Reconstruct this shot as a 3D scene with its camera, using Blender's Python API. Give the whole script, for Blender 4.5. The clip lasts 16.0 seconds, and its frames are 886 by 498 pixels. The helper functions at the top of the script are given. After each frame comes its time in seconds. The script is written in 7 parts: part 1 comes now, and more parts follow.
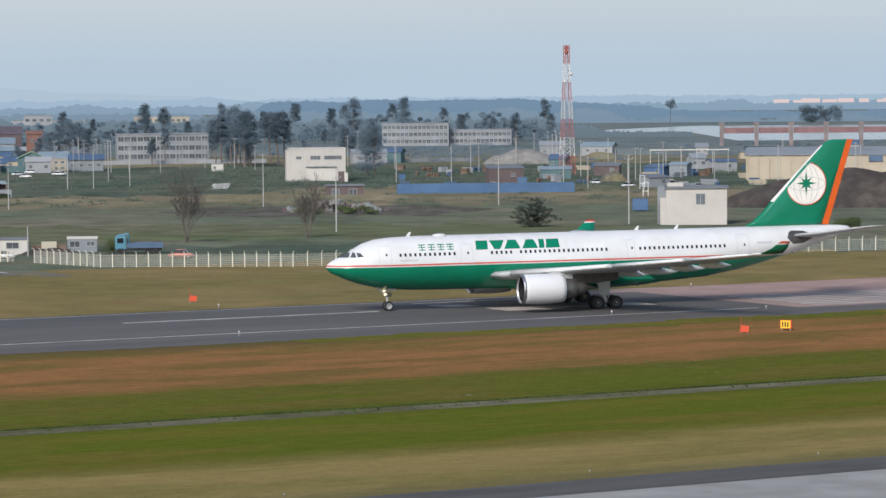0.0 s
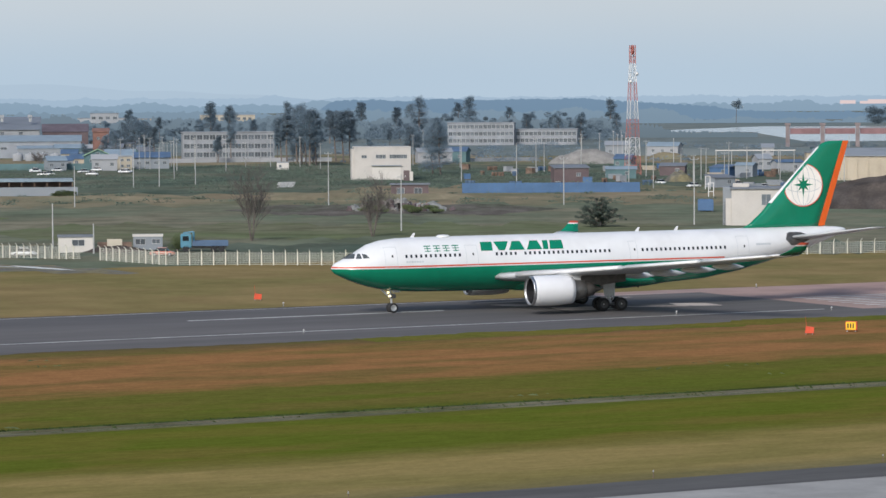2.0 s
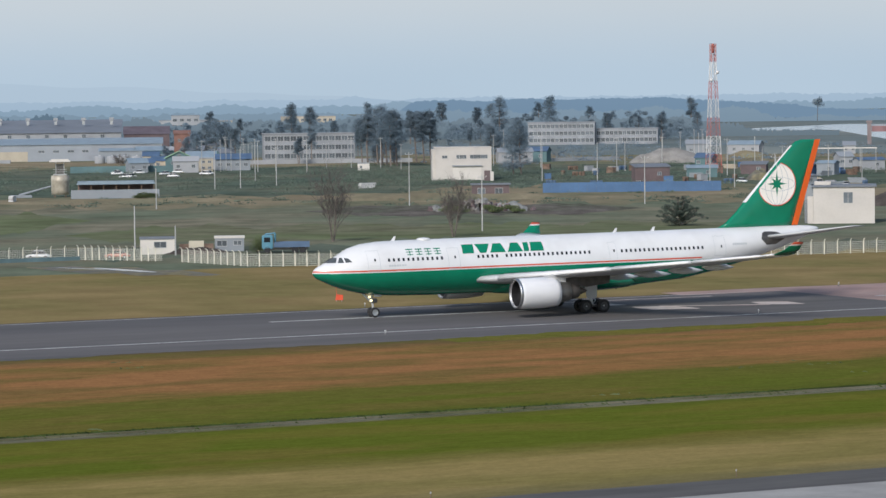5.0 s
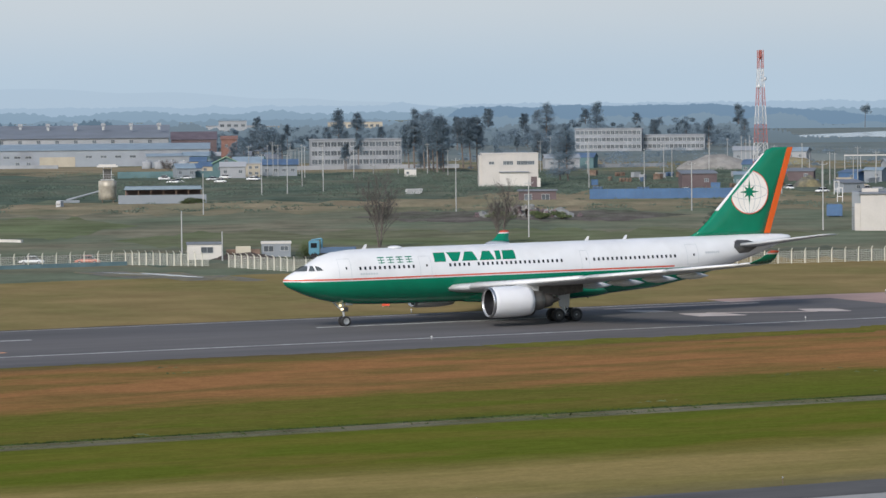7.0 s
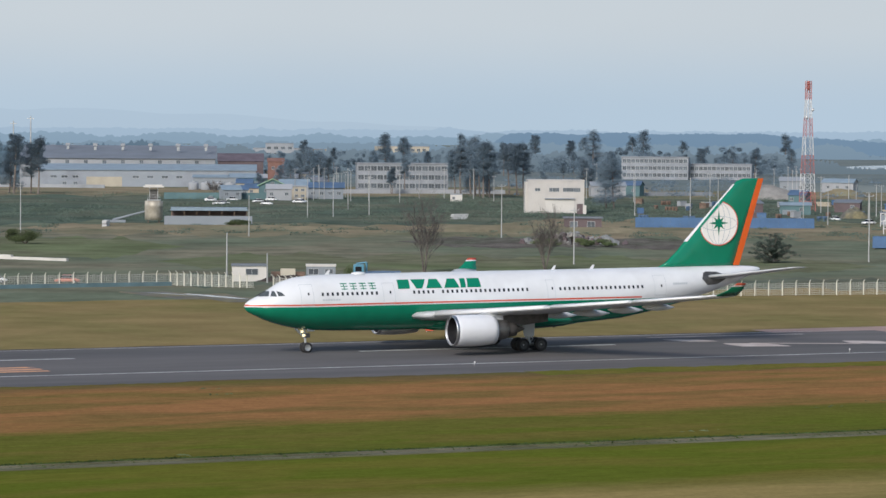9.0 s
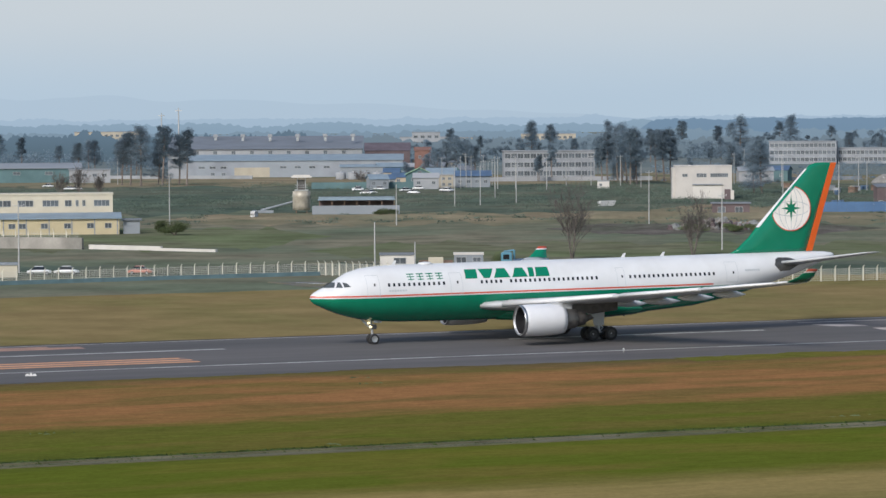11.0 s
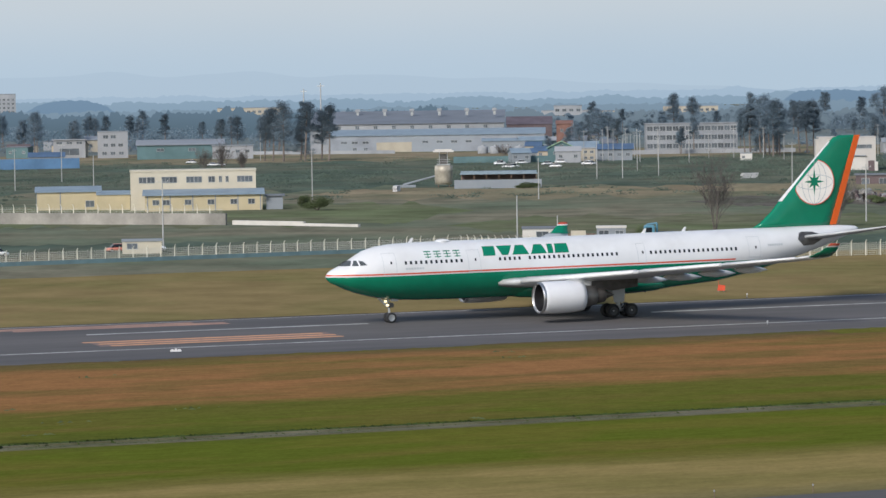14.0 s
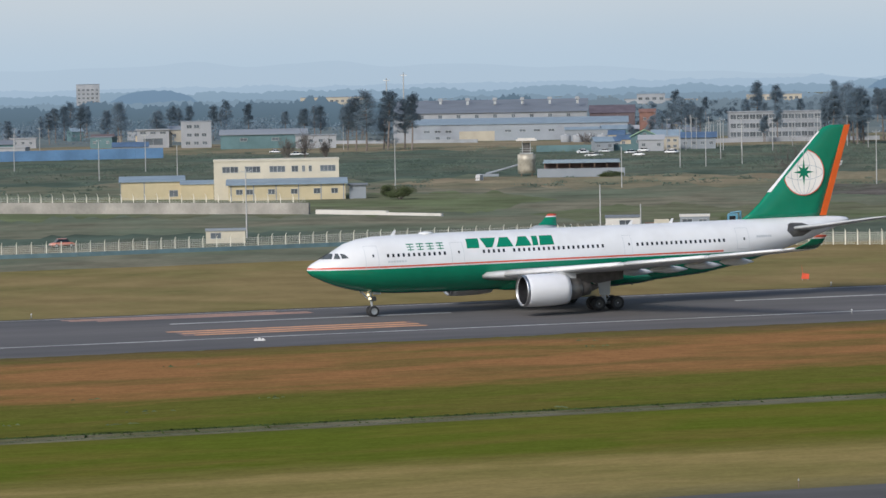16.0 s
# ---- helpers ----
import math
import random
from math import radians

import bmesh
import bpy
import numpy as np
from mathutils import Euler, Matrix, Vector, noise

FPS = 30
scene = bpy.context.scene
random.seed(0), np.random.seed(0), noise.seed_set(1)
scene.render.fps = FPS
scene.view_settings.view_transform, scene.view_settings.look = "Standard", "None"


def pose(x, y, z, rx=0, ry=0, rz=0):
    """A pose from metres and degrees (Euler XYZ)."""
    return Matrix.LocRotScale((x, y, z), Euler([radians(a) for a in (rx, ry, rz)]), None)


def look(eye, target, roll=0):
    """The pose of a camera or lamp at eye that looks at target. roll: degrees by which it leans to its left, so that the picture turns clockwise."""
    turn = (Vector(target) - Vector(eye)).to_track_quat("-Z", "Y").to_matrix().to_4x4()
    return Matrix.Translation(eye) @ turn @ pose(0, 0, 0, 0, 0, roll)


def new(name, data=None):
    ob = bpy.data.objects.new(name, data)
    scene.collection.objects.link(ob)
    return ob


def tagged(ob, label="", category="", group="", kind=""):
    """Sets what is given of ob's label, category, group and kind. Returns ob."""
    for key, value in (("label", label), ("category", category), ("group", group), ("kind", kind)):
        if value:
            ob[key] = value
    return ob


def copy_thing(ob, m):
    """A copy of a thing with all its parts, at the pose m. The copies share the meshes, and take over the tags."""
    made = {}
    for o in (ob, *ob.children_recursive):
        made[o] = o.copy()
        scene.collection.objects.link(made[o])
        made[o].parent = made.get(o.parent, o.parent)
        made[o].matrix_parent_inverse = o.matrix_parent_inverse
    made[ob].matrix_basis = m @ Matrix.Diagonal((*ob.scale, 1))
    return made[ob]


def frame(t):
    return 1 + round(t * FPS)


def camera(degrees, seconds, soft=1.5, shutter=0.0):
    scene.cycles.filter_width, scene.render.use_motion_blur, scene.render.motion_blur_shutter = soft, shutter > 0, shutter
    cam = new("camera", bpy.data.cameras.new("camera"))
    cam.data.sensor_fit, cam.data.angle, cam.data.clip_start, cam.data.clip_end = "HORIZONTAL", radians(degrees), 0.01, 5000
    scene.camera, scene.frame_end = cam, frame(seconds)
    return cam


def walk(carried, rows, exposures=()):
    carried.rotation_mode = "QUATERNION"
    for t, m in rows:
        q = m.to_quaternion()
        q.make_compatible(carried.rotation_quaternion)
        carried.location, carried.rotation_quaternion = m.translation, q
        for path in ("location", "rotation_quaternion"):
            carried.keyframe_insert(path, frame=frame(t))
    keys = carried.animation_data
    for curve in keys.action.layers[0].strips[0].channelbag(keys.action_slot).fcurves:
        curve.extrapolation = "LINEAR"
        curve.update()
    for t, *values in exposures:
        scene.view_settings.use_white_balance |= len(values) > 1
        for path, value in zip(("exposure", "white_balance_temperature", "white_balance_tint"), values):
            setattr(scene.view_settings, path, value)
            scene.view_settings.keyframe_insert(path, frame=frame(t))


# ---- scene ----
import collections

# ---- camera: seconds, turn to the left, tilt, lean (degrees); it stands on a terrace ----
EYE = Vector((0, 0, 22.65))
CAM = [
    (0, 0.014, -2.796, -0.505),
    (0.5, 0.423, -2.871, -0.499),
    (1, 0.680, -2.876, -0.340),
    (1.5, 0.972, -2.880, -0.285),
    (2, 1.189, -2.801, -0.270),
    (2.5, 1.468, -2.740, -0.145),
    (3, 1.622, -2.655, -0.074),
    (3.5, 1.802, -2.770, -0.170),
    (4, 2.237, -2.825, -0.363),
    (4.2, 2.353, -2.828, -0.445),
    (6.5, 3.238, -2.685, -0.661),
    (7, 3.502, -2.670, -0.555),
    (7.5, 3.611, -2.549, -0.393),
    (8, 3.706, -2.393, 0.040),
    (8.2, 3.582, -2.279, 0.327),
    (10.3, 6.048, -2.169, -0.118),
    (10.5, 6.231, -2.273, -0.195),
    (11, 6.988, -2.432, -0.350),
    (11.5, 8.876, -2.432, -0.417),
    (12, 9.475, -2.400, -0.515),
    (12.5, 9.145, -2.536, -0.675),
    (13, 9.274, -2.729, -0.738),
    (13.5, 9.401, -2.800, -0.805),
    (14, 9.575, -2.879, -0.829),
    (14.5, 9.766, -2.881, -0.866),
    (15, 10.216, -2.897, -0.988),
    (15.5, 10.684, -2.892, -0.988),
    (16, 11.084, -3.055, -1.022),
]


def heading(turn, tilt):
    a, b = radians(turn), radians(tilt)
    return Vector((-math.sin(a) * math.cos(b), math.cos(a) * math.cos(b), math.sin(b)))


cam = camera(15.94, 16.0, soft=1.5)
walk(cam, [(t, look(EYE, EYE + 100 * heading(turn, tilt), lean)) for t, turn, tilt, lean in CAM])

# ---- light: a hazy afternoon, low soft sun behind the terrace ----
SUN_AZ, SUN_EL = 158.0, 34.0      # towards the sun: degrees left of north, and up
world = bpy.data.worlds.new("sky")
scene.world = world
world.use_nodes = True
wn = world.node_tree
sky = wn.nodes.new("ShaderNodeTexSky")
sky.sky_type, sky.sun_disc = "NISHITA", False
sky.sun_elevation, sky.sun_rotation = radians(SUN_EL), radians(-SUN_AZ)
sky.air_density, sky.dust_density, sky.ozone_density = 1.0, 1.0, 1.3
wn.links.new(sky.outputs[0], wn.nodes["Background"].inputs[0])
wn.nodes["Background"].inputs[1].default_value = 0.15
sun = new("sun", bpy.data.lights.new("sun", "SUN"))
sun.data.energy, sun.data.angle, sun.data.color = 3.2, radians(18), (1.0, 0.955, 0.905)
sun.matrix_basis = look(Vector((0, 0, 0)), -heading(SUN_AZ, SUN_EL))
scene.view_settings.exposure = 0.0


# ---- materials ----
def material(name, color, rough=0.7, spread=0.25, scale=1.0, metal=0.0, bump=0.0, fine=0.0, stretch=(1, 1, 1), second=None, mix_scale=0.1, glow=0.0, randomly=0.0, spec=0.5):
    """Colour varied at two scales; second: another colour that takes over in large patches."""
    m = bpy.data.materials.new(name)
    m.use_nodes = True
    nt = m.node_tree
    b = nt.nodes["Principled BSDF"]
    b.inputs["Roughness"].default_value, b.inputs["Metallic"].default_value = rough, metal
    b.inputs["Specular IOR Level"].default_value = spec
    co = nt.nodes.new("ShaderNodeTexCoord")
    mp = nt.nodes.new("ShaderNodeMapping")
    mp.inputs["Scale"].default_value = stretch
    nt.links.new(co.outputs["Object"], mp.inputs[0])

    def noise_at(sc, detail=4.0):
        n = nt.nodes.new("ShaderNodeTexNoise")
        n.inputs["Scale"].default_value, n.inputs["Detail"].default_value = sc, detail
        nt.links.new(mp.outputs[0], n.inputs["Vector"])
        return n.outputs["Fac"]

    def blend(fac, a, c, low=0.35, high=0.65):
        r = nt.nodes.new("ShaderNodeMapRange")
        r.inputs[1].default_value, r.inputs[2].default_value = low, high
        nt.links.new(fac, r.inputs[0])
        x = nt.nodes.new("ShaderNodeMix")
        x.data_type = "RGBA"
        nt.links.new(r.outputs[0], x.inputs[0])
        for k, v in ((6, a), (7, c)):
            if isinstance(v, tuple):
                x.inputs[k].default_value = (*v, 1)
            else:
                nt.links.new(v, x.inputs[k])
        return x.outputs[2]

    dark, light = tuple(c * (1 - spread) for c in color), tuple(min(1, c * (1 + spread)) for c in color)
    out = blend(noise_at(scale), dark, light)
    if second:
        out = blend(noise_at(mix_scale, 6), out, blend(noise_at(scale * 1.7), tuple(c * (1 - spread) for c in second), tuple(c * (1 + spread) for c in second)), 0.42, 0.6)
    if fine:
        g = nt.nodes.new("ShaderNodeHueSaturation")
        r = nt.nodes.new("ShaderNodeMapRange")
        r.inputs[3].default_value, r.inputs[4].default_value = 1 - fine, 1 + fine
        nt.links.new(noise_at(scale * 9, 3), r.inputs[0])
        nt.links.new(r.outputs[0], g.inputs["Value"])
        nt.links.new(out, g.inputs["Color"])
        out = g.outputs[0]
    if randomly:
        o = nt.nodes.new("ShaderNodeObjectInfo")
        g = nt.nodes.new("ShaderNodeHueSaturation")
        r = nt.nodes.new("ShaderNodeMapRange")
        r.inputs[3].default_value, r.inputs[4].default_value = 1 - randomly, 1 + randomly
        nt.links.new(o.outputs["Random"], r.inputs[0])
        nt.links.new(r.outputs[0], g.inputs["Value"])
        nt.links.new(out, g.inputs["Color"])
        out = g.outputs[0]
    nt.links.new(out, b.inputs["Base Color"])
    if glow:
        nt.links.new(out, b.inputs["Emission Color"])
        b.inputs["Emission Strength"].default_value = glow
    if bump:
        bp = nt.nodes.new("ShaderNodeBump")
        bp.inputs["Strength"].default_value, bp.inputs["Distance"].default_value = bump, 0.05
        nt.links.new(noise_at(scale * 6, 5), bp.inputs["Height"])
        nt.links.new(bp.outputs[0], b.inputs["Normal"])
    return m


def banded_grass(name, y0, y1, stops, wander=2.4, fine=0.16):
    """Grass whose growth changes across a strip, from y0 to y1, with soft wandering borders; stops: rows of (y, colour, second colour)."""
    m = bpy.data.materials.new(name)
    m.use_nodes = True
    nt = m.node_tree
    b = nt.nodes["Principled BSDF"]
    b.inputs["Roughness"].default_value, b.inputs["Specular IOR Level"].default_value = 0.95, 0.0
    co = nt.nodes.new("ShaderNodeTexCoord")

    def noise_at(stretch, detail=4.0):
        mp = nt.nodes.new("ShaderNodeMapping")
        mp.inputs["Scale"].default_value = stretch
        nt.links.new(co.outputs["Object"], mp.inputs[0])
        n = nt.nodes.new("ShaderNodeTexNoise")
        n.inputs["Scale"].default_value, n.inputs["Detail"].default_value = 1.0, detail
        nt.links.new(mp.outputs[0], n.inputs["Vector"])
        return n.outputs["Fac"]

    def mathed(op, a, c):
        n = nt.nodes.new("ShaderNodeMath")
        n.operation = op
        for k, v in enumerate((a, c)):
            if isinstance(v, (int, float)):
                n.inputs[k].default_value = v
            else:
                nt.links.new(v, n.inputs[k])
        return n.outputs[0]

    sp = nt.nodes.new("ShaderNodeSeparateXYZ")
    nt.links.new(co.outputs["Object"], sp.inputs[0])
    drift = mathed("MULTIPLY", mathed("SUBTRACT", noise_at((0.022, 0.05, 1), 5.0), 0.5), 4.5 * wander)
    drift = mathed("ADD", drift, mathed("MULTIPLY", mathed("SUBTRACT", noise_at((0.25, 0.6, 1), 3.0), 0.5), 2.2 * wander))
    r = nt.nodes.new("ShaderNodeMapRange")
    r.inputs[1].default_value, r.inputs[2].default_value = y0, y1
    nt.links.new(mathed("ADD", sp.outputs[1], drift), r.inputs[0])
    ramps = []
    for k in (1, 2):
        cr = nt.nodes.new("ShaderNodeValToRGB")
        while len(cr.color_ramp.elements) < len(stops):
            cr.color_ramp.elements.new(0.5)
        for e, st in zip(cr.color_ramp.elements, stops):
            e.position, e.color = (st[0] - y0) / (y1 - y0), (*st[k], 1)
        nt.links.new(r.outputs[0], cr.inputs[0])
        ramps.append(cr.outputs[0])
    patchy = nt.nodes.new("ShaderNodeMapRange")
    patchy.inputs[1].default_value, patchy.inputs[2].default_value = 0.44, 0.6
    nt.links.new(noise_at((0.05, 0.16, 1), 6.0), patchy.inputs[0])
    x = nt.nodes.new("ShaderNodeMix")
    x.data_type = "RGBA"
    nt.links.new(patchy.outputs[0], x.inputs[0])
    nt.links.new(ramps[0], x.inputs[6])
    nt.links.new(ramps[1], x.inputs[7])
    out = x.outputs[2]
    for stretch, amount in (((0.5, 1.1, 1), fine), ((2.5, 3.5, 1), fine)):
        g = nt.nodes.new("ShaderNodeHueSaturation")
        v = nt.nodes.new("ShaderNodeMapRange")
        v.inputs[1].default_value, v.inputs[2].default_value, v.inputs[3].default_value, v.inputs[4].default_value = 0.25, 0.75, 1 - amount, 1 + amount
        nt.links.new(noise_at(stretch, 3.0), v.inputs[0])
        nt.links.new(v.outputs[0], g.inputs["Value"])
        nt.links.new(out, g.inputs["Color"])
        out = g.outputs[0]
    nt.links.new(out, b.inputs["Base Color"])
    bp = nt.nodes.new("ShaderNodeBump")
    bp.inputs["Strength"].default_value, bp.inputs["Distance"].default_value = 0.4, 0.06
    nt.links.new(noise_at((3.0, 4.0, 1), 5.0), bp.inputs["Height"])
    nt.links.new(bp.outputs[0], b.inputs["Normal"])
    return m


M = material
DRYGREEN = banded_grass("dry_to_green_grass", 28, 92, [
    (28, (0.10, 0.085, 0.04), (0.11, 0.11, 0.03)), (33, (0.15, 0.1, 0.045), (0.125, 0.105, 0.035)), (38, (0.255, 0.13, 0.055), (0.165, 0.116, 0.04)), (58, (0.265, 0.132, 0.056), (0.175, 0.11, 0.042)),
    (67, (0.225, 0.122, 0.048), (0.15, 0.11, 0.036)), (71.5, (0.118, 0.112, 0.026), (0.1, 0.106, 0.022)), (82, (0.098, 0.115, 0.019), (0.135, 0.112, 0.03)), (89.5, (0.085, 0.098, 0.02), (0.1, 0.1, 0.022))], 2.6)
GREENTAN = banded_grass("green_to_straw_grass", 92, 136, [
    (92, (0.085, 0.1, 0.02), (0.1, 0.104, 0.022)), (96, (0.098, 0.118, 0.017), (0.12, 0.118, 0.022)), (111, (0.095, 0.113, 0.017), (0.135, 0.114, 0.028)), (114.5, (0.15, 0.134, 0.038), (0.14, 0.122, 0.034)),
    (117.5, (0.245, 0.188, 0.072), (0.185, 0.155, 0.052)), (130, (0.23, 0.18, 0.072), (0.19, 0.158, 0.058)), (134, (0.17, 0.145, 0.07), (0.15, 0.13, 0.06))], 1.3, 0.13)
WEEDGRASS = banded_grass("edge_weeds", 26, 34, [(26, (0.12, 0.122, 0.03), (0.15, 0.125, 0.035)), (34, (0.11, 0.118, 0.026), (0.15, 0.12, 0.034))], 1.0, 0.18)
BANKGRASS = banded_grass("dark_bank_grass", 86, 96, [(86, (0.045, 0.058, 0.017), (0.062, 0.072, 0.02)), (96, (0.04, 0.052, 0.016), (0.058, 0.068, 0.019))], 1.0, 0.2)
TRACKGREY = M("track_gravel", (0.13, 0.128, 0.115), 0.95, 0.25, 0.5, bump=0.4, fine=0.2, second=(0.17, 0.15, 0.09), mix_scale=0.2, spec=0.1)
PUDDLE = M("wet_gravel", (0.4, 0.4, 0.39), 0.18, 0.2, 0.6, fine=0.2)
# some distance haze is put into this grass as extra blue
FIELD = M("field_grass", (0.13, 0.15, 0.106), 0.95, 0.22, 0.12, bump=0.3, fine=0.22, stretch=(0.6, 0.5, 1), second=(0.172, 0.162, 0.117), mix_scale=0.035, spec=0.0)
LUSH = M("lush_meadow", (0.13, 0.152, 0.084), 0.95, 0.22, 0.15, bump=0.4, fine=0.22, stretch=(0.5, 0.5, 1), second=(0.14, 0.142, 0.092), mix_scale=0.05, spec=0.0)
PLOUGHED = M("ploughed_strip", (0.125, 0.113, 0.1), 0.95, 0.25, 0.25, bump=0.6, fine=0.3, stretch=(1, 0.3, 1), second=(0.1, 0.105, 0.08), mix_scale=0.08, spec=0.0)
OLIVE = M("runway_verge", (0.222, 0.168, 0.08), 0.95, 0.13, 0.2, bump=0.3, fine=0.15, stretch=(0.6, 0.6, 1), second=(0.18, 0.153, 0.066), mix_scale=0.07, spec=0.0)
ASPHALT = M("asphalt", (0.118, 0.11, 0.108), 0.85, 0.12, 0.2, bump=0.15, fine=0.16, stretch=(0.12, 0.9, 1), second=(0.09, 0.086, 0.087), mix_scale=0.06, spec=0.2)
SHOULDER = M("shoulder_asphalt", (0.085, 0.082, 0.08), 0.9, 0.18, 0.3, bump=0.2, fine=0.15, stretch=(0.3, 1.2, 1), spec=0.2)
CONCRETE = M("concrete", (0.3, 0.293, 0.28), 0.85, 0.12, 0.3, bump=0.1, fine=0.08, second=(0.265, 0.26, 0.25), spec=0.1)
RETAIN = M("old_wall_concrete", (0.33, 0.31, 0.28), 0.9, 0.14, 0.3, bump=0.2, fine=0.14, second=(0.23, 0.22, 0.2), mix_scale=0.1, spec=0.1)
PAD = M("pinkish_concrete", (0.36, 0.245, 0.215), 0.85, 0.12, 0.15, bump=0.1, fine=0.08, second=(0.29, 0.215, 0.195), mix_scale=0.04, spec=0.1)
LINE = M("runway_paint", (0.5, 0.5, 0.48), 0.7, 0.15, 1.5, fine=0.2, second=(0.34, 0.34, 0.33), mix_scale=0.3, spec=0.2)
ORANGE = M("orange_paint", (0.68, 0.33, 0.15), 0.7, 0.12, 1.0, fine=0.12, second=(0.6, 0.28, 0.125), mix_scale=0.2)
FADED = M("faded_pink_orange_paint", (0.4, 0.225, 0.16), 0.8, 0.15, 0.8, fine=0.15, second=(0.31, 0.18, 0.14), mix_scale=0.2)
ORANGEWASH = M("worn_orange_paint", (0.21, 0.132, 0.108), 0.8, 0.15, 0.8, fine=0.15, second=(0.17, 0.12, 0.105), mix_scale=0.2)
NUMERAL = M("worn_pale_numeral_paint", (0.47, 0.41, 0.38), 0.7, 0.12, 0.6, fine=0.12, second=(0.4, 0.33, 0.3), mix_scale=0.2, spec=0.2)
STONE = M("ditch_concrete", (0.138, 0.13, 0.092), 0.9, 0.2, 0.5, bump=0.3, fine=0.2, stretch=(0.3, 1, 1), second=(0.1, 0.1, 0.055), mix_scale=0.2, spec=0.1)
WHITE = M("white_gloss_paint", (0.675, 0.68, 0.685), 0.25, 0.025, 0.5, second=(0.635, 0.638, 0.64), mix_scale=0.3)
JET = M("green_gloss_paint", (0.004, 0.178, 0.098), 0.22, 0.05, 0.5)
RED = M("red_stripe_paint", (0.56, 0.09, 0.05), 0.3, 0.05, 1.0)
RUDDER = M("orange_stripe_paint", (0.72, 0.12, 0.02), 0.3, 0.04, 1.0)
CREAM = M("cream_disc_paint", (0.82, 0.78, 0.72), 0.3, 0.03, 1.0)
WING = M("wing_grey_paint", (0.49, 0.5, 0.51), 0.38, 0.06, 0.6, second=(0.44, 0.45, 0.46), mix_scale=0.2)
SLAT = M("pale_grey_paint", (0.64, 0.64, 0.64), 0.35, 0.04, 0.7)
NACELLE = M("nacelle_white_paint", (0.68, 0.68, 0.69), 0.28, 0.03, 0.7)
STEEL = M("brushed_steel", (0.45, 0.45, 0.46), 0.35, 0.1, 2.0, metal=0.9)
SOOT = M("sooty_metal", (0.055, 0.05, 0.047), 0.6, 0.25, 2.0)
CORE = M("heat_tinted_steel", (0.17, 0.165, 0.16), 0.4, 0.15, 1.5, metal=0.7, fine=0.1)
DARKMETAL = M("dark_metal", (0.12, 0.115, 0.11), 0.45, 0.2, 2.0, metal=0.6)
RIMGREY = M("dusty_rim_metal", (0.06, 0.06, 0.062), 0.7, 0.2, 2.0)
RUBBER = M("tyre_rubber", (0.022, 0.022, 0.024), 0.85, 0.2, 4.0)
COCKPIT = M("cockpit_glass", (0.075, 0.085, 0.09), 0.15, 0.1, 1.0)
GLASS = M("dark_glass", (0.015, 0.018, 0.022), 0.08, 0.1, 1.0)
# glass base made paler so that far windows look hazy
TOWNGLASS = M("town_window_glass", (0.1, 0.115, 0.13), 0.35, 0.15, 0.5, randomly=0.3, spec=0.25)
# meadow green with haze painted in, hence greyer and bluer
SCRUB = M("dark_meadow", (0.082, 0.108, 0.085), 0.95, 0.22, 0.07, bump=0.5, fine=0.22, stretch=(1, 0.5, 1), second=(0.122, 0.13, 0.098), mix_scale=0.025, spec=0.0)
STRAW = M("straw_meadow", (0.235, 0.195, 0.132), 0.95, 0.18, 0.1, bump=0.4, fine=0.2, stretch=(1, 0.5, 1), second=(0.15, 0.15, 0.1), mix_scale=0.03, spec=0.0)
# far grass, greyed and blued in its base colour as haze
FARFIELD = M("hazed_far_fields", (0.14, 0.17, 0.17), 0.95, 0.15, 0.02, fine=0.15, stretch=(1, 0.4, 1), second=(0.17, 0.19, 0.18), mix_scale=0.008, spec=0.0)
SILOSTEEL = M("weathered_silo_steel", (0.42, 0.38, 0.31), 0.5, 0.2, 0.8, metal=0.25, fine=0.15)
PUMPWALL = M("beige_render", (0.51, 0.48, 0.445), 0.85, 0.06, 0.3, fine=0.06, second=(0.46, 0.435, 0.41), mix_scale=0.15, spec=0.1)
TUFT = M("meadow_tufts", (0.135, 0.172, 0.135), 0.95, 0.3, 0.08, spec=0.0)
SEAM = M("door_seam", (0.42, 0.45, 0.47), 0.5, 0.1, 1.0)
BRASS = M("landing_light", (1.0, 0.8, 0.5), 0.3, 0.1, 2.0, glow=1.6)
DUCT = M("dark_duct", (0.014, 0.014, 0.016), 0.6, 0.2, 2.0, spec=0.2)
POST = M("cream_fence_paint", (0.66, 0.63, 0.53), 0.6, 0.1, 1.0, randomly=0.1)
WIRE = M("fence_wire", (0.5, 0.49, 0.43), 0.6, 0.1, 1.0)
TEAL = M("teal_sheet_steel", (0.095, 0.155, 0.172), 0.6, 0.15, 0.6, fine=0.1)
BARK = M("bark", (0.17, 0.145, 0.13), 0.9, 0.25, 1.5, randomly=0.15, spec=0.1)
TWIG = M("bare_twigs", (0.125, 0.113, 0.105), 0.9, 0.2, 1.0, spec=0.0)
# needle colour lightened and blued to imitate distance haze
PINE = M("hazed_pine_needles", (0.17, 0.225, 0.268), 0.9, 0.25, 0.25, randomly=0.2, spec=0.05)
LEAF = M("shrub_leaves", (0.125, 0.155, 0.075), 0.85, 0.3, 0.3, randomly=0.25, spec=0.1)
JUNIPER = M("juniper_needles", (0.095, 0.12, 0.1), 0.9, 0.3, 0.5, spec=0.0)
TARP = M("dull_tarpaulin", (0.2, 0.205, 0.2), 0.7, 0.2, 0.6)
DARKLEAF = M("dark_leaves", (0.045, 0.065, 0.022), 0.85, 0.3, 0.5, spec=0.0)
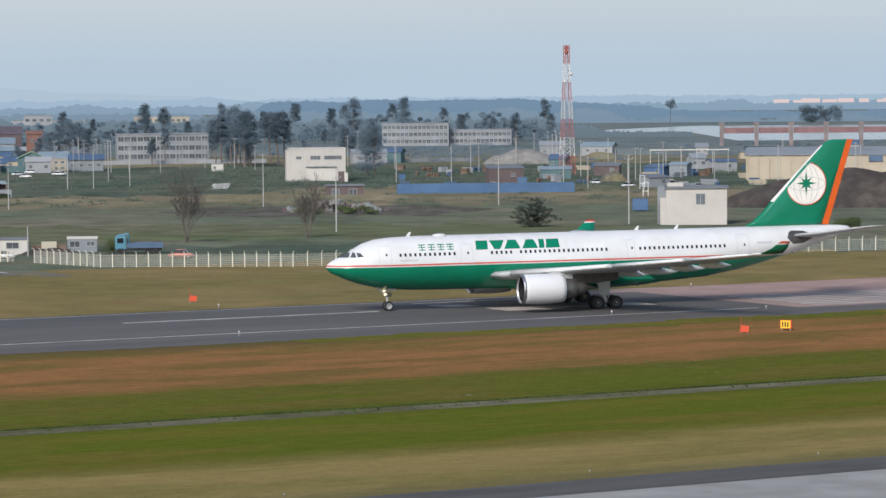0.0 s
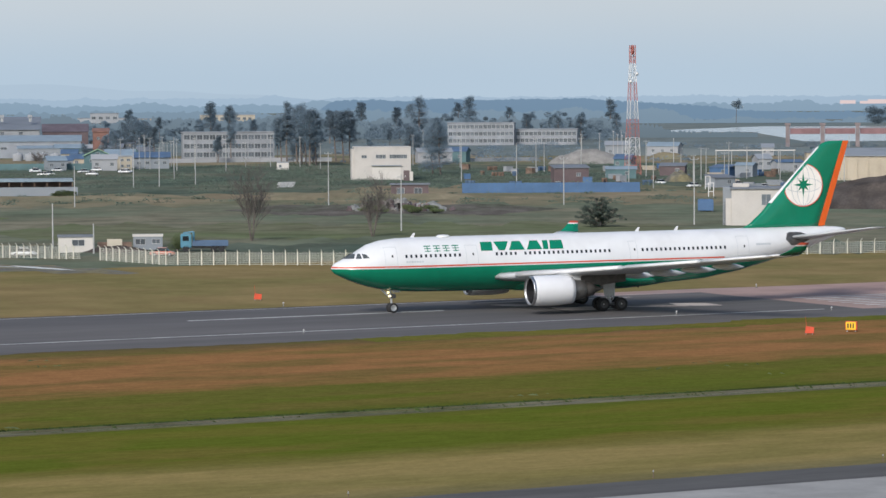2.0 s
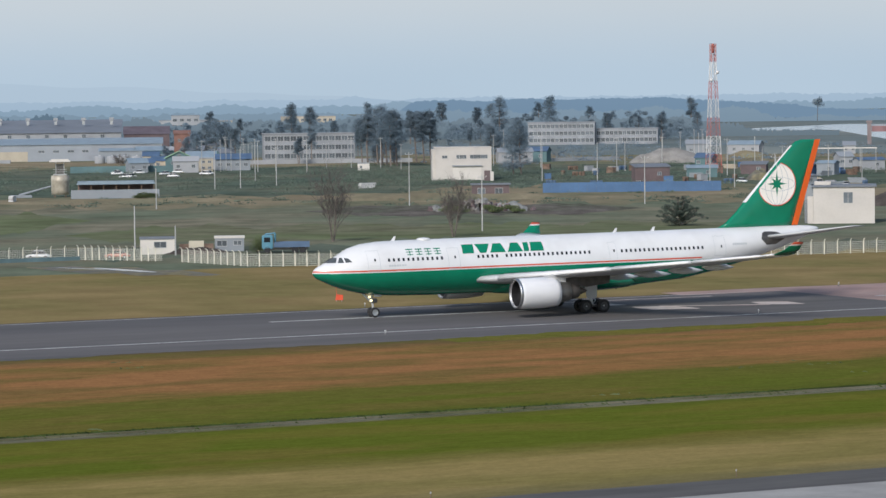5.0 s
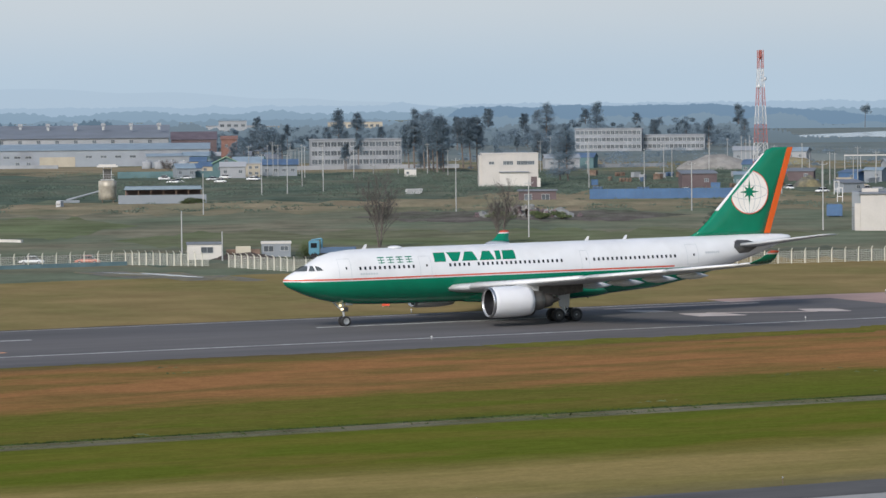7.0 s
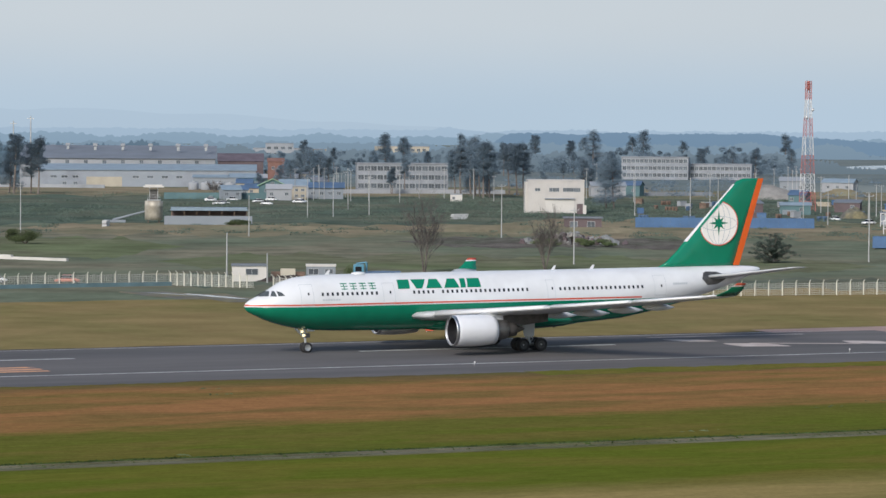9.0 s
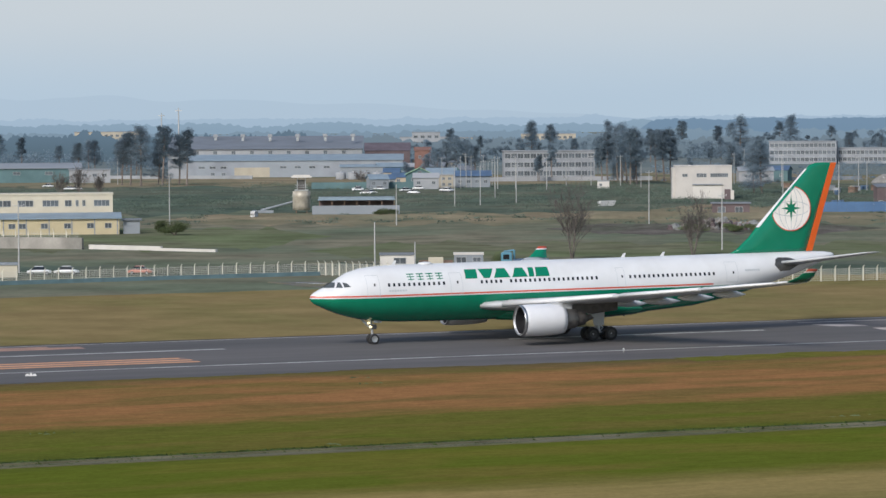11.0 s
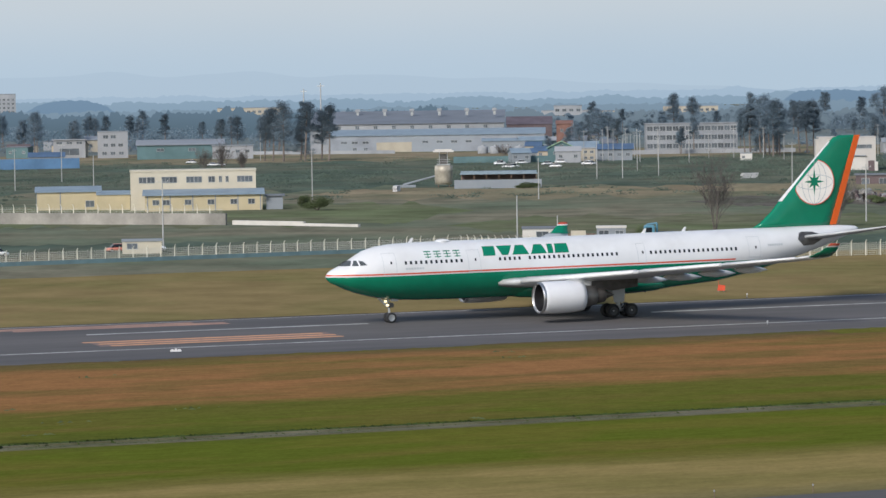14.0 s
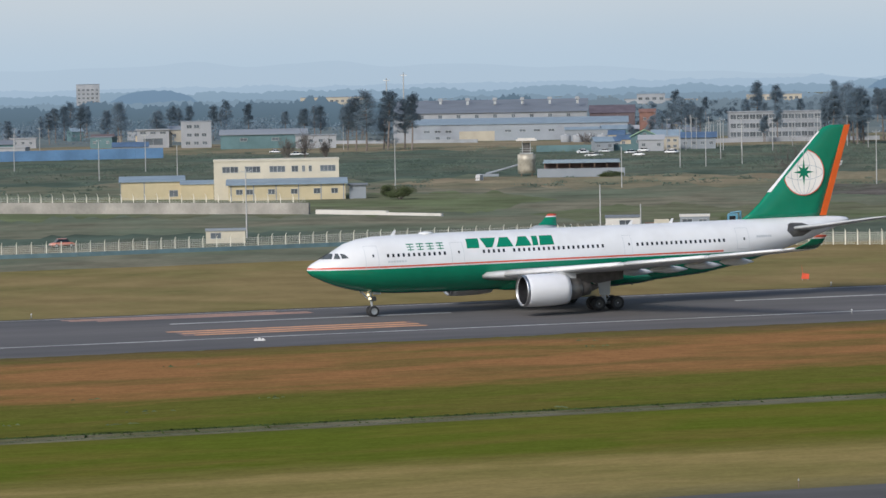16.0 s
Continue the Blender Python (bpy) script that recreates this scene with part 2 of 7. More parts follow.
# both far leaf colours have blue haze mixed into the base
FARTREE = M("hazed_far_tree_leaves", (0.28, 0.35, 0.4), 0.9, 0.2, 0.2, spec=0.0)
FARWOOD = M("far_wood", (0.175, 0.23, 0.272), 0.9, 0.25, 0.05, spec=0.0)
WALLWHITE = M("white_render", (0.58, 0.55, 0.51), 0.8, 0.06, 0.3, fine=0.05, second=(0.52, 0.5, 0.46), mix_scale=0.15, spec=0.2)
# town renders: distance haze is mixed into the white and cream base colours
TOWNWHITE = M("hazed_grey_render", (0.325, 0.335, 0.35), 0.85, 0.1, 0.15, fine=0.06, second=(0.27, 0.285, 0.3), mix_scale=0.06, spec=0.1)
TOWNCREAM = M("hazed_cream_render", (0.4, 0.36, 0.29), 0.85, 0.08, 0.2, fine=0.06, spec=0.1)
WALLCREAM = M("cream_cladding", (0.47, 0.4, 0.262), 0.75, 0.06, 0.3, fine=0.05, spec=0.2)
WALLPALE = M("pale_cream_wall", (0.52, 0.475, 0.38), 0.75, 0.05, 0.3, fine=0.05, spec=0.2)
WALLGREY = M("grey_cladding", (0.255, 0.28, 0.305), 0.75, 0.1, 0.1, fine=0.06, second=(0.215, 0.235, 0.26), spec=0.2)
WALLTAN = M("tan_cladding", (0.43, 0.37, 0.285), 0.8, 0.08, 0.2, fine=0.06)
WALLRED = M("red_brown_wall", (0.135, 0.105, 0.108), 0.8, 0.12, 0.3, spec=0.1)
WALLTEAL = M("teal_wall", (0.11, 0.18, 0.19), 0.8, 0.12, 0.2, spec=0.1)
ROOFBLUE = M("blue_grey_roof", (0.2, 0.26, 0.31), 0.6, 0.1, 0.3, fine=0.06)
ROOFDARK = M("dark_grey_roof", (0.145, 0.163, 0.19), 0.7, 0.1, 0.1, fine=0.06)
ROOFGREEN = M("pale_green_roof", (0.24, 0.38, 0.24), 0.7, 0.1, 0.3)
ROOFDEEP = M("deep_blue_roof", (0.07, 0.12, 0.2), 0.6, 0.15, 0.3)
# blotchy concrete, its base colour dulled to blue-grey for haze
SCHOOLWALL = M("hazed_stained_concrete", (0.29, 0.305, 0.325), 0.85, 0.14, 0.2, fine=0.1, second=(0.235, 0.25, 0.27), mix_scale=0.08, spec=0.1)
MAROON = M("faded_maroon_roof", (0.115, 0.098, 0.115), 0.8, 0.12, 0.3, spec=0.1)
BRICKRED = M("rust_red_cladding", (0.21, 0.12, 0.1), 0.8, 0.15, 0.4, fine=0.1, spec=0.1)
PIER = M("stained_pier_concrete", (0.22, 0.185, 0.185), 0.9, 0.15, 0.3, fine=0.1, spec=0.1)
GATERED = M("faded_red_gate_paint", (0.225, 0.135, 0.14), 0.7, 0.12, 0.3, fine=0.1, spec=0.1)
HOARDPALE = M("sunfaded_blue_hoarding", (0.1, 0.2, 0.34), 0.6, 0.15, 0.15, fine=0.1)
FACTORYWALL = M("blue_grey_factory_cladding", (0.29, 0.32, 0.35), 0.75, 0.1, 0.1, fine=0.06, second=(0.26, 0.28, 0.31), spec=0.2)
HOARD = M("blue_hoarding", (0.062, 0.13, 0.25), 0.6, 0.12, 0.2, fine=0.1)
GALV = M("galvanised_steel", (0.42, 0.43, 0.43), 0.45, 0.15, 0.8, metal=0.6)
RUST = M("rusty_steel", (0.165, 0.11, 0.082), 0.8, 0.3, 1.0)
POLE = M("concrete_pole", (0.36, 0.36, 0.35), 0.8, 0.1, 1.0, randomly=0.12)
MASTRED = M("mast_red_paint", (0.4, 0.14, 0.12), 0.7, 0.1, 0.6, spec=0.2)
MASTWHITE = M("mast_white_paint", (0.58, 0.57, 0.56), 0.6, 0.08, 0.6)
SIGNRED = M("sign_red", (0.6, 0.075, 0.03), 0.6, 0.1, 2.0)
SIGNYELLOW = M("sign_yellow", (0.85, 0.5, 0.02), 0.6, 0.06, 2.0)
BLACK = M("black_paint", (0.02, 0.02, 0.02), 0.7, 0.1, 2.0)
SOIL = M("dark_soil", (0.062, 0.055, 0.052), 0.95, 0.25, 0.25, bump=0.8, fine=0.3, second=(0.085, 0.072, 0.064), mix_scale=0.15, spec=0.05)
GRAVEL = M("grey_gravel", (0.22, 0.21, 0.195), 0.95, 0.2, 0.3, bump=0.6, fine=0.2)
WATER = M("river_water", (0.3, 0.34, 0.36), 0.12, 0.08, 0.02, bump=0.05)
CARBLUE = M("truck_blue", (0.085, 0.23, 0.31), 0.4, 0.1, 1.0)
CARWHITE = M("car_white", (0.75, 0.75, 0.75), 0.3, 0.05, 1.0, randomly=0.1)
CARRED = M("car_red", (0.55, 0.2, 0.14), 0.3, 0.05, 1.0)


def let_light_through(m, share=0.4):
    """Thin leaves: part of the light goes through them."""
    nt = m.node_tree
    b = nt.nodes["Principled BSDF"]
    t = nt.nodes.new("ShaderNodeBsdfTranslucent")
    x = nt.nodes.new("ShaderNodeMixShader")
    x.inputs[0].default_value = share
    nt.links.new(b.inputs["Base Color"].links[0].from_socket, t.inputs["Color"])
    nt.links.new(b.outputs[0], x.inputs[1])
    nt.links.new(t.outputs[0], x.inputs[2])
    nt.links.new(x.outputs[0], nt.nodes["Material Output"].inputs[0])


for leaf_material in (PINE, FARTREE, FARWOOD, TUFT, LEAF, JUNIPER):
    let_light_through(leaf_material)


# ---- building blocks ----
def part(name, bm, mat, parent=None, label="", smooth=False):
    """Links a bmesh as one mesh object, under a thing or a part."""
    me = bpy.data.meshes.new(name)
    bm.normal_update()
    bm.to_mesh(me)
    bm.free()
    for m in mat if isinstance(mat, (list, tuple)) else [mat]:
        me.materials.append(m)
    if smooth:
        for p in me.polygons:
            p.use_smooth = True
    ob = new(name, me)
    if parent:
        ob.parent = parent
    return tagged(ob, label)


def linked(name, me, parent, m):
    ob = new(name, me)
    ob.parent, ob.matrix_basis = parent, m
    return ob


def thing(name, m, label, category, group="", kind=""):
    ob = new(name)
    ob.empty_display_size, ob.matrix_basis = 0.5, m
    return tagged(ob, label, category, group, kind)


def box(bm, x0, x1, y0, y1, z0, z1, bevel=0.0, mat=0):
    m = Matrix.LocRotScale(((x0 + x1) / 2, (y0 + y1) / 2, (z0 + z1) / 2), None, (x1 - x0, y1 - y0, z1 - z0))
    vs = bmesh.ops.create_cube(bm, size=1, matrix=m)["verts"]
    fs = {f for v in vs for f in v.link_faces}
    for f in fs:
        f.material_index = mat
    if bevel:
        bmesh.ops.bevel(bm, geom=list({e for v in vs for e in v.link_edges}), offset=bevel, segments=2, affect="EDGES")
    return bm


def boxes(*rows, bevel=0.0):
    bm = bmesh.new()
    for r in rows:
        box(bm, *r, bevel=bevel)
    return bm


def tube(bm, a, b, r0, r1=None, n=8):
    """A tapered bar from a to b."""
    a, b = Vector(a), Vector(b)
    r1 = r0 if r1 is None else r1
    turn = (b - a).to_track_quat("Z", "Y").to_matrix()
    rings = []
    for p, r in ((a, r0), (b, r1)):
        rings.append([bm.verts.new(p + turn @ Vector((r * math.cos(2 * math.pi * i / n), r * math.sin(2 * math.pi * i / n), 0))) for i in range(n)])
    for i in range(n):
        bm.faces.new((rings[0][i], rings[0][(i + 1) % n], rings[1][(i + 1) % n], rings[1][i]))
    bm.faces.new(rings[0][::-1])
    bm.faces.new(rings[1])
    return bm


def loft(rings, closed=True):
    """A skin over rings of equal length."""
    bm = bmesh.new()
    vs = [[bm.verts.new(p) for p in r] for r in rings]
    n = len(vs[0])
    for r0, r1 in zip(vs, vs[1:]):
        for i in range(n):
            bm.faces.new((r0[i], r0[(i + 1) % n], r1[(i + 1) % n], r1[i]))
    if closed:
        bm.faces.new(vs[0][::-1])
        bm.faces.new(vs[-1])
    bmesh.ops.recalc_face_normals(bm, faces=bm.faces)
    return bm


def turned(profile, axis="x", n=32, centre=(0, 0, 0), caps=True):
    """A body of revolution: rows of (along, radius)."""
    bm = bmesh.new()
    rings = []
    for u, r in profile:
        ring = []
        for i in range(n):
            a = 2 * math.pi * i / n
            c, s = r * math.cos(a), r * math.sin(a)
            p = {"x": (u, c, s), "y": (s, u, c), "z": (c, s, u)}[axis]
            ring.append(bm.verts.new(Vector(p) + Vector(centre)))
        rings.append(ring)
    for r0, r1 in zip(rings, rings[1:]):
        for i in range(n):
            bm.faces.new((r0[i], r0[(i + 1) % n], r1[(i + 1) % n], r1[i]))
    if caps:
        bm.faces.new(rings[0][::-1])
        bm.faces.new(rings[-1])
    bmesh.ops.recalc_face_normals(bm, faces=bm.faces)
    return bm


def at(x, y, turn=0.0, z=0.0):
    """A pose on the ground that faces the terrace, turned by some degrees more."""
    return pose(x, y, z, 0, 0, math.degrees(math.atan2(-x, y)) + turn)


# ---- ground; along the runway x runs with the taxiing, y towards the terrace ----
RUNWAY = pose(-68.64, 295.57, 0, 0, 0, 209.05)


def strip(name, x0, x1, y0, y1, z, mat, label, category, cuts=60, wave=0.0, kind="structure"):
    """A flat band with slightly wavering edges."""
    bm = bmesh.new()
    rows = []
    for i in range(cuts + 1):
        x = x0 + (x1 - x0) * i / cuts
        pair = wave if isinstance(wave, tuple) else (wave, wave)
        rows.append([bm.verts.new((x, y + k * (noise.noise((x * 0.09, y, 3.1)) + 0.5 * noise.noise((x * 0.35, y, 8.1)) + 0.45 * noise.noise((x * 1.3, y, 5.1))), z)) for y, k in ((y0, pair[0]), (y1, pair[1]))])
    for a, b in zip(rows, rows[1:]):
        bm.faces.new((a[0], b[0], b[1], a[1]))
    ob = part(name, bm, mat)
    ob.matrix_basis = RUNWAY
    return tagged(ob, label, category, kind=kind)


bm = bmesh.new()
bmesh.ops.create_grid(bm, x_segments=40, y_segments=40, size=4900)
tagged(part("ground", bm, FIELD), "rough green and straw-brown meadow reaching the hazy horizon", "ground", kind="structure")
strip("verge", -700, 700, -96, -13.4, 0.010, OLIVE, "olive and tan mown grass beyond the runway", "grass", 300, 1.6)
strip("soil_edge", -700, 700, -14.3, -13.3, 0.016, SOIL, "dark soil edge of the runway", "soil", 500, 0.5)
strip("runway", -700, 700, -13.5, 29.4, 0.020, ASPHALT, "dark grey asphalt runway with painted lines", "runway", 200, 0.5)
strip("dry_verge", -500, 400, 29.2, 90.9, 0.0235, DRYGREEN, "reddish brown dry grass turning green towards a drainage channel", "grass", 1200, (1.5, 0.1))
strip("lawn", -500, 400, 92.85, 134.6, 0.0235, GREENTAN, "green mown grass turning straw-coloured towards the taxiway", "grass", 1200, (0.1, 0.5))
strip("taxiway_shoulder", -700, 700, 134.3, 140, 0.028, SHOULDER, "dark asphalt shoulder of the taxiway", "taxiway", 80, 0.3)
strip("taxiway", -700, 700, 139.8, 330, 0.034, CONCRETE, "light grey concrete taxiway and apron", "taxiway")
strip("turn_pad", -420, -110, -12, 20.5, 0.026, PAD, "pinkish concrete pad at the end of the runway", "runway", 60, 0.8)
strip("bank", -500, 400, 88.9, 90.86, 0.027, BANKGRASS, "darker long grass along the drainage channel", "grass", 1200, (1.0, 0.05))
strip("turn_pad", -420, -97, -17.5, -11.9, 0.0225, PAD, "pinkish concrete shoulder at the end of the runway", "runway", 60, 0.6)
strip("weed_edge", -500, -112, 28.4, 44, 0.0275, WEEDGRASS, "olive weeds spreading from the runway end", "grass", 300, (1.5, 5.0))
strip("weed_edge", -260, -46, 28.2, 34.0, 0.031, WEEDGRASS, "green and yellow weeds along the runway shoulder", "grass", 300, 2.2)
# drainage channel: two kerbs and a sunken bed
channel = thing("drainage_channel", RUNWAY, "weathered grey concrete drainage channel in the grass", "channel", kind="structure")
part("kerb", boxes((-700, 700, 90.8, 91.1, -0.3, 0.14)), STONE, channel)
part("kerb", boxes((-700, 700, 92.6, 92.9, -0.3, 0.10)), STONE, channel)
part("bed", boxes((-700, 700, 91.1, 92.6, -0.3, 0.03)), STONE, channel)
bm = bmesh.new()
rnd = random.Random(5)
for i in range(26000):
    x, y = rnd.uniform(-260, 240), rnd.gauss(90.45, 0.2) if i % 4 else rnd.gauss(92.3, 0.12)
    if noise.noise((x * 0.05, 3.0 if i % 4 else 9.0, 0)) < (-0.45 if i % 4 else -0.1):
        continue
    hgt, w, a = rnd.uniform(0.05, 0.24 if i % 4 else 0.1), rnd.uniform(0.25, 0.8), rnd.uniform(0, 3.14)
    dx, dy = w * math.cos(a), w * math.sin(a)
    bm.faces.new([bm.verts.new(p) for p in ((x - dx, y - dy, 0), (x + dx, y + dy, 0), (x + dx * 0.4, y + dy * 0.4 - 0.1, hgt))])
weeds = part("channel_weeds", bm, DARKLEAF)
weeds.matrix_basis = RUNWAY
tagged(weeds, "dark green weeds growing along the drainage channel", "weeds", kind="stuff")
bm = bmesh.new()
for i in range(45):
    x, y = rnd.uniform(-200, 160), rnd.choice((rnd.uniform(31, 69), rnd.uniform(70, 88), rnd.uniform(66, 73)))
    for k in range(rnd.randint(2, 7)):
        u, v = x + rnd.gauss(0, 0.9), y + rnd.gauss(0, 0.35)
        hgt, w, a = rnd.uniform(0.05, 0.14), rnd.uniform(0.15, 0.5), rnd.uniform(0, 3.14)
        dx, dy = w * math.cos(a), w * math.sin(a)
        bm.faces.new([bm.verts.new(p) for p in ((u - dx, v - dy, 0.02), (u + dx, v + dy, 0.02), (u, v - 0.1, hgt))])
tufts = part("grass_tufts", bm, LEAF)
tufts.matrix_basis = RUNWAY
tagged(tufts, "scattered darker tufts of weeds in the grass", "weeds", kind="stuff")


def meadow_band(name, d0, d1, az0, az1, z, mat, label, ragged=0.12):
    """A stretch of meadow between two distances from the terrace, with ragged edges."""
    bm = bmesh.new()
    rows = []
    n = 140
    for i in range(n + 1):
        a = az0 + (az1 - az0) * i / n
        row = []
        slim = max(0.02, min(1.0, (a - az0) / 1.2, (az1 - a) / 1.2))
        for k in range(5):
            d = (d0 + d1) / 2 + (d1 - d0) * (k / 4 - 0.5) * slim
            if k in (0, 4):
                d += slim * (d1 - d0) * ragged * (noise.noise((a * 1.1, d0, k)) + 0.6 * noise.noise((a * 4.0, d0, k)))
            row.append(bm.verts.new((-math.sin(radians(a)) * d, math.cos(radians(a)) * d, z)))
        rows.append(row)
    for p, q in zip(rows, rows[1:]):
        for k in range(4):
            bm.faces.new((p[k], p[k + 1], q[k + 1], q[k]))
    return tagged(part(name, bm, mat), label, "meadow", kind="structure")


meadow_band("straw_band", 655, 735, -14, 12, 0.012, STRAW, "straw-coloured dry meadow strip", 0.4)
meadow_band("scrub_band", 735, 1020, -14, 28, 0.016, SCRUB, "dark green scrubby meadow", 0.15)
meadow_band("straw_band", 690, 790, -6, 3.4, 0.020, STRAW, "straw-coloured dry meadow strip", 0.5)
meadow_band("scrub_band", 450, 482, -9, 20, 0.014, SCRUB, "dark rough strip behind the fence", 0.5)
meadow_band("ploughed_band", 596, 650, -1, 5.2, 0.026, PLOUGHED, "brown-grey ploughed strip in the meadow", 0.25)
meadow_band("lush_band", 500, 556, -3.5, 9.5, 0.018, LUSH, "fresh green meadow strip", 0.35)
meadow_band("lush_band", 545, 640, 9, 24, 0.022, LUSH, "fresh green meadow strip", 0.35)
meadow_band("far_fields", 1190, 3800, -14, 28, 0.010, FARFIELD, "far fields behind the town, greyed by painted haze", 0.0)
meadow_band("straw_band", 1020, 1200, -14, 28, 0.012, STRAW, "trampled yard ground at the town's edge", 0.2)


def paint(name, label, mat, rows, z=0.03):
    """Painted marks: (x0, x1, y0, y1), each a thin film with a worn edge; rows of one thing are its bars."""
    th = thing(name, RUNWAY, label, "marking", kind="structure")
    for x0, x1, y0, y1 in rows:
        bm = bmesh.new()
        n = max(2, int(abs(x1 - x0) / 3))
        vs = []
        for i in range(n + 1):
            x = x0 + (x1 - x0) * i / n
            e = 0.06 * noise.noise((x, y0, 1))
            vs.append([bm.verts.new((x, y0 + e, z)), bm.verts.new((x, y1 + e, z))])
        for a, b in zip(vs, vs[1:]):
            bm.faces.new((a[0], b[0], b[1], a[1]))
        part("painted_bar", bm, mat, th)
    return th


def ribbon(name, label, mat, strokes, z=0.03):
    """Painted curved strokes: each a row of (x, y, width)."""
    th = thing(name, RUNWAY, label, "marking", kind="structure")
    for row in strokes:
        bm = bmesh.new()
        vs = []
        for i, (x, y, w) in enumerate(row):
            (xa, ya, _), (xb, yb, _) = row[max(0, i - 1)], row[min(len(row) - 1, i + 1)]
            n = Vector((-(yb - ya), xb - xa)).normalized() * w / 2
            vs.append((bm.verts.new((x - n.x, y - n.y, z)), bm.verts.new((x + n.x, y + n.y, z))))
        for a, b in zip(vs, vs[1:]):
            bm.faces.new((a[0], b[0], b[1], a[1]))
        bmesh.ops.recalc_face_normals(bm, faces=bm.faces)
        part("painted_stroke", bm, mat, th)
    return th


paint("edge_line", "worn white runway edge line", LINE, [(-106, 400, 18.1, 18.65), (-106, 400, -12.9, -12.55)])
paint("centre_line", "white dashed centre line of the runway", LINE, [(-71, -42, -1.0, -0.2), (-12, 16, -1.0, -0.2), (46, 75, -1.0, -0.2), (105, 134, -1.0, -0.2)])
paint("touchdown_mark", "faded orange touchdown bars on asphalt", ORANGEWASH, [(-5, 18, 8.1, 13.7)], 0.027)
paint("touchdown_mark", "bright orange lines of the touchdown bars", ORANGE, [(-5, 17, 12.9, 13.8), (-5, 17.6, 10.6, 11.5), (-4.5, 18.5, 8.2, 9.1)])
paint("touchdown_mark", "faded orange touchdown bars on asphalt", FADED, [(0, 21.5, -8.6, -7.4), (0, 24, -9.9, -8.8), (3, 24.5, -11.2, -10.1)])
ribbon("runway_numeral_mark", "worn pale numeral strokes on asphalt", NUMERAL, [
    [(-79.5, -5.7, 0.4), (-80.6, -4.7, 2.2), (-82.0, -3.4, 3.6), (-83.1, -2.3, 1.8), (-83.9, -1.7, 0.4)],
    [(-82.9, 1.4, 0.4), (-83.6, 2.9, 3), (-84.7, 4.5, 6), (-86.0, 5.8, 3.6), (-87.4, 7.5, 0.7)],
    [(-85.8, 2.0, 1.0), (-91.2, 4.5, 1.0), (-96.7, 6.5, 1.2)],
    [(-97.2, 2.1, 0.4), (-97.8, 3.5, 3), (-98.4, 4.8, 5.2), (-99.2, 6.4, 3), (-100.1, 7.9, 0.4)],
])
paint("runway_numeral_mark", "thin pale numeral stroke on asphalt", NUMERAL, [(-99, -79.5, -9.4, -8.7)])
paint("threshold_mark", "worn white threshold stripes on pinkish concrete", LINE, [(-141, -113.5, 1.2 + 2.3 * i, 2.0 + 2.3 * i) for i in range(8)])


# ---- the airliner: x forward, y to its left, nose tip over the origin ----
ROCK = Matrix.Translation((-28.85, 0, 0)) @ Matrix.Rotation(radians(0.33), 4, "Y") @ Matrix.Translation((28.85, 0, 0))
SHAPE = [(0.0, 4.93, 4.83, 0.05), (0.12, 5.17, 4.58, 0.3), (0.45, 5.44, 4.28, 0.62), (1.1, 5.76, 3.98, 1.05), (1.9, 6.1, 3.6, 1.5), (2.9, 6.72, 3.22, 1.93), (3.9, 7.28, 2.93, 2.26),
         (5.2, 7.66, 2.63, 2.55), (7.0, 7.86, 2.38, 2.76), (9.3, 7.92, 2.26, 2.82), (13, 7.93, 2.18, 2.82), (20, 7.93, 2.14, 2.82), (28, 7.93, 2.14, 2.82), (36, 7.93, 2.24, 2.82),
         (42, 7.94, 2.7, 2.76), (46, 7.95, 3.4, 2.55), (49, 7.96, 4.15, 2.25), (52, 7.97, 4.98, 1.85), (54.5, 7.97, 5.72, 1.42), (56.5, 7.93, 6.42, 0.98), (57.9, 7.86, 6.94, 0.64), (58.7, 7.76, 7.2, 0.42), (59.0, 7.64, 7.36, 0.2)]


def hull(s):
    """Middle height, half height and half width of the hull at s metres behind the nose."""
    for a, b in zip(SHAPE, SHAPE[1:]):
        if s <= b[0]:
            k = (s - a[0]) / (b[0] - a[0])
            t, u, w = (a[i] + (b[i] - a[i]) * k for i in (1, 2, 3))
            return (t + u) / 2, (t - u) / 2, w
    return 7.5, 0.2, 0.3


def on_hull(s, z, out=0.012, side=1):
    """The point of the hull's skin at s and height z."""
    c, r, w = hull(s)
    k = max(-0.999, min(0.999, (z - c) / r))
    y = math.sqrt(1 - k * k)
    n = Vector((0, y / w, k / r)).normalized()
    return Vector((-s, side * (w * y + n.y * out), z + n.z * out))


def decal(name, shapes, mat, parent, label="", out=0.012, fine=3, side=1):
    """Patches that lie on the hull: each four corners (s, z), in order round it."""
    bm = bmesh.new()
    for q in shapes:
        (s0, z0), (s1, z1), (s2, z2), (s3, z3) = q
        grid = []
        for i in range(fine + 1):
            u = i / fine
            row = []
            for j in range(fine + 1):
                v = j / fine
                s = (s0 * (1 - u) + s1 * u) * (1 - v) + (s3 * (1 - u) + s2 * u) * v
                z = (z0 * (1 - u) + z1 * u) * (1 - v) + (z3 * (1 - u) + z2 * u) * v
                row.append(bm.verts.new(on_hull(s, z, out, side)))
            grid.append(row)
        for a, b in zip(grid, grid[1:]):
            for j in range(fine):
                bm.faces.new((a[j], b[j], b[j + 1], a[j + 1]))
    bmesh.ops.recalc_face_normals(bm, faces=bm.faces)
    for f in bm.faces:
        if f.normal.y * side < 0:
            f.normal_flip()
    return part(name, bm, mat, parent, label, smooth=True)


def rect(s0, s1, z0, z1, lean=0.0):
    return ((s0, z0), (s1, z0), (s1 + lean, z1), (s0 + lean, z1))


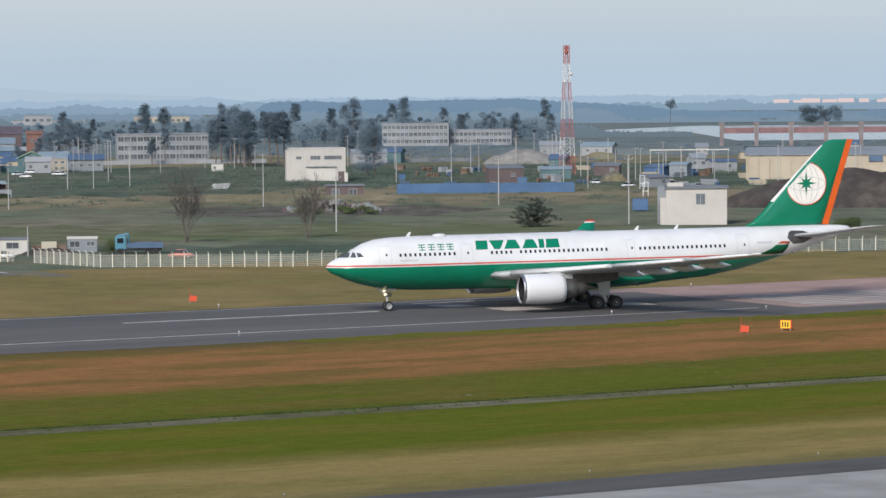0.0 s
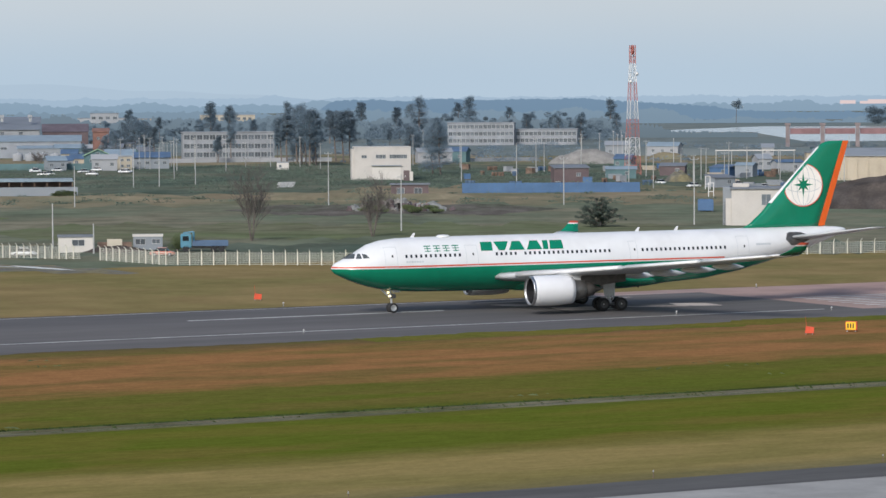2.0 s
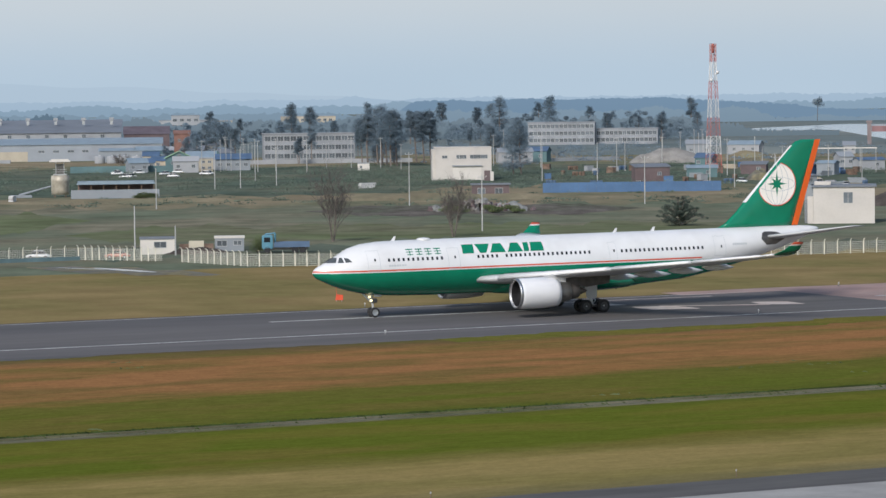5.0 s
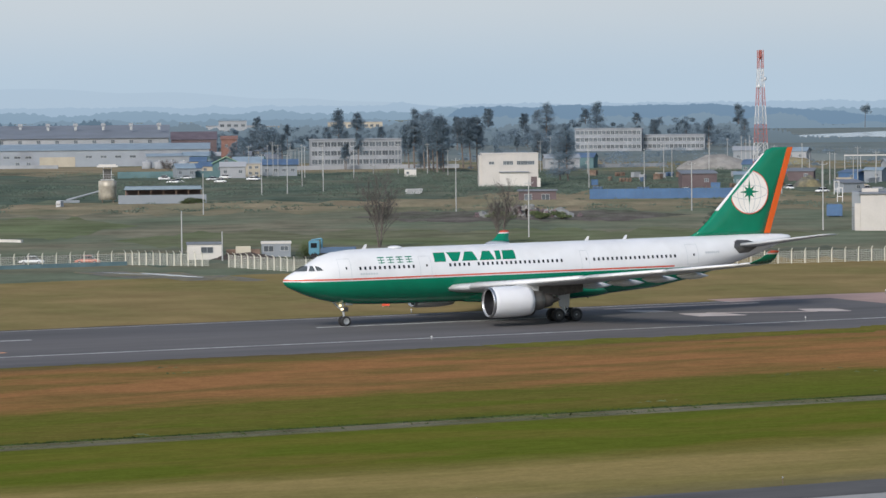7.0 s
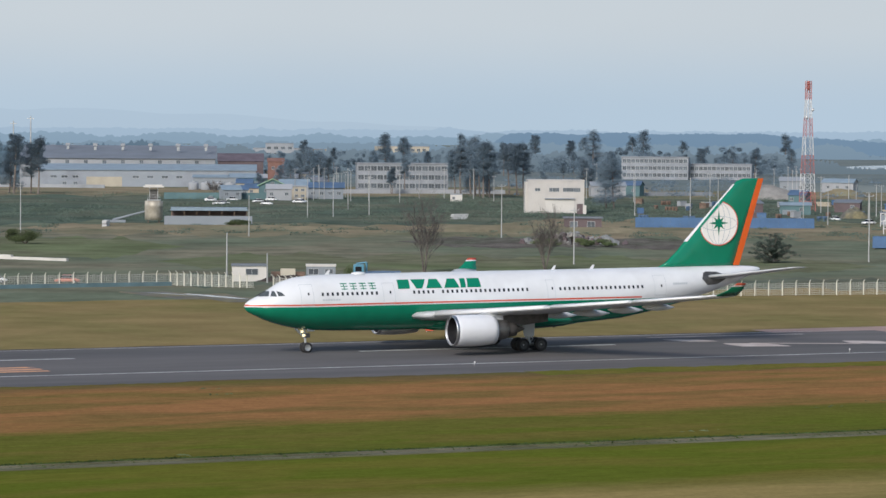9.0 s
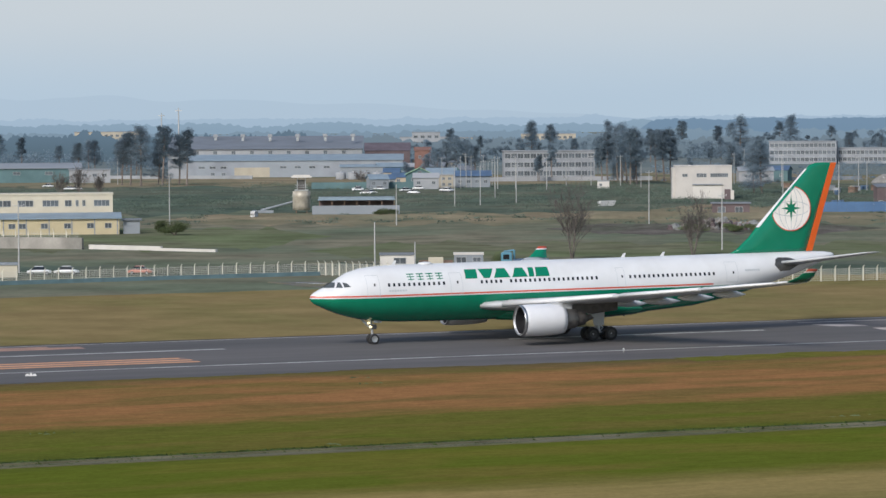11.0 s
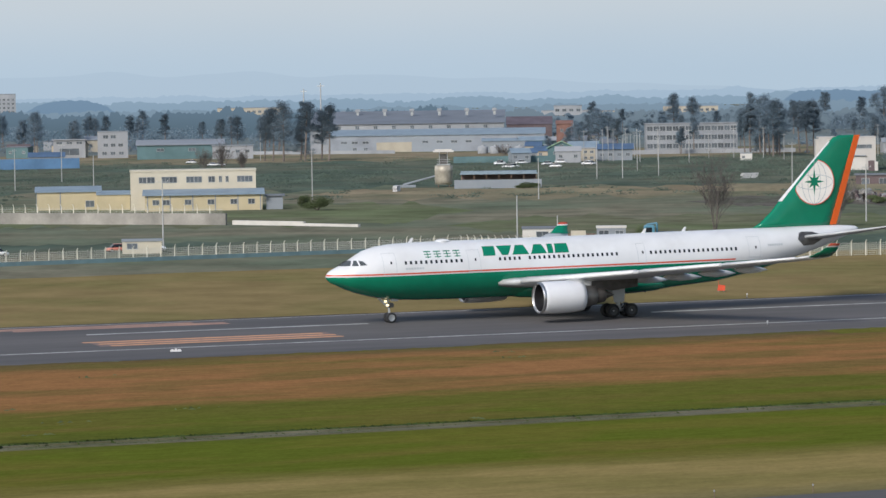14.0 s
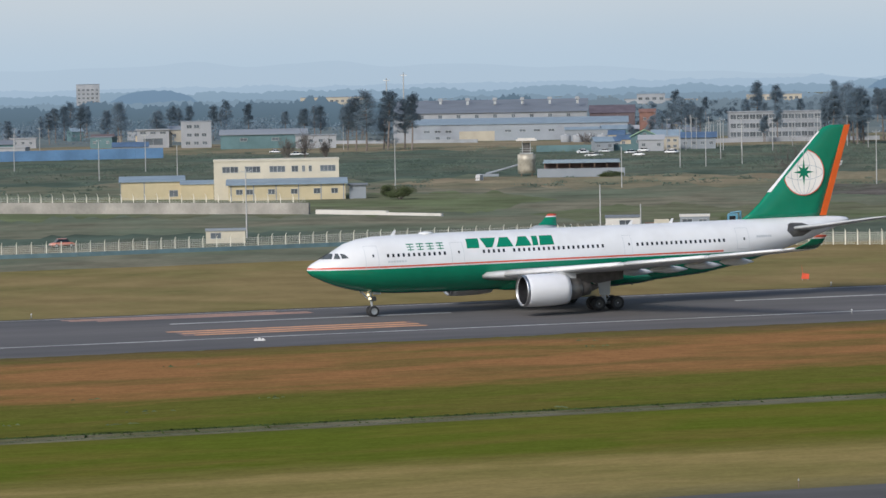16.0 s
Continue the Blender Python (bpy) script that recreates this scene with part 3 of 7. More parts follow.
def airliner():
    plane = thing("airliner", pose(-12.26, 329.76, 0, 0, 0, 198), "white and green twin-engine airliner taxiing on the runway", "airplane")

    # hull, split along the cheat lines
    stations = []
    for a, b in zip(SHAPE, SHAPE[1:]):
        n = max(1, int((b[0] - a[0]) / 1.2))
        stations += [a[0] + (b[0] - a[0]) * i / n for i in range(n)]
    stations.append(59.0)
    rings = []
    for s in stations:
        c, r, w = hull(s)
        rings.append([Vector((-s, w * math.cos(a), c + r * math.sin(a))) for a in (2 * math.pi * i / 48 for i in range(48))])
    bm = loft(rings)
    lines = (4.85, 4.95, 5.11)
    for z in lines:
        bmesh.ops.bisect_plane(bm, geom=bm.verts[:] + bm.edges[:] + bm.faces[:], plane_co=(0, 0, z), plane_no=(0, 0, 1))
    for f in bm.faces:
        c = f.calc_center_median()
        f.material_index = 1 if c.z < 4.85 else 2 if 4.95 < c.z < 5.11 and c.x > -44 else 0
    fuselage = part("fuselage", bm, [WHITE, JET, RED], plane, "white fuselage with green belly and red cheat line", smooth=True)
    fuselage.matrix_basis = ROCK

    # cabin windows: one mesh, set along the straight part of the hull
    pane = decal("window", [((20 - 0.115, 5.92), (20 + 0.115, 5.92), (20 + 0.115, 6.24), (20 - 0.115, 6.24))], GLASS, fuselage)
    wm = pane.data
    bpy.data.objects.remove(pane)
    rows = [(7.35, 13.2, 12), (17.3, 19.4, 5), (20.5, 30.0, 19), (33.8, 43.4, 19)]
    for s0, s1, n in rows:
        for i in range(n):
            s = s0 + (s1 - s0) * i / (n - 1)
            d = on_hull(s, 6.08).y - on_hull(20, 6.08).y
            linked("window", wm, fuselage, pose(20 - s, d, 0))
            linked("window", wm, fuselage, pose(-20 - s, -d, 0, 0, 0, 180))
    # doors: a thin raised seam round each leaf, and its small pane
    for s0, s1, z0, z1 in ((5.1, 6.4, 4.95, 7.05), (13.9, 15.2, 4.95, 7.05), (32.3, 33.2, 5.1, 7.0), (44.9, 46.3, 5.15, 7.2)):
        e = 0.035
        for side in (1, -1):
            door = decal("door", [rect(s0, s0 + e, z0, z1), rect(s1 - e, s1, z0, z1), rect(s0, s1, z0, z0 + e), rect(s0, s1, z1 - e, z1)], SEAM, fuselage, "outlined cabin door", 0.02, 4, side)
            decal("door_window", [rect((s0 + s1) / 2 + 0.05, (s0 + s1) / 2 + 0.22, 6.0, 6.25)], GLASS, door, "", 0.022, 2, side)
    # green title, kept as plain slanted bars
    for s0, s1, w0, w1 in ((15.6, 16.9, 0, 0), (17.1, 18.75, 0.5, -0.5), (18.7, 20.5, 0, 0.45), (20.7, 22.45, 0, 0.45), (22.55, 23.15, 0, 0), (23.3, 24.85, 0, 0.1)):
        e0, e1 = max(0, w0), max(0, w1)
        decal("title_block", [((s0 + e0, 6.42), (s1 - e0, 6.42), (s1 - e1 + 0.12, 7.32), (s0 + e1 + 0.12, 7.32))], JET, fuselage, "green title block")
    for i in range(4):
        s = 9.4 + i * 1.03
        decal("small_title", [rect(s, s + 0.75, 7.0, 7.1), rect(s, s + 0.75, 6.76, 6.84), rect(s + 0.05, s + 0.7, 6.5, 6.58), rect(s + 0.32, s + 0.41, 6.45, 7.1)], JET, fuselage, "small green title painted as bars", fine=2)
    for i in range(7):
        decal("registration_bar", [rect(7.3 + 0.28 * i, 7.5 + 0.28 * i, 5.42, 5.6)], SEAM, fuselage, fine=1)
        decal("registration_bar", [rect(47.2 + 0.26 * i, 47.4 + 0.26 * i, 6.2, 6.4)], SEAM, fuselage, fine=1)
    # cockpit panes
    for side in (1, -1):
        for k, q in enumerate((((1.35, 5.86), (2.15, 5.9), (2.45, 6.38), (2.2, 6.38)), ((2.28, 5.9), (2.85, 5.9), (2.8, 6.4), (2.62, 6.4)), ((2.98, 5.92), (3.6, 5.97), (3.3, 6.33), (2.95, 6.4)))):
            decal("cockpit_window", [q], COCKPIT, fuselage, "", 0.02, 3, side)
        decal("cockpit_window", [((1.12, 5.84), (1.32, 5.87), (2.14, 6.36), (2.0, 6.34))], COCKPIT, fuselage, "", 0.03, 3, side)
    # dark unpainted plates round the tailplane's pivot
    for side in (1, -1):
        decal("pivot_plate", [((50.9, 6.7), (51.6, 6.05), (51.6, 7.45), (51.2, 7.3)), ((51.6, 6.05), (52.9, 6.1), (52.9, 7.4), (51.6, 7.45)), ((52.9, 6.1), (54.2, 6.75), (54.2, 6.98), (52.9, 7.4))], DARKMETAL, fuselage, "dark bare metal plate at the tailplane root", 0.03, 4, side)
    # aerials on the back, lamps and drain mast below
    for s in (8.6, 34.0, 38.5):
        part("aerial", loft([[(-s, 0.03, 7.85), (-s - 0.45, 0.03, 7.85), (-s - 0.45, -0.03, 7.85), (-s, -0.03, 7.85)], [(-s - 0.4, 0.015, 8.35), (-s - 0.62, 0.015, 8.35), (-s - 0.62, -0.015, 8.35), (-s - 0.4, -0.015, 8.35)]]), WHITE, fuselage)
    part("dome", turned([(7.85, 0.75), (8.0, 0.7), (8.08, 0.5), (8.12, 0.1)], "z", 16, (-12.3, 0, 0)), WHITE, fuselage, smooth=True)
    part("drain_mast", loft([[(-34, 0.04, 2.3), (-34.3, 0.04, 2.3), (-34.3, -0.04, 2.3), (-34, -0.04, 2.3)], [(-34.3, 0.03, 1.9), (-34.5, 0.03, 1.9), (-34.5, -0.03, 1.9), (-34.3, -0.03, 1.9)]]), DARKMETAL, fuselage)
    # belly fairing
    prof = []
    for s, w, lo, hi in ((18.5, 0.6, 2.3, 3.2), (20.5, 2.0, 2.02, 3.6), (23.5, 2.85, 1.86, 4.1), (27, 3.15, 1.8, 4.4), (32, 3.0, 1.88, 4.2), (35, 2.2, 2.05, 3.6), (37, 0.6, 2.3, 3.0)):
        prof.append([Vector((-s, w * math.cos(a), (lo + hi) / 2 + (hi - lo) / 2 * math.sin(a))) for a in (2 * math.pi * i / 24 for i in range(24))])
    part("belly_fairing", loft(prof), JET, plane, "green belly fairing", True).matrix_basis = ROCK

    # wings
    def foil(le, te, z, thick, y, twist=0.0):
        pts, c = [], te - le
        for k, t in ((0, 0.0), (0.02, 0.28), (0.1, 0.42), (0.3, 0.5), (0.6, 0.4), (1, 0.03)):
            pts.append((le + c * k, z + thick * t * 0.95 - twist * k * c))
        for k, t in ((1, 0.0), (0.6, 0.42), (0.3, 0.55), (0.1, 0.45), (0.02, 0.28)):
            pts.append((le + c * k, z - thick * t * 0.9 - twist * k * c))
        return [Vector((-s, y, h)) for s, h in pts]

    for side in (1, -1):
        secs = [(16.9, 31.2, 3.72, 1.15, 2.3), (18.2, 31.3, 3.78, 1.05, 3.6), (22.2, 32.0, 4.38, 0.78, 9.4), (26.0, 33.6, 4.97, 0.58, 14.8), (31.3, 36.4, 5.75, 0.5, 21.9), (36.2, 39.1, 6.5, 0.33, 28.4), (36.9, 39.3, 6.62, 0.25, 29.0)]
        wing = part("wing", loft([foil(le, te, z, th, side * y, 0.02) for le, te, z, th, y in secs]), WING, plane, "grey swept wing", True)
        wing.matrix_basis = ROCK
        wl = loft([foil(37.05, 39.4, 6.62, 0.2, side * 29.0), foil(37.9, 39.6, 7.1, 0.14, side * 29.6), foil(38.75, 39.8, 7.82, 0.08, side * 30.0)])
        bmesh.ops.bisect_plane(wl, geom=wl.verts[:] + wl.edges[:] + wl.faces[:], plane_co=(0, 0, 7.62), plane_no=(0, 0, 1))
        bmesh.ops.bisect_plane(wl, geom=wl.verts[:] + wl.edges[:] + wl.faces[:], plane_co=(0, 0, 7.5), plane_no=(0, 0, 1))
        for f in wl.faces:
            z = f.calc_center_median().z
            f.material_index = 2 if z > 7.62 else 1 if z > 7.5 else 0
        part("winglet", wl, [JET, WHITE, RED], wing, "green winglet with a red tip", True)
        # white slats along the leading edge
        for a, b in ((1.12, 2.95), (3.05, 4.0), (4.05, 4.95), (5.0, 5.95)):
            row = []
            for u in (a, (a + b) / 2, b):
                i = min(int(u), 5)
                k = u - i
                le, te, z, th, y = (secs[i][j] + (secs[i + 1][j] - secs[i][j]) * k for j in range(5))
                c = (te - le) * 0.07
                row.append([Vector((-(le + dx), side * y, z + dz * th)) for dx, dz in ((-0.06, 0.0), (c * 0.3, 0.36), (c, 0.47), (c, 0.43), (c * 0.4, 0.1), (c * 0.35, -0.2), (c * 0.1, -0.18))])
            part("slat", loft(row), SLAT, wing, "white leading-edge slat", True)
        # flap track fairings
        for y, s0, ln, z in ((7.2, 29.2, 4.2, 3.75), (12.0, 30.4, 4.2, 4.2), (16.4, 32.0, 4.0, 4.72), (20.6, 33.6, 3.6, 5.2)):
            rr = []
            for k, r in ((0, 0.04), (0.15, 0.24), (0.45, 0.33), (0.75, 0.24), (1, 0.03)):
                rr.append([Vector((-(s0 + ln * k), side * y + 0.75 * r * math.cos(a), z - 0.14 * k + r * math.sin(a) * 1.15)) for a in (2 * math.pi * i / 12 for i in range(12))])
            part("flap_fairing", loft(rr), WING, wing, "grey flap track fairing", True)
        # engine
        y, z = side * 9.37, 2.55
        engine = part("engine", turned([(-17.75, 1.32), (-17.62, 1.42), (-17.7, 1.5), (-18.3, 1.56), (-19.6, 1.58), (-20.8, 1.55), (-21.7, 1.47), (-22.2, 1.4), (-22.2, 1.33), (-21.5, 1.26)], "x", 40, (0, y, z), False), NACELLE, plane, "white engine nacelle", True)
        engine.matrix_basis = ROCK @ Matrix.Translation((-0.68, 0, 0))
        part("inlet_lip", turned([(-17.8, 1.32), (-17.64, 1.37), (-17.56, 1.43), (-17.64, 1.49), (-17.85, 1.53), (-17.86, 1.5)], "x", 40, (0, y, z), False), STEEL, engine, "polished inlet lip", True)
        part("inlet_duct", turned([(-17.72, 1.34), (-18.3, 1.22), (-19.1, 1.2), (-19.1, 0.3)], "x", 32, (0, y, z), False), DUCT, engine, "dark inlet duct", True)
        part("spinner", turned([(-18.35, 0.02), (-18.7, 0.22), (-19.05, 0.36)], "x", 20, (0, y, z)), DARKMETAL, engine, smooth=True)
        blade = loft([[(-18.9, 0.1, 0.35), (-19.05, -0.1, 0.35), (-19.07, -0.1, 0.35), (-18.93, 0.1, 0.35)], [(-18.8, 0.14, 1.19), (-19.05, -0.16, 1.19), (-19.07, -0.16, 1.19), (-18.84, 0.14, 1.19)]])
        bmd = part("fan_blade", blade, DUCT, engine)
        bm_ = bmd.data
        bmd.matrix_basis = pose(0, y, z)
        for i in range(1, 22):
            linked("fan_blade", bm_, engine, pose(0, y, z, 360 * i / 22))
        part("core_cowl", turned([(-21.4, 1.1), (-22.3, 1.08), (-23.0, 1.02), (-23.55, 0.95), (-23.6, 0.86), (-23.3, 0.8)], "x", 32, (0, y, z), False), CORE, engine, "bare metal core cowl", True)
        part("core_nozzle", turned([(-23.2, 0.8), (-23.9, 0.78), (-24.6, 0.66), (-24.65, 0.58), (-24.4, 0.5)], "x", 28, (0, y, z), False), SOOT, engine, "dark inner nozzle", True)
        part("exhaust_cone", turned([(-24.2, 0.44), (-24.9, 0.36), (-25.5, 0.14), (-25.7, 0.03)], "x", 24, (0, y, z)), SOOT, engine, "dark exhaust cone", True)
        part("aft_fairing", loft([[(-23.2, y - 0.3, 3.95), (-23.2, y + 0.3, 3.95), (-23.2, y + 0.26, 3.3), (-23.2, y - 0.26, 3.3)], [(-25.4, y - 0.36, 4.1), (-25.4, y + 0.36, 4.1), (-25.4, y + 0.3, 2.95), (-25.4, y - 0.3, 2.95)], [(-28.2, y - 0.24, 4.05), (-28.2, y + 0.24, 4.05), (-28.2, y + 0.2, 3.25), (-28.2, y - 0.2, 3.25)]]), SOOT, engine, "sooty dark pylon fairing behind the engine")
        part("pylon", loft([[(-19.9, y - 0.12, 4.0), (-19.9, y + 0.12, 4.0), (-20.0, y + 0.1, 3.9), (-20.0, y - 0.1, 3.9)], [(-22.4, y - 0.22, 4.45), (-22.4, y + 0.22, 4.45), (-22.4, y + 0.2, 3.4), (-22.4, y - 0.2, 3.4)],
                             [(-25.4, y - 0.2, 4.4), (-25.4, y + 0.2, 4.4), (-25.6, y + 0.18, 3.05), (-25.6, y - 0.18, 3.05)], [(-28.6, y - 0.08, 4.1), (-28.6, y + 0.08, 4.1), (-28.6, y + 0.06, 3.85), (-28.6, y - 0.06, 3.85)]]), WING, engine, "grey engine pylon")
        # tailplane
        part("tailplane", loft([foil(51.4, 56.0, 6.85, 0.55, side * 1.2), foil(53.0, 56.9, 7.2, 0.42, side * 3.8), foil(57.0, 59.0, 8.05, 0.2, side * 9.2), foil(57.7, 59.1, 8.12, 0.12, side * 9.7)]), WING, plane, "grey tailplane", True).matrix_basis = ROCK

    # fin, with its orange trailing band and white leading edge
    def fin_row(s0, s1, z, th):
        c = s1 - s0
        pts = [(0, 0), (0.06, 0.35), (0.25, 0.5), (0.5, 0.45), (0.8, 0.22), (1, 0.02)]
        return [Vector((-(s0 + c * k), th * t, z)) for k, t in pts] + [Vector((-(s0 + c * k), -th * t, z)) for k, t in pts[-1:0:-1]]

    fin = part("fin", loft([fin_row(46.4, 56.4, 7.8, 0.5), fin_row(47.5, 56.55, 8.4, 0.62), fin_row(48.85, 56.9, 9.55, 0.62), fin_row(49.8, 57.25, 10.6, 0.6), fin_row(55.75, 59.15, 16.6, 0.34), fin_row(56.25, 59.3, 17.0, 0.3), fin_row(57.0, 59.4, 17.22, 0.24)]), JET, plane, "green tail fin", True)
    fin.matrix_basis = ROCK
    part("rudder_band", loft([[(-55.75, 0.14, 8.0), (-56.5, 0.035, 8.0), (-56.5, -0.035, 8.0), (-55.75, -0.14, 8.0)], [(-58.75, 0.1, 17.2), (-59.45, 0.03, 17.2), (-59.45, -0.03, 17.2), (-58.75, -0.1, 17.2)]]), RUDDER, fin, "orange band along the rudder")
    part("leading_edge", loft([[(-49.75, 0.02, 10.6), (-50.15, 0.16, 10.6), (-50.15, -0.16, 10.6), (-49.75, -0.02, 10.6)], [(-55.7, 0.02, 16.6), (-55.98, 0.1, 16.6), (-55.98, -0.1, 16.6), (-55.7, -0.02, 16.6)]]), WHITE, fin, "white leading edge")
    for side in (1, -1):
        def disc(r0, r1, y, n=40):
            bm = bmesh.new()
            def rim(r, t):
                z = 12.46 + r * math.cos(t)
                return (min(-53.84 + r * math.sin(t), -(50.25 + (z - 10.6) * 0.98)), side * y, z)
            a = [bm.verts.new(rim(r1, t)) for t in (2 * math.pi * i / n for i in range(n))]
            if r0:
                b = [bm.verts.new(rim(r0, t)) for t in (2 * math.pi * i / n for i in range(n))]
                for i in range(n):
                    bm.faces.new((a[i], a[(i + 1) % n], b[(i + 1) % n], b[i]))
            else:
                bm.faces.new(a)
            return bm
        emblem = part("emblem_disc", disc(0, 2.28, 0.3), CREAM, fin, "cream round emblem with a green star")
        part("emblem_rim", disc(2.26, 2.35, 0.303), RED, emblem, "thin red rim")
        bm = bmesh.new()
        star = []
        for i in range(16):
            t = 2 * math.pi * i / 16
            r = (1.42 if i % 8 == 0 else 1.2 if i % 4 == 0 else 0.9) if i % 2 == 0 else 0.4
            star.append(bm.verts.new((-53.84 + r * math.sin(t), side * 0.312, 12.5 + r * math.cos(t))))
        bm.faces.new(star)
        part("emblem_star", bm, JET, emblem, "green eight-pointed star")
        for k in range(4):
            bm = bmesh.new()
            across, up = ((0.0, 2.25), (0.75, 2.25), (1.45, 2.25), (2.2, 0.75))[k]
            if k == 0:
                bm.faces.new([bm.verts.new((-53.84 + e, side * 0.307, 12.46 + z)) for e, z in ((-0.028, -2.25), (0.028, -2.25), (0.028, 2.25), (-0.028, 2.25))])
            else:
                ring = []
                for u in range(32):
                    t = 2 * math.pi * u / 32
                    ring.append([bm.verts.new((min(-53.84 + (across + e) * math.sin(t), -(50.27 + e + (1.86 + (up + e) * math.cos(t)) * 0.98)), side * 0.307, 12.46 + (up + e) * math.cos(t))) for e in (-0.028, 0.028)])
                for u in range(32):
                    p, q = ring[u], ring[(u + 1) % 32]
                    bm.faces.new((p[0], q[0], q[1], p[1]))
            part("emblem_line", bm, SEAM, emblem)

    # landing gear
    wheels = []

    def wheel(r, w):
        tyre = turned([(-w * 0.5, r * 0.6), (-w * 0.5, r * 0.86), (-w * 0.36, r * 0.97), (0, r), (w * 0.36, r * 0.97), (w * 0.5, r * 0.86), (w * 0.5, r * 0.6)], "y", 28, (0, 0, 0), False)
        return tyre

    def set_wheel(parent, r, w, x, y, z):
        wh = new("wheel")
        wh.parent = parent
        wh.matrix_basis = pose(x, y, z)
        part("tyre", wheel(r, w), RUBBER, wh, "black tyre", True)
        rim = turned([(-w * 0.3, r * 0.18), (-w * 0.34, r * 0.3), (-w * 0.44, r * 0.56), (-w * 0.46, r * 0.61), (0, r * 0.61), (w * 0.46, r * 0.61), (w * 0.44, r * 0.56), (w * 0.34, r * 0.3), (w * 0.3, r * 0.18)], "y", 20)
        for i in range(6):
            a = 2 * math.pi * i / 6
            for e in (-1, 1):
                tube(rim, (r * 0.42 * math.cos(a), e * w * 0.40, r * 0.42 * math.sin(a)), (r * 0.42 * math.cos(a), e * w * 0.46, r * 0.42 * math.sin(a)), r * 0.08, n=8)
        part("rim", rim, GALV if r < 0.6 else RIMGREY, wh, "grey metal rim")
        wheels.append((wh, r, x, y, z))

    nose = part("nose_gear", tube(bmesh.new(), (-6.35, 0, 2.9), (-6.6, 0, 0.55), 0.13, 0.1, 12), WING, plane, "grey nose gear strut")
    bm = tube(bmesh.new(), (-6.6, -0.45, 0.53), (-6.6, 0.45, 0.53), 0.07)
    part("axle", bm, STEEL, nose)
    part("drag_brace", tube(tube(bmesh.new(), (-6.45, 0.12, 1.5), (-5.2, 0.3, 2.7), 0.06), (-6.45, -0.12, 1.5), (-5.2, -0.3, 2.7), 0.06), WING, nose)
    for y in (0.22, -0.22):
        part("landing_light", turned([(-6.42, 0.08), (-6.25, 0.12), (-6.16, 0.12), (-6.14, 0.02)], "x", 16, (0, y, 1.75 if y > 0 else 2.1)), BRASS, nose, "glowing landing light", True)
    part("steering_box", boxes((-6.95, -6.35, -0.28, 0.28, 1.5, 1.95), bevel=0.06), DARKMETAL, nose)
    part("gear_door", boxes((-7.3, -6.5, 0.5, 0.54, 2.15, 2.7), bevel=0.015), WING, nose)
    for y in (0.36, -0.36):
        set_wheel(plane, 0.53, 0.34, -6.6, y, 0.53)
    for side in (1, -1):
        y = side * 5.34
        gear = part("main_gear", tube(bmesh.new(), (-28.4, side * 4.9, 3.9), (-28.85, y, 0.75), 0.26, 0.19, 14), WING, plane, "grey main gear strut")
        part("bogie_beam", tube(bmesh.new(), (-27.8, y, 0.7), (-29.9, y, 0.68), 0.15, 0.15, 12), STEEL, gear)
        part("side_brace", tube(bmesh.new(), (-28.6, y, 2.0), (-28.4, side * 2.6, 3.0), 0.1), WING, gear)
        part("gear_door", loft([[(-27.6, y + side * 0.5, 3.8), (-29.3, y + side * 0.5, 3.8), (-29.3, y + side * 0.55, 3.8), (-27.6, y + side * 0.55, 3.8)], [(-28.1, y + side * 0.42, 1.5), (-29.2, y + side * 0.42, 1.5), (-29.2, y + side * 0.46, 1.5), (-28.1, y + side * 0.46, 1.5)]]), WING, gear, "grey gear door")
        part("torque_link", tube(tube(bmesh.new(), (-28.8, y, 1.7), (-29.3, y, 1.25), 0.06), (-29.3, y, 1.25), (-28.9, y, 0.8), 0.06), STEEL, gear)
        for dx in (1.0, -1.0):
            part("axle", tube(bmesh.new(), (-28.85 + dx, y - 0.85, 0.69), (-28.85 + dx, y + 0.85, 0.69), 0.08), STEEL, gear)
            for dy in (0.66, -0.66):
                set_wheel(plane, 0.69, 0.5, -28.85 + dx, y + dy, 0.69)
    return plane, wheels


airplane, airplane_wheels = airliner()


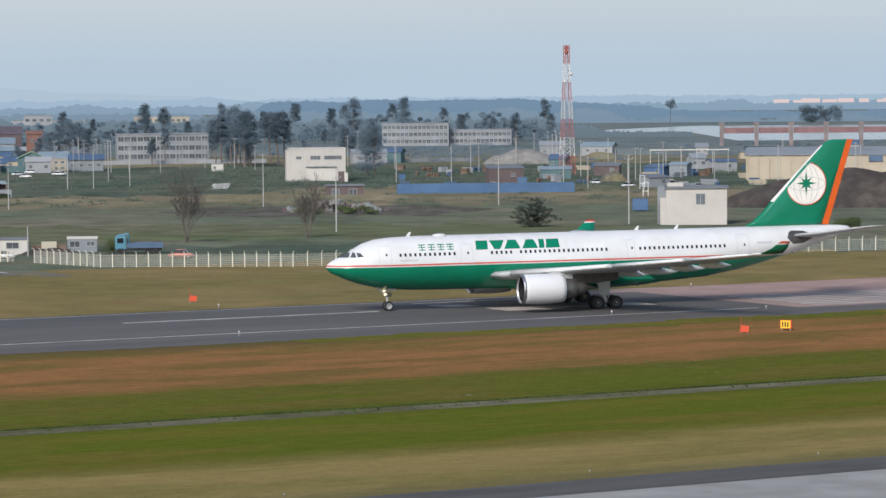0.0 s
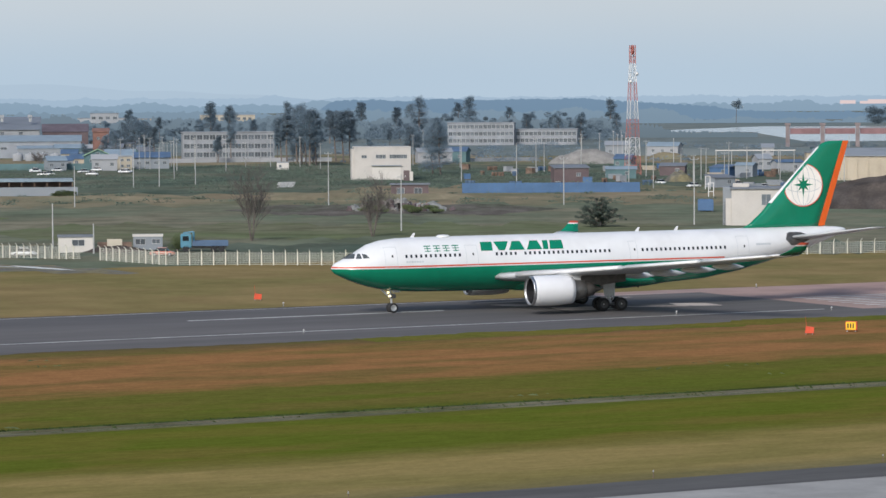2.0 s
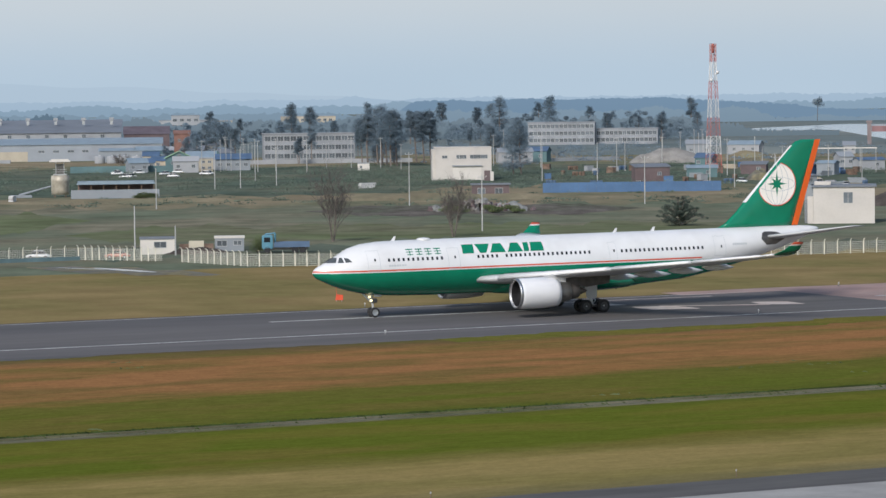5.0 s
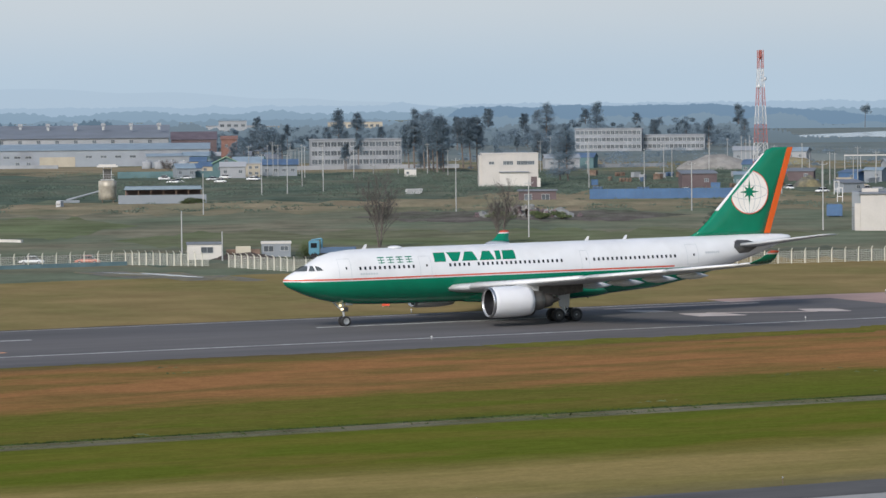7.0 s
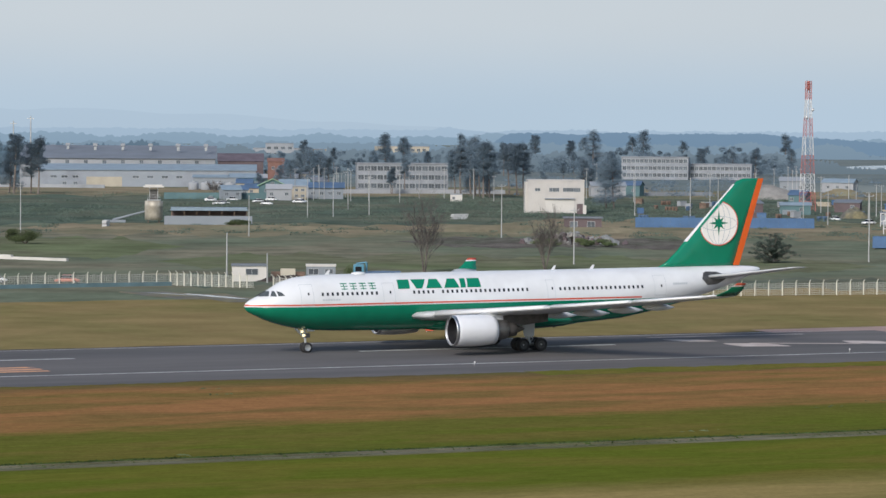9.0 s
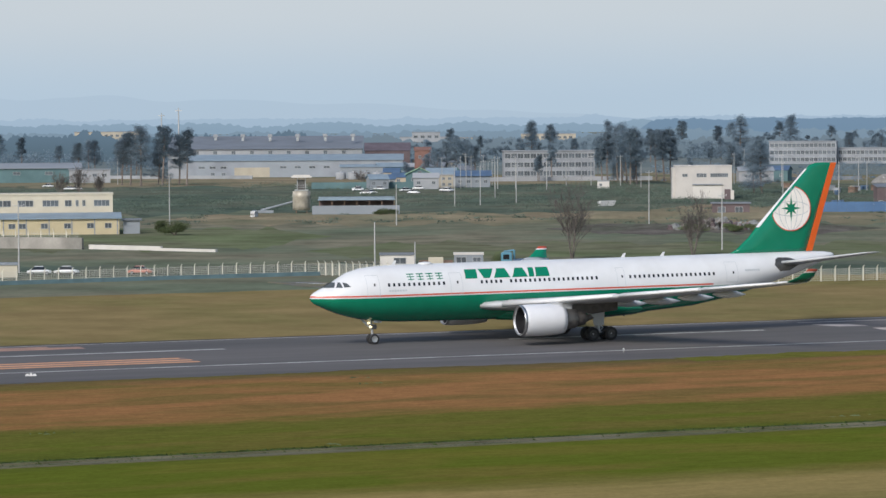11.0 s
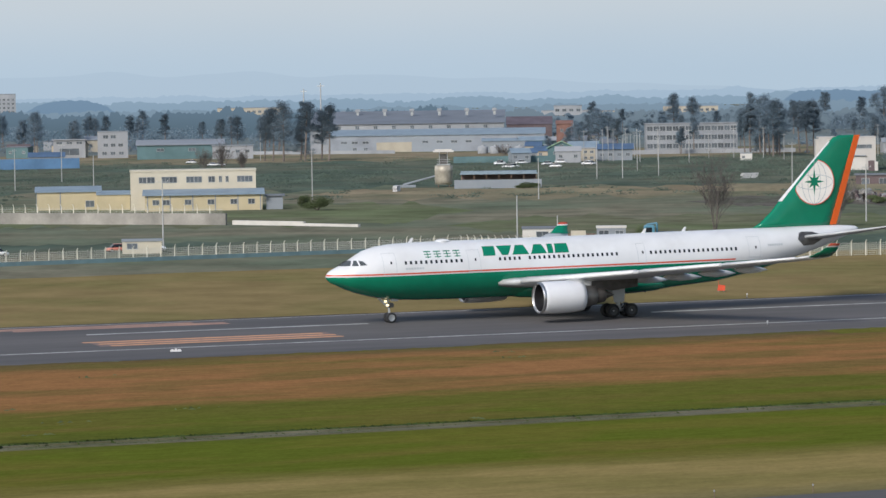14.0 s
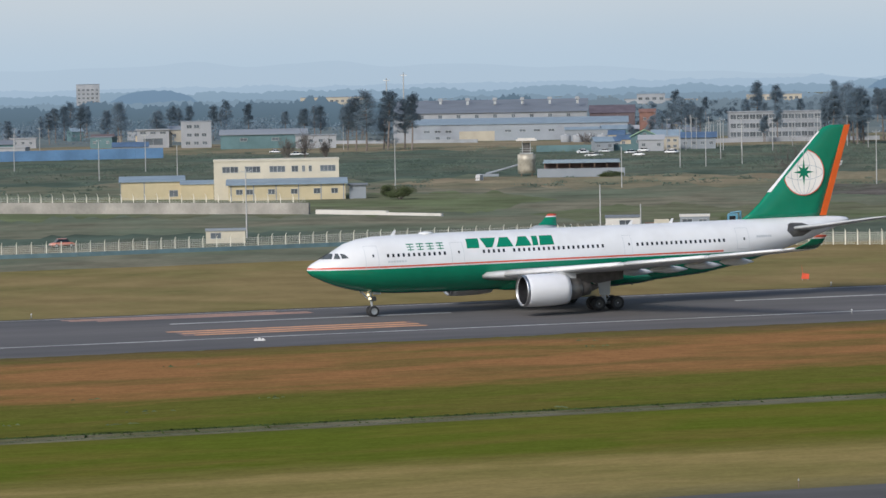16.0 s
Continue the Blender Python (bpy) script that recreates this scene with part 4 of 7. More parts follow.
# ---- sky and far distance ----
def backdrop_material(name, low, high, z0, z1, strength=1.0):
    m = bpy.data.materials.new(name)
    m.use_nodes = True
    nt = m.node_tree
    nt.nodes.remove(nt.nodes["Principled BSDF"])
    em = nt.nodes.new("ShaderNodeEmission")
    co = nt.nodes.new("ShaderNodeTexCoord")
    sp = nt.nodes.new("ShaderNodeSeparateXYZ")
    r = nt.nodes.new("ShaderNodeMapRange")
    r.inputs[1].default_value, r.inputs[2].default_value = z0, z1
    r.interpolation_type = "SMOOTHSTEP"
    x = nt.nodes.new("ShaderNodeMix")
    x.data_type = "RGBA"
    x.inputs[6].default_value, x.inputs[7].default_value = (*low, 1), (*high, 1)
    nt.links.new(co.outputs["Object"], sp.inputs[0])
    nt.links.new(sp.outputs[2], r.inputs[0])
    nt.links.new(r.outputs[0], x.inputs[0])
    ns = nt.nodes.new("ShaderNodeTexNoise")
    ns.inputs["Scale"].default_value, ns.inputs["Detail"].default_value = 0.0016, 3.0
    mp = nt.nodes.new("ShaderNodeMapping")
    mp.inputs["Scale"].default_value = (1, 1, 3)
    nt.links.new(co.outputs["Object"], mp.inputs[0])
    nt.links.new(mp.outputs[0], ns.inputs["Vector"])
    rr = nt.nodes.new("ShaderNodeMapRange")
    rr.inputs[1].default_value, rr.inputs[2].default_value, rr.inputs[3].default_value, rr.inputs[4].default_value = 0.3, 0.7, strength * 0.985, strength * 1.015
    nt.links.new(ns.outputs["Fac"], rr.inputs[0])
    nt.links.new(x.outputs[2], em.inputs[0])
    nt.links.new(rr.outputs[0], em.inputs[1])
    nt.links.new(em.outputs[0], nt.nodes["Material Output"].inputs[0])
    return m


def curtain(name, mat, dist, az0, az1, low, top, label, n=160):
    """An upright band round the terrace, far off; top gives its height by azimuth."""
    bm = bmesh.new()
    rows = []
    for i in range(n + 1):
        a = az0 + (az1 - az0) * i / n
        x, y = -math.sin(radians(a)) * dist, math.cos(radians(a)) * dist
        rows.append((bm.verts.new((x, y, low)), bm.verts.new((x, y, top(a)))))
    for p, q in zip(rows, rows[1:]):
        bm.faces.new((p[0], p[1], q[1], q[0]))
    return tagged(part(name, bm, mat), label, "backdrop", kind="structure")


def ridge(base, amp, seed, freq=0.6):
    return lambda a: max(2.0, base + amp * noise.fractal((a * freq, seed, 0.0), 0.8, 2.1, 5))


SKYMAT = backdrop_material("hazy_sky", (0.445, 0.56, 0.675), (0.56, 0.62, 0.67), 35, 200, 1.03)
# distance haze is painted into the emissive colours of these far layers
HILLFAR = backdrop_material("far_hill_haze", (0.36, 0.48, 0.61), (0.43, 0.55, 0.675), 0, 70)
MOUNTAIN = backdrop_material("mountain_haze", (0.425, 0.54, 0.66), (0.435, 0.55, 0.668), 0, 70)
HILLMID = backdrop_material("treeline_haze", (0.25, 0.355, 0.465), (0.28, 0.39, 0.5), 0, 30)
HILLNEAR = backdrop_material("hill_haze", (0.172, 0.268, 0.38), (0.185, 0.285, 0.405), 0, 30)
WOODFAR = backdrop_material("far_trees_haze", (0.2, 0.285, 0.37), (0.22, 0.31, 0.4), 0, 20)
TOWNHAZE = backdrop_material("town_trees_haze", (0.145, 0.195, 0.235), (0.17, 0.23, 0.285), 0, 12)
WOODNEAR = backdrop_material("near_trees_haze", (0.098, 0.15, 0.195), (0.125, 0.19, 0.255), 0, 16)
CITYGLOW = backdrop_material("far_sunlit_walls", (0.74, 0.6, 0.6), (0.78, 0.66, 0.66), 0, 60)
curtain("sky_backdrop", SKYMAT, 4850, -50, 60, -80, lambda a: 1800.0, "pale blue-grey hazy sky", 60)
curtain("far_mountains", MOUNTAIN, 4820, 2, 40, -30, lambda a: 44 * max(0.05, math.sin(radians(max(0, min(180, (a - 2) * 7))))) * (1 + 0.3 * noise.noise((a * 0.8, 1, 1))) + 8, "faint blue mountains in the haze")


def crowns(base, amp, seed, k=1.0):
    """An uneven line of tree tops."""
    return lambda a: base(a) + amp * (noise.noise((a * 1.3, seed, 0)) + 0.8 * abs(noise.noise((a * 4.5 * k, seed, 2))) + 0.55 * abs(noise.noise((a * 11 * k, seed, 4))) + 0.3 * noise.noise((a * 26 * k, seed, 6)))


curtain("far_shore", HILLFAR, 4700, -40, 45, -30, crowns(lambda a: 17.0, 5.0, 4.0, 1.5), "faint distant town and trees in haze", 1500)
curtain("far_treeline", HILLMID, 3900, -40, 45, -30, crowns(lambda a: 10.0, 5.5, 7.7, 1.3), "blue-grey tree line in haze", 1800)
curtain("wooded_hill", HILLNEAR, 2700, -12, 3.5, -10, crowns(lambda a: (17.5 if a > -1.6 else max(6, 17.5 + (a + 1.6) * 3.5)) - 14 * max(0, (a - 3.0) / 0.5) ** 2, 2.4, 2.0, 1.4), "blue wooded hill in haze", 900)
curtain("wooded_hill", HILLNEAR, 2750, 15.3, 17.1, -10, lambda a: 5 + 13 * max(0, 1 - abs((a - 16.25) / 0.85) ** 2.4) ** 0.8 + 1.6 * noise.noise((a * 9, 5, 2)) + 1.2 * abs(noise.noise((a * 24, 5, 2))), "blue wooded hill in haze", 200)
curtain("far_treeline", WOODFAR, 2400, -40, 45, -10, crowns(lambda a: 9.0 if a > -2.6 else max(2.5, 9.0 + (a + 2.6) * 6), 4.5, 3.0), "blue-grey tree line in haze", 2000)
# woods whose own glow imitates the haze in front of them
curtain("town_wood", TOWNHAZE, 1620, -4.5, 9.5, -5, crowns(lambda a: max(2.4, 9.4 - 5 * max(0, -1.6 - a)), 3.6, 9.0, 1.1), "wood behind the town, dimmed by painted blue-grey haze", 1300)
curtain("town_wood", WOODNEAR, 1600, 8.6, 32, -5, crowns(lambda a: 11.6 - 7 * max(0, 9.8 - a), 4.6, 12.0, 0.9), "wood behind the town, dimmed by painted blue-green haze", 1500)
# tanks and halls across the bay; their sunlight is an emissive colour
rnd = random.Random(11)
for i in range(12):
    a = -9.3 + 0.29 * i + rnd.uniform(-0.05, 0.05)
    bm = bmesh.new()
    box(bm, -rnd.uniform(5, 12), rnd.uniform(5, 12), 0, 20, 9, 9 + rnd.uniform(3, 6))
    ob = part("far_hall", bm, CITYGLOW)
    ob.matrix_basis = at(-math.sin(radians(a)) * 3850, math.cos(radians(a)) * 3850)
    tagged(ob, "far hall across the bay, pink sunlight painted as glow", "building", "far halls", "structure")


# ---- trees ----
def leaf_cloud(bm, centre, r, n, size, rnd, flat=1.0, mat=0):
    for i in range(n):
        while True:
            p = Vector((rnd.uniform(-1, 1), rnd.uniform(-1, 1), rnd.uniform(-1, 1)))
            if 0.25 < p.length < 1:
                break
        p = Vector((p.x * r, p.y * r, p.z * r * flat)) + Vector(centre)
        u = Vector((rnd.gauss(0, 1), rnd.gauss(0, 1), rnd.gauss(0, 0.6))).normalized() * size * rnd.uniform(0.5, 1.2)
        v = u.orthogonal().normalized() * size * rnd.uniform(0.3, 0.8)
        f = bm.faces.new([bm.verts.new(p + q) for q in (-u, v, u, -v)])
        f.material_index = mat


def pine_tree(h, w, seed, bare=0.45):
    """A black pine: bent trunk, limbs, flat uneven tufts of needles."""
    rnd = random.Random(seed)
    th = new("pine_tree")
    trunk, crown = bmesh.new(), bmesh.new()
    lean = rnd.uniform(-0.05, 0.05)
    pts = [Vector((lean * h * k + 0.2 * math.sin(k * 5 + seed), 0.15 * math.sin(k * 4), h * k)) for k in (0, 0.25, 0.5, 0.75, 0.97)]
    for k, (a, b) in enumerate(zip(pts, pts[1:])):
        tube(trunk, a, b, 0.3 * (1 - k * 0.2) * h / 15, 0.3 * (0.8 - k * 0.2) * h / 15, 7)
    for i in range(int(30 + 1.4 * h)):
        k = bare + (1 - bare) * rnd.random() ** 0.8
        a = rnd.uniform(0, 2 * math.pi)
        reach = w * 0.5 * (1.15 - 0.75 * (k - bare) / (1 - bare)) * rnd.uniform(0.4, 1.0)
        s = Vector((lean * h * k, 0, h * k))
        e = s + Vector((reach * math.cos(a), reach * math.sin(a), rnd.uniform(0.0, 1.2)))
        tube(trunk, s, e, 0.08, 0.03, 5)
        leaf_cloud(crown, e, rnd.uniform(0.7, 1.5) * w / 7, 150, 0.155, rnd, 0.7)
        leaf_cloud(crown, s.lerp(e, 0.5), rnd.uniform(0.5, 1.0) * w / 7, 60, 0.17, rnd, 0.6)
    leaf_cloud(crown, pts[-1], 1.2 * w / 7, 130, 0.26, rnd, 0.7)
    part("trunk", trunk, BARK, th)
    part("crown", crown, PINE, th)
    return tagged(th, "tall dark pine with bare lower trunk", "tree", "pines by the town")


def bare_tree(h, w, seed):
    """A leafless tree: stems that fan out from the foot, with fine upright twigs."""
    rnd = random.Random(seed)
    th = new("bare_tree")
    trunk, twigs = bmesh.new(), bmesh.new()

    def grow(p, d, ln, r, level):
        e = p + d * ln
        tube(trunk if level < 1 else twigs, p, e, max(r, 0.011), max(r * 0.6, 0.008), 6 if level < 1 else 3)
        if level == 4:
            return
        for i in range((8, 5, 3, 3)[level]):
            sp = (0.42, 0.4, 0.4, 0.45)[level]
            q = (d + Vector((rnd.gauss(0, sp), rnd.gauss(0, sp), rnd.uniform(0.0, 0.3)))).normalized()
            grow(p + d * ln * rnd.uniform(0.3, 1.0), q, ln * rnd.uniform(0.35, 0.62), r * 0.5, level + 1)

    for i in range(8):
        a, out = 2 * math.pi * (i + rnd.random()) / 8, rnd.uniform(0.1, 1.0) * 0.62 * w / h
        grow(Vector((0.15 * math.cos(a), 0.15 * math.sin(a), 0)), Vector((out * math.cos(a), out * math.sin(a), 1)).normalized(), h * rnd.uniform(0.42, 0.62), 0.062, 0)
    part("trunk", trunk, BARK, th)
    part("twig_crown", twigs, TWIG, th, "grey-brown leafless twigs")
    return tagged(th, "leafless grey-brown tree behind the airport fence", "tree")


def spreading_juniper(w, h, seed):
    """Limbs that rise and spread from the foot, clad in spiky sprays of needles; widest low down."""
    rnd = random.Random(seed)
    th = new("juniper")
    crown = bmesh.new()
    for i in range(34):
        a, k = 2 * math.pi * i / 34 * 3 + rnd.uniform(-0.1, 0.1), rnd.random()
        e = Vector((w * 0.5 * (1 - 0.85 * k) * math.cos(a), w * 0.5 * (1 - 0.85 * k) * math.sin(a), h * (0.22 + 0.72 * k)))
        s0 = Vector((0, 0, h * 0.5 * k))
        part("limb", tube(bmesh.new(), s0, e, 0.08, 0.03, 5), BARK, th)
        for j in range(5):
            c = s0.lerp(e, 0.3 + 0.17 * j) + Vector((rnd.gauss(0, 0.35), rnd.gauss(0, 0.35), rnd.gauss(0, 0.25)))
            leaf_cloud(crown, c, rnd.uniform(0.35, 0.8) * (1 - 0.08 * j), 110, 0.085, rnd, 0.6)
    part("crown", crown, JUNIPER, th)
    return tagged(th, "dark spreading evergreen beside the field", "shrub")


def shrub(w, h, seed, mat=None, name="shrub", label="dark green dense shrub in the meadow"):
    rnd = random.Random(seed)
    th = new(name)
    crown = bmesh.new()
    for i in range(9):
        a, r = rnd.uniform(0, 6.28), w * 0.42 * rnd.random() ** 0.5
        c = Vector((r * math.cos(a), r * math.sin(a), h * rnd.uniform(0.3, 0.78)))
        part("stem", tube(bmesh.new(), (0, 0, 0), c, 0.07, 0.03, 5), BARK, th)
        leaf_cloud(crown, c, w * rnd.uniform(0.17, 0.27), 620, 0.032 * w ** 0.6, rnd, min(1, h / w * 1.1))
    part("crown", crown, mat or LEAF, th)
    return tagged(th, label, "shrub")


PINES = [pine_tree(18.5, 9.0, 3, 0.34), pine_tree(16.5, 7.5, 8, 0.38), pine_tree(14.5, 9.0, 21, 0.08), pine_tree(17.5, 7.2, 34, 0.42)]
first = [(-67.5, 1034), (-58.5, 1071), (-19.2, 893), (-69.5, 1040)]
for ob, (x, y) in zip(PINES, first):
    ob.matrix_basis = pose(x, y, 0, 0, 0, 40)


def plant(i, x, y, k=1.0, turn=0.0):
    return copy_thing(PINES[i], Matrix.LocRotScale((x, y, 0), Euler((0, 0, radians(turn))), (k, k, k)))


for i, x, y, k in ((0, -63.5, 1012, 0.92), (3, -70.5, 1008, 0.92), (1, -66, 1030, 1.02), (1, -73, 1016, 0.9), (3, -62, 1020, 0.95), (1, -55, 1053, 1.0), (3, -53, 1060, 0.95), (2, -21.5, 899, 0.9),
                   (2, -133, 1127, 1.0), (2, -129.5, 1131, 0.9), (2, -137, 1130, 0.85), (2, -142, 1136, 0.7),
                   (0, -222.9, 1011, 1.00), (1, -216.2, 1014, 1.13), (3, -227.9, 1018, 0.95), (0, -212.2, 1021, 0.86), (3, -208.9, 1017, 1.00), (2, -220.1, 1025, 0.95), (1, -231.8, 1023, 0.84)):
    plant(i, x, y, k, 37 * i + x)
lone = thing("far_tree", at(171.3, 2384), "lone round tree far beyond the river", "tree")
part("trunk", tube(bmesh.new(), (0, 0, 0), (0.4, 0, 13), 0.24, 0.16, 7), TWIG, lone)
bm = bmesh.new()
for i in range(22):
    leaf_cloud(bm, (random.Random(i).gauss(0.4, 1.6), random.Random(i + 50).gauss(0, 1.6), 14.0 + random.Random(i + 90).gauss(0, 1.6)), 1.7, 90, 0.4, random.Random(i), 0.9)
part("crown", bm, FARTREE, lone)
# belt of pines behind the town and factory
rnd = random.Random(77)
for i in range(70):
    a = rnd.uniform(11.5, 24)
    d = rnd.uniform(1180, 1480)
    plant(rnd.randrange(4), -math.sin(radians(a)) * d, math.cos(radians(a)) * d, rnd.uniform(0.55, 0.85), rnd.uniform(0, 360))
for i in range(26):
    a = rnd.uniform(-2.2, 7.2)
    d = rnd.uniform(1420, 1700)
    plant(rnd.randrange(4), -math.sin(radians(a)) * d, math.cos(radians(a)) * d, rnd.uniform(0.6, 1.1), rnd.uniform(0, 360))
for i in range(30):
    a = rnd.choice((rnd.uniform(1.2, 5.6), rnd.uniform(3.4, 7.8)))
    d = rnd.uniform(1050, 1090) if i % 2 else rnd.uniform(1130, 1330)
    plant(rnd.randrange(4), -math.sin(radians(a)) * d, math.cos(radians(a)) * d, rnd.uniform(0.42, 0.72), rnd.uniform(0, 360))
bm = bmesh.new()
for i in range(260):
    a = rnd.uniform(7.5, 26) if i % 5 else rnd.uniform(-2.2, 8)
    d = rnd.uniform(1250, 1570) if i % 5 else rnd.uniform(1440, 1590)
    w = rnd.uniform(4, 10)
    leaf_cloud(bm, (-math.sin(radians(a)) * d, math.cos(radians(a)) * d, rnd.uniform(1, 5)), w, 240, 0.45, rnd, 0.5)
for a, z, w in ((2.1, 9, 7), (1.6, 11, 8), (1.15, 10, 7), (0.35, 10, 6), (0.0, 9, 5), (-0.6, 12, 6), (-0.95, 11, 6), (-1.5, 8, 7), (7.3, 8, 6), (5.9, 7, 5), (3.2, 9, 6)):
    for k in range(16):
        u, v = rnd.gauss(0, w * 0.75), rnd.uniform(0.1, 1.25)
        leaf_cloud(bm, (-math.sin(radians(a)) * 1540 + u, math.cos(radians(a)) * 1540 + rnd.uniform(-4, 4), z * v * (1 - 0.5 * min(1, abs(u) / (2 * w)))), w * rnd.uniform(0.16, 0.38), 150, 0.36, rnd, 0.7)
for i in range(170):
    a, d = rnd.uniform(-8.5, 3.2), rnd.uniform(1050, 1420)
    w = rnd.uniform(1.5, 5.5)
    for k in range(3):
        leaf_cloud(bm, (-math.sin(radians(a)) * d + rnd.gauss(0, w), math.cos(radians(a)) * d + rnd.gauss(0, 6), 0.2), w * rnd.uniform(0.4, 1), 70, 0.28, rnd, 0.5)
for i in range(70):
    a = rnd.uniform(-7.15, -6.45)
    leaf_cloud(bm, (-math.sin(radians(a)) * 2310, math.cos(radians(a)) * 2310, rnd.uniform(2, 11.5)), rnd.uniform(2, 4), 90, 0.5, rnd, 0.7)
for i in range(60):
    a, d = rnd.uniform(-1.8, 7.0), rnd.uniform(1440, 1600)
    top = rnd.uniform(6, 11)
    for k in range(7):
        leaf_cloud(bm, (-math.sin(radians(a)) * d + rnd.gauss(0, 2.2), math.cos(radians(a)) * d, top * rnd.uniform(0.25, 1.0)), rnd.uniform(0.9, 2.2), 70, 0.3, rnd, 0.8)
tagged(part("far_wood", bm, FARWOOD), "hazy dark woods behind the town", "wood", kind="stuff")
bm = bmesh.new()
for i in range(520):
    a = rnd.choice((rnd.uniform(-11, 25), rnd.uniform(1.0, 9.5), rnd.uniform(-4, 4), rnd.uniform(10, 23)))
    d = rnd.choice((rnd.uniform(760, 1000), rnd.uniform(780, 905), rnd.uniform(650, 780), rnd.uniform(860, 1060)))
    w = rnd.uniform(2.0, 9) * (1.0 if d > 760 else 0.5)
    rise = rnd.uniform(0.5, 1.5) * (1.0 if d > 760 else 0.6)
    for k in range(4):
        r = w * rnd.uniform(0.3, 0.7)
        leaf_cloud(bm, (-math.sin(radians(a)) * d + rnd.gauss(0, w * 0.8), math.cos(radians(a)) * d + rnd.gauss(0, w * 1.2), 0.1), r, int(22 + 14 * r), 0.2, rnd, rise / (r + 0.5))
tagged(part("meadow_scrub", bm, TUFT), "low dark green scrub in the meadow", "scrub", kind="stuff")
for x, y, h, w, s in ((-150, 1010, 6, 6, 3), (-268, 1100, 7, 8, 13), (-212, 880, 8.5, 6, 17), (-217, 878, 8, 6, 23), (-207, 884, 7.5, 6, 29)):
    t = bare_tree(h, w, s)
    t.matrix_basis = pose(x, y, 0)
for k, (x, y, h, w) in enumerate(((-40.0, 491.6, 12.2, 7.1), (-21.7, 504.6, 10.2, 7.2))):
    t = bare_tree(h, w, 5 + 4 * k)
    t.matrix_basis = pose(x, y, 0, 0, 0, 90 * k)
t = spreading_juniper(9.2, 5.4, 4)
t.matrix_basis = pose(15.4, 537, 0)
for x, y, w, h, s in ((-48.2, 458, 3.2, 2.6, 1), (-18.3, 604, 5.0, 1.7, 2), (-14.2, 604, 4.5, 1.5, 7), (-25.8, 606, 5.5, 1.6, 8), (-100, 705, 7, 1.6, 4), (-178, 660, 8, 2.2, 5), (-124, 592, 6.8, 2.8, 6), (-131, 610, 3.5, 2.4, 9), (66, 520, 6, 2, 10)):
    shrub(w, h, s + 20).matrix_basis = pose(x, y, 0, 0, 0, s * 50)


# ---- buildings ----
PANE = {}


def pane_mesh(w, h):
    key = (round(w, 2), round(h, 2))
    if key not in PANE:
        f = 0.07
        frame_bm = bmesh.new()
        for r in ((-w / 2 - f, -w / 2, -h / 2 - f, h / 2 + f), (w / 2, w / 2 + f, -h / 2 - f, h / 2 + f), (-w / 2, w / 2, h / 2, h / 2 + f), (-w / 2, w / 2, -h / 2 - f, -h / 2), (-0.03, 0.03, -h / 2, h / 2)):
            box(frame_bm, r[0], r[1], -0.05, 0.02, r[2], r[3])
        g = bmesh.new()
        box(g, -w / 2, w / 2, -0.015, 0.02, -h / 2, h / 2)
        out = []
        for n, b, m in (("frame", frame_bm, GALV), ("pane", g, TOWNGLASS)):
            me = bpy.data.meshes.new(n)
            b.to_mesh(me)
            b.free()
            me.materials.append(m)
            out.append(me)
        PANE[key] = out
    return PANE[key]


def window(parent, x, z, w, h, y=0.0):
    fm, gm = pane_mesh(w, h)
    ob = linked("window", gm, parent, pose(x, y, z))
    linked("window_frame", fm, ob, Matrix())
    return ob


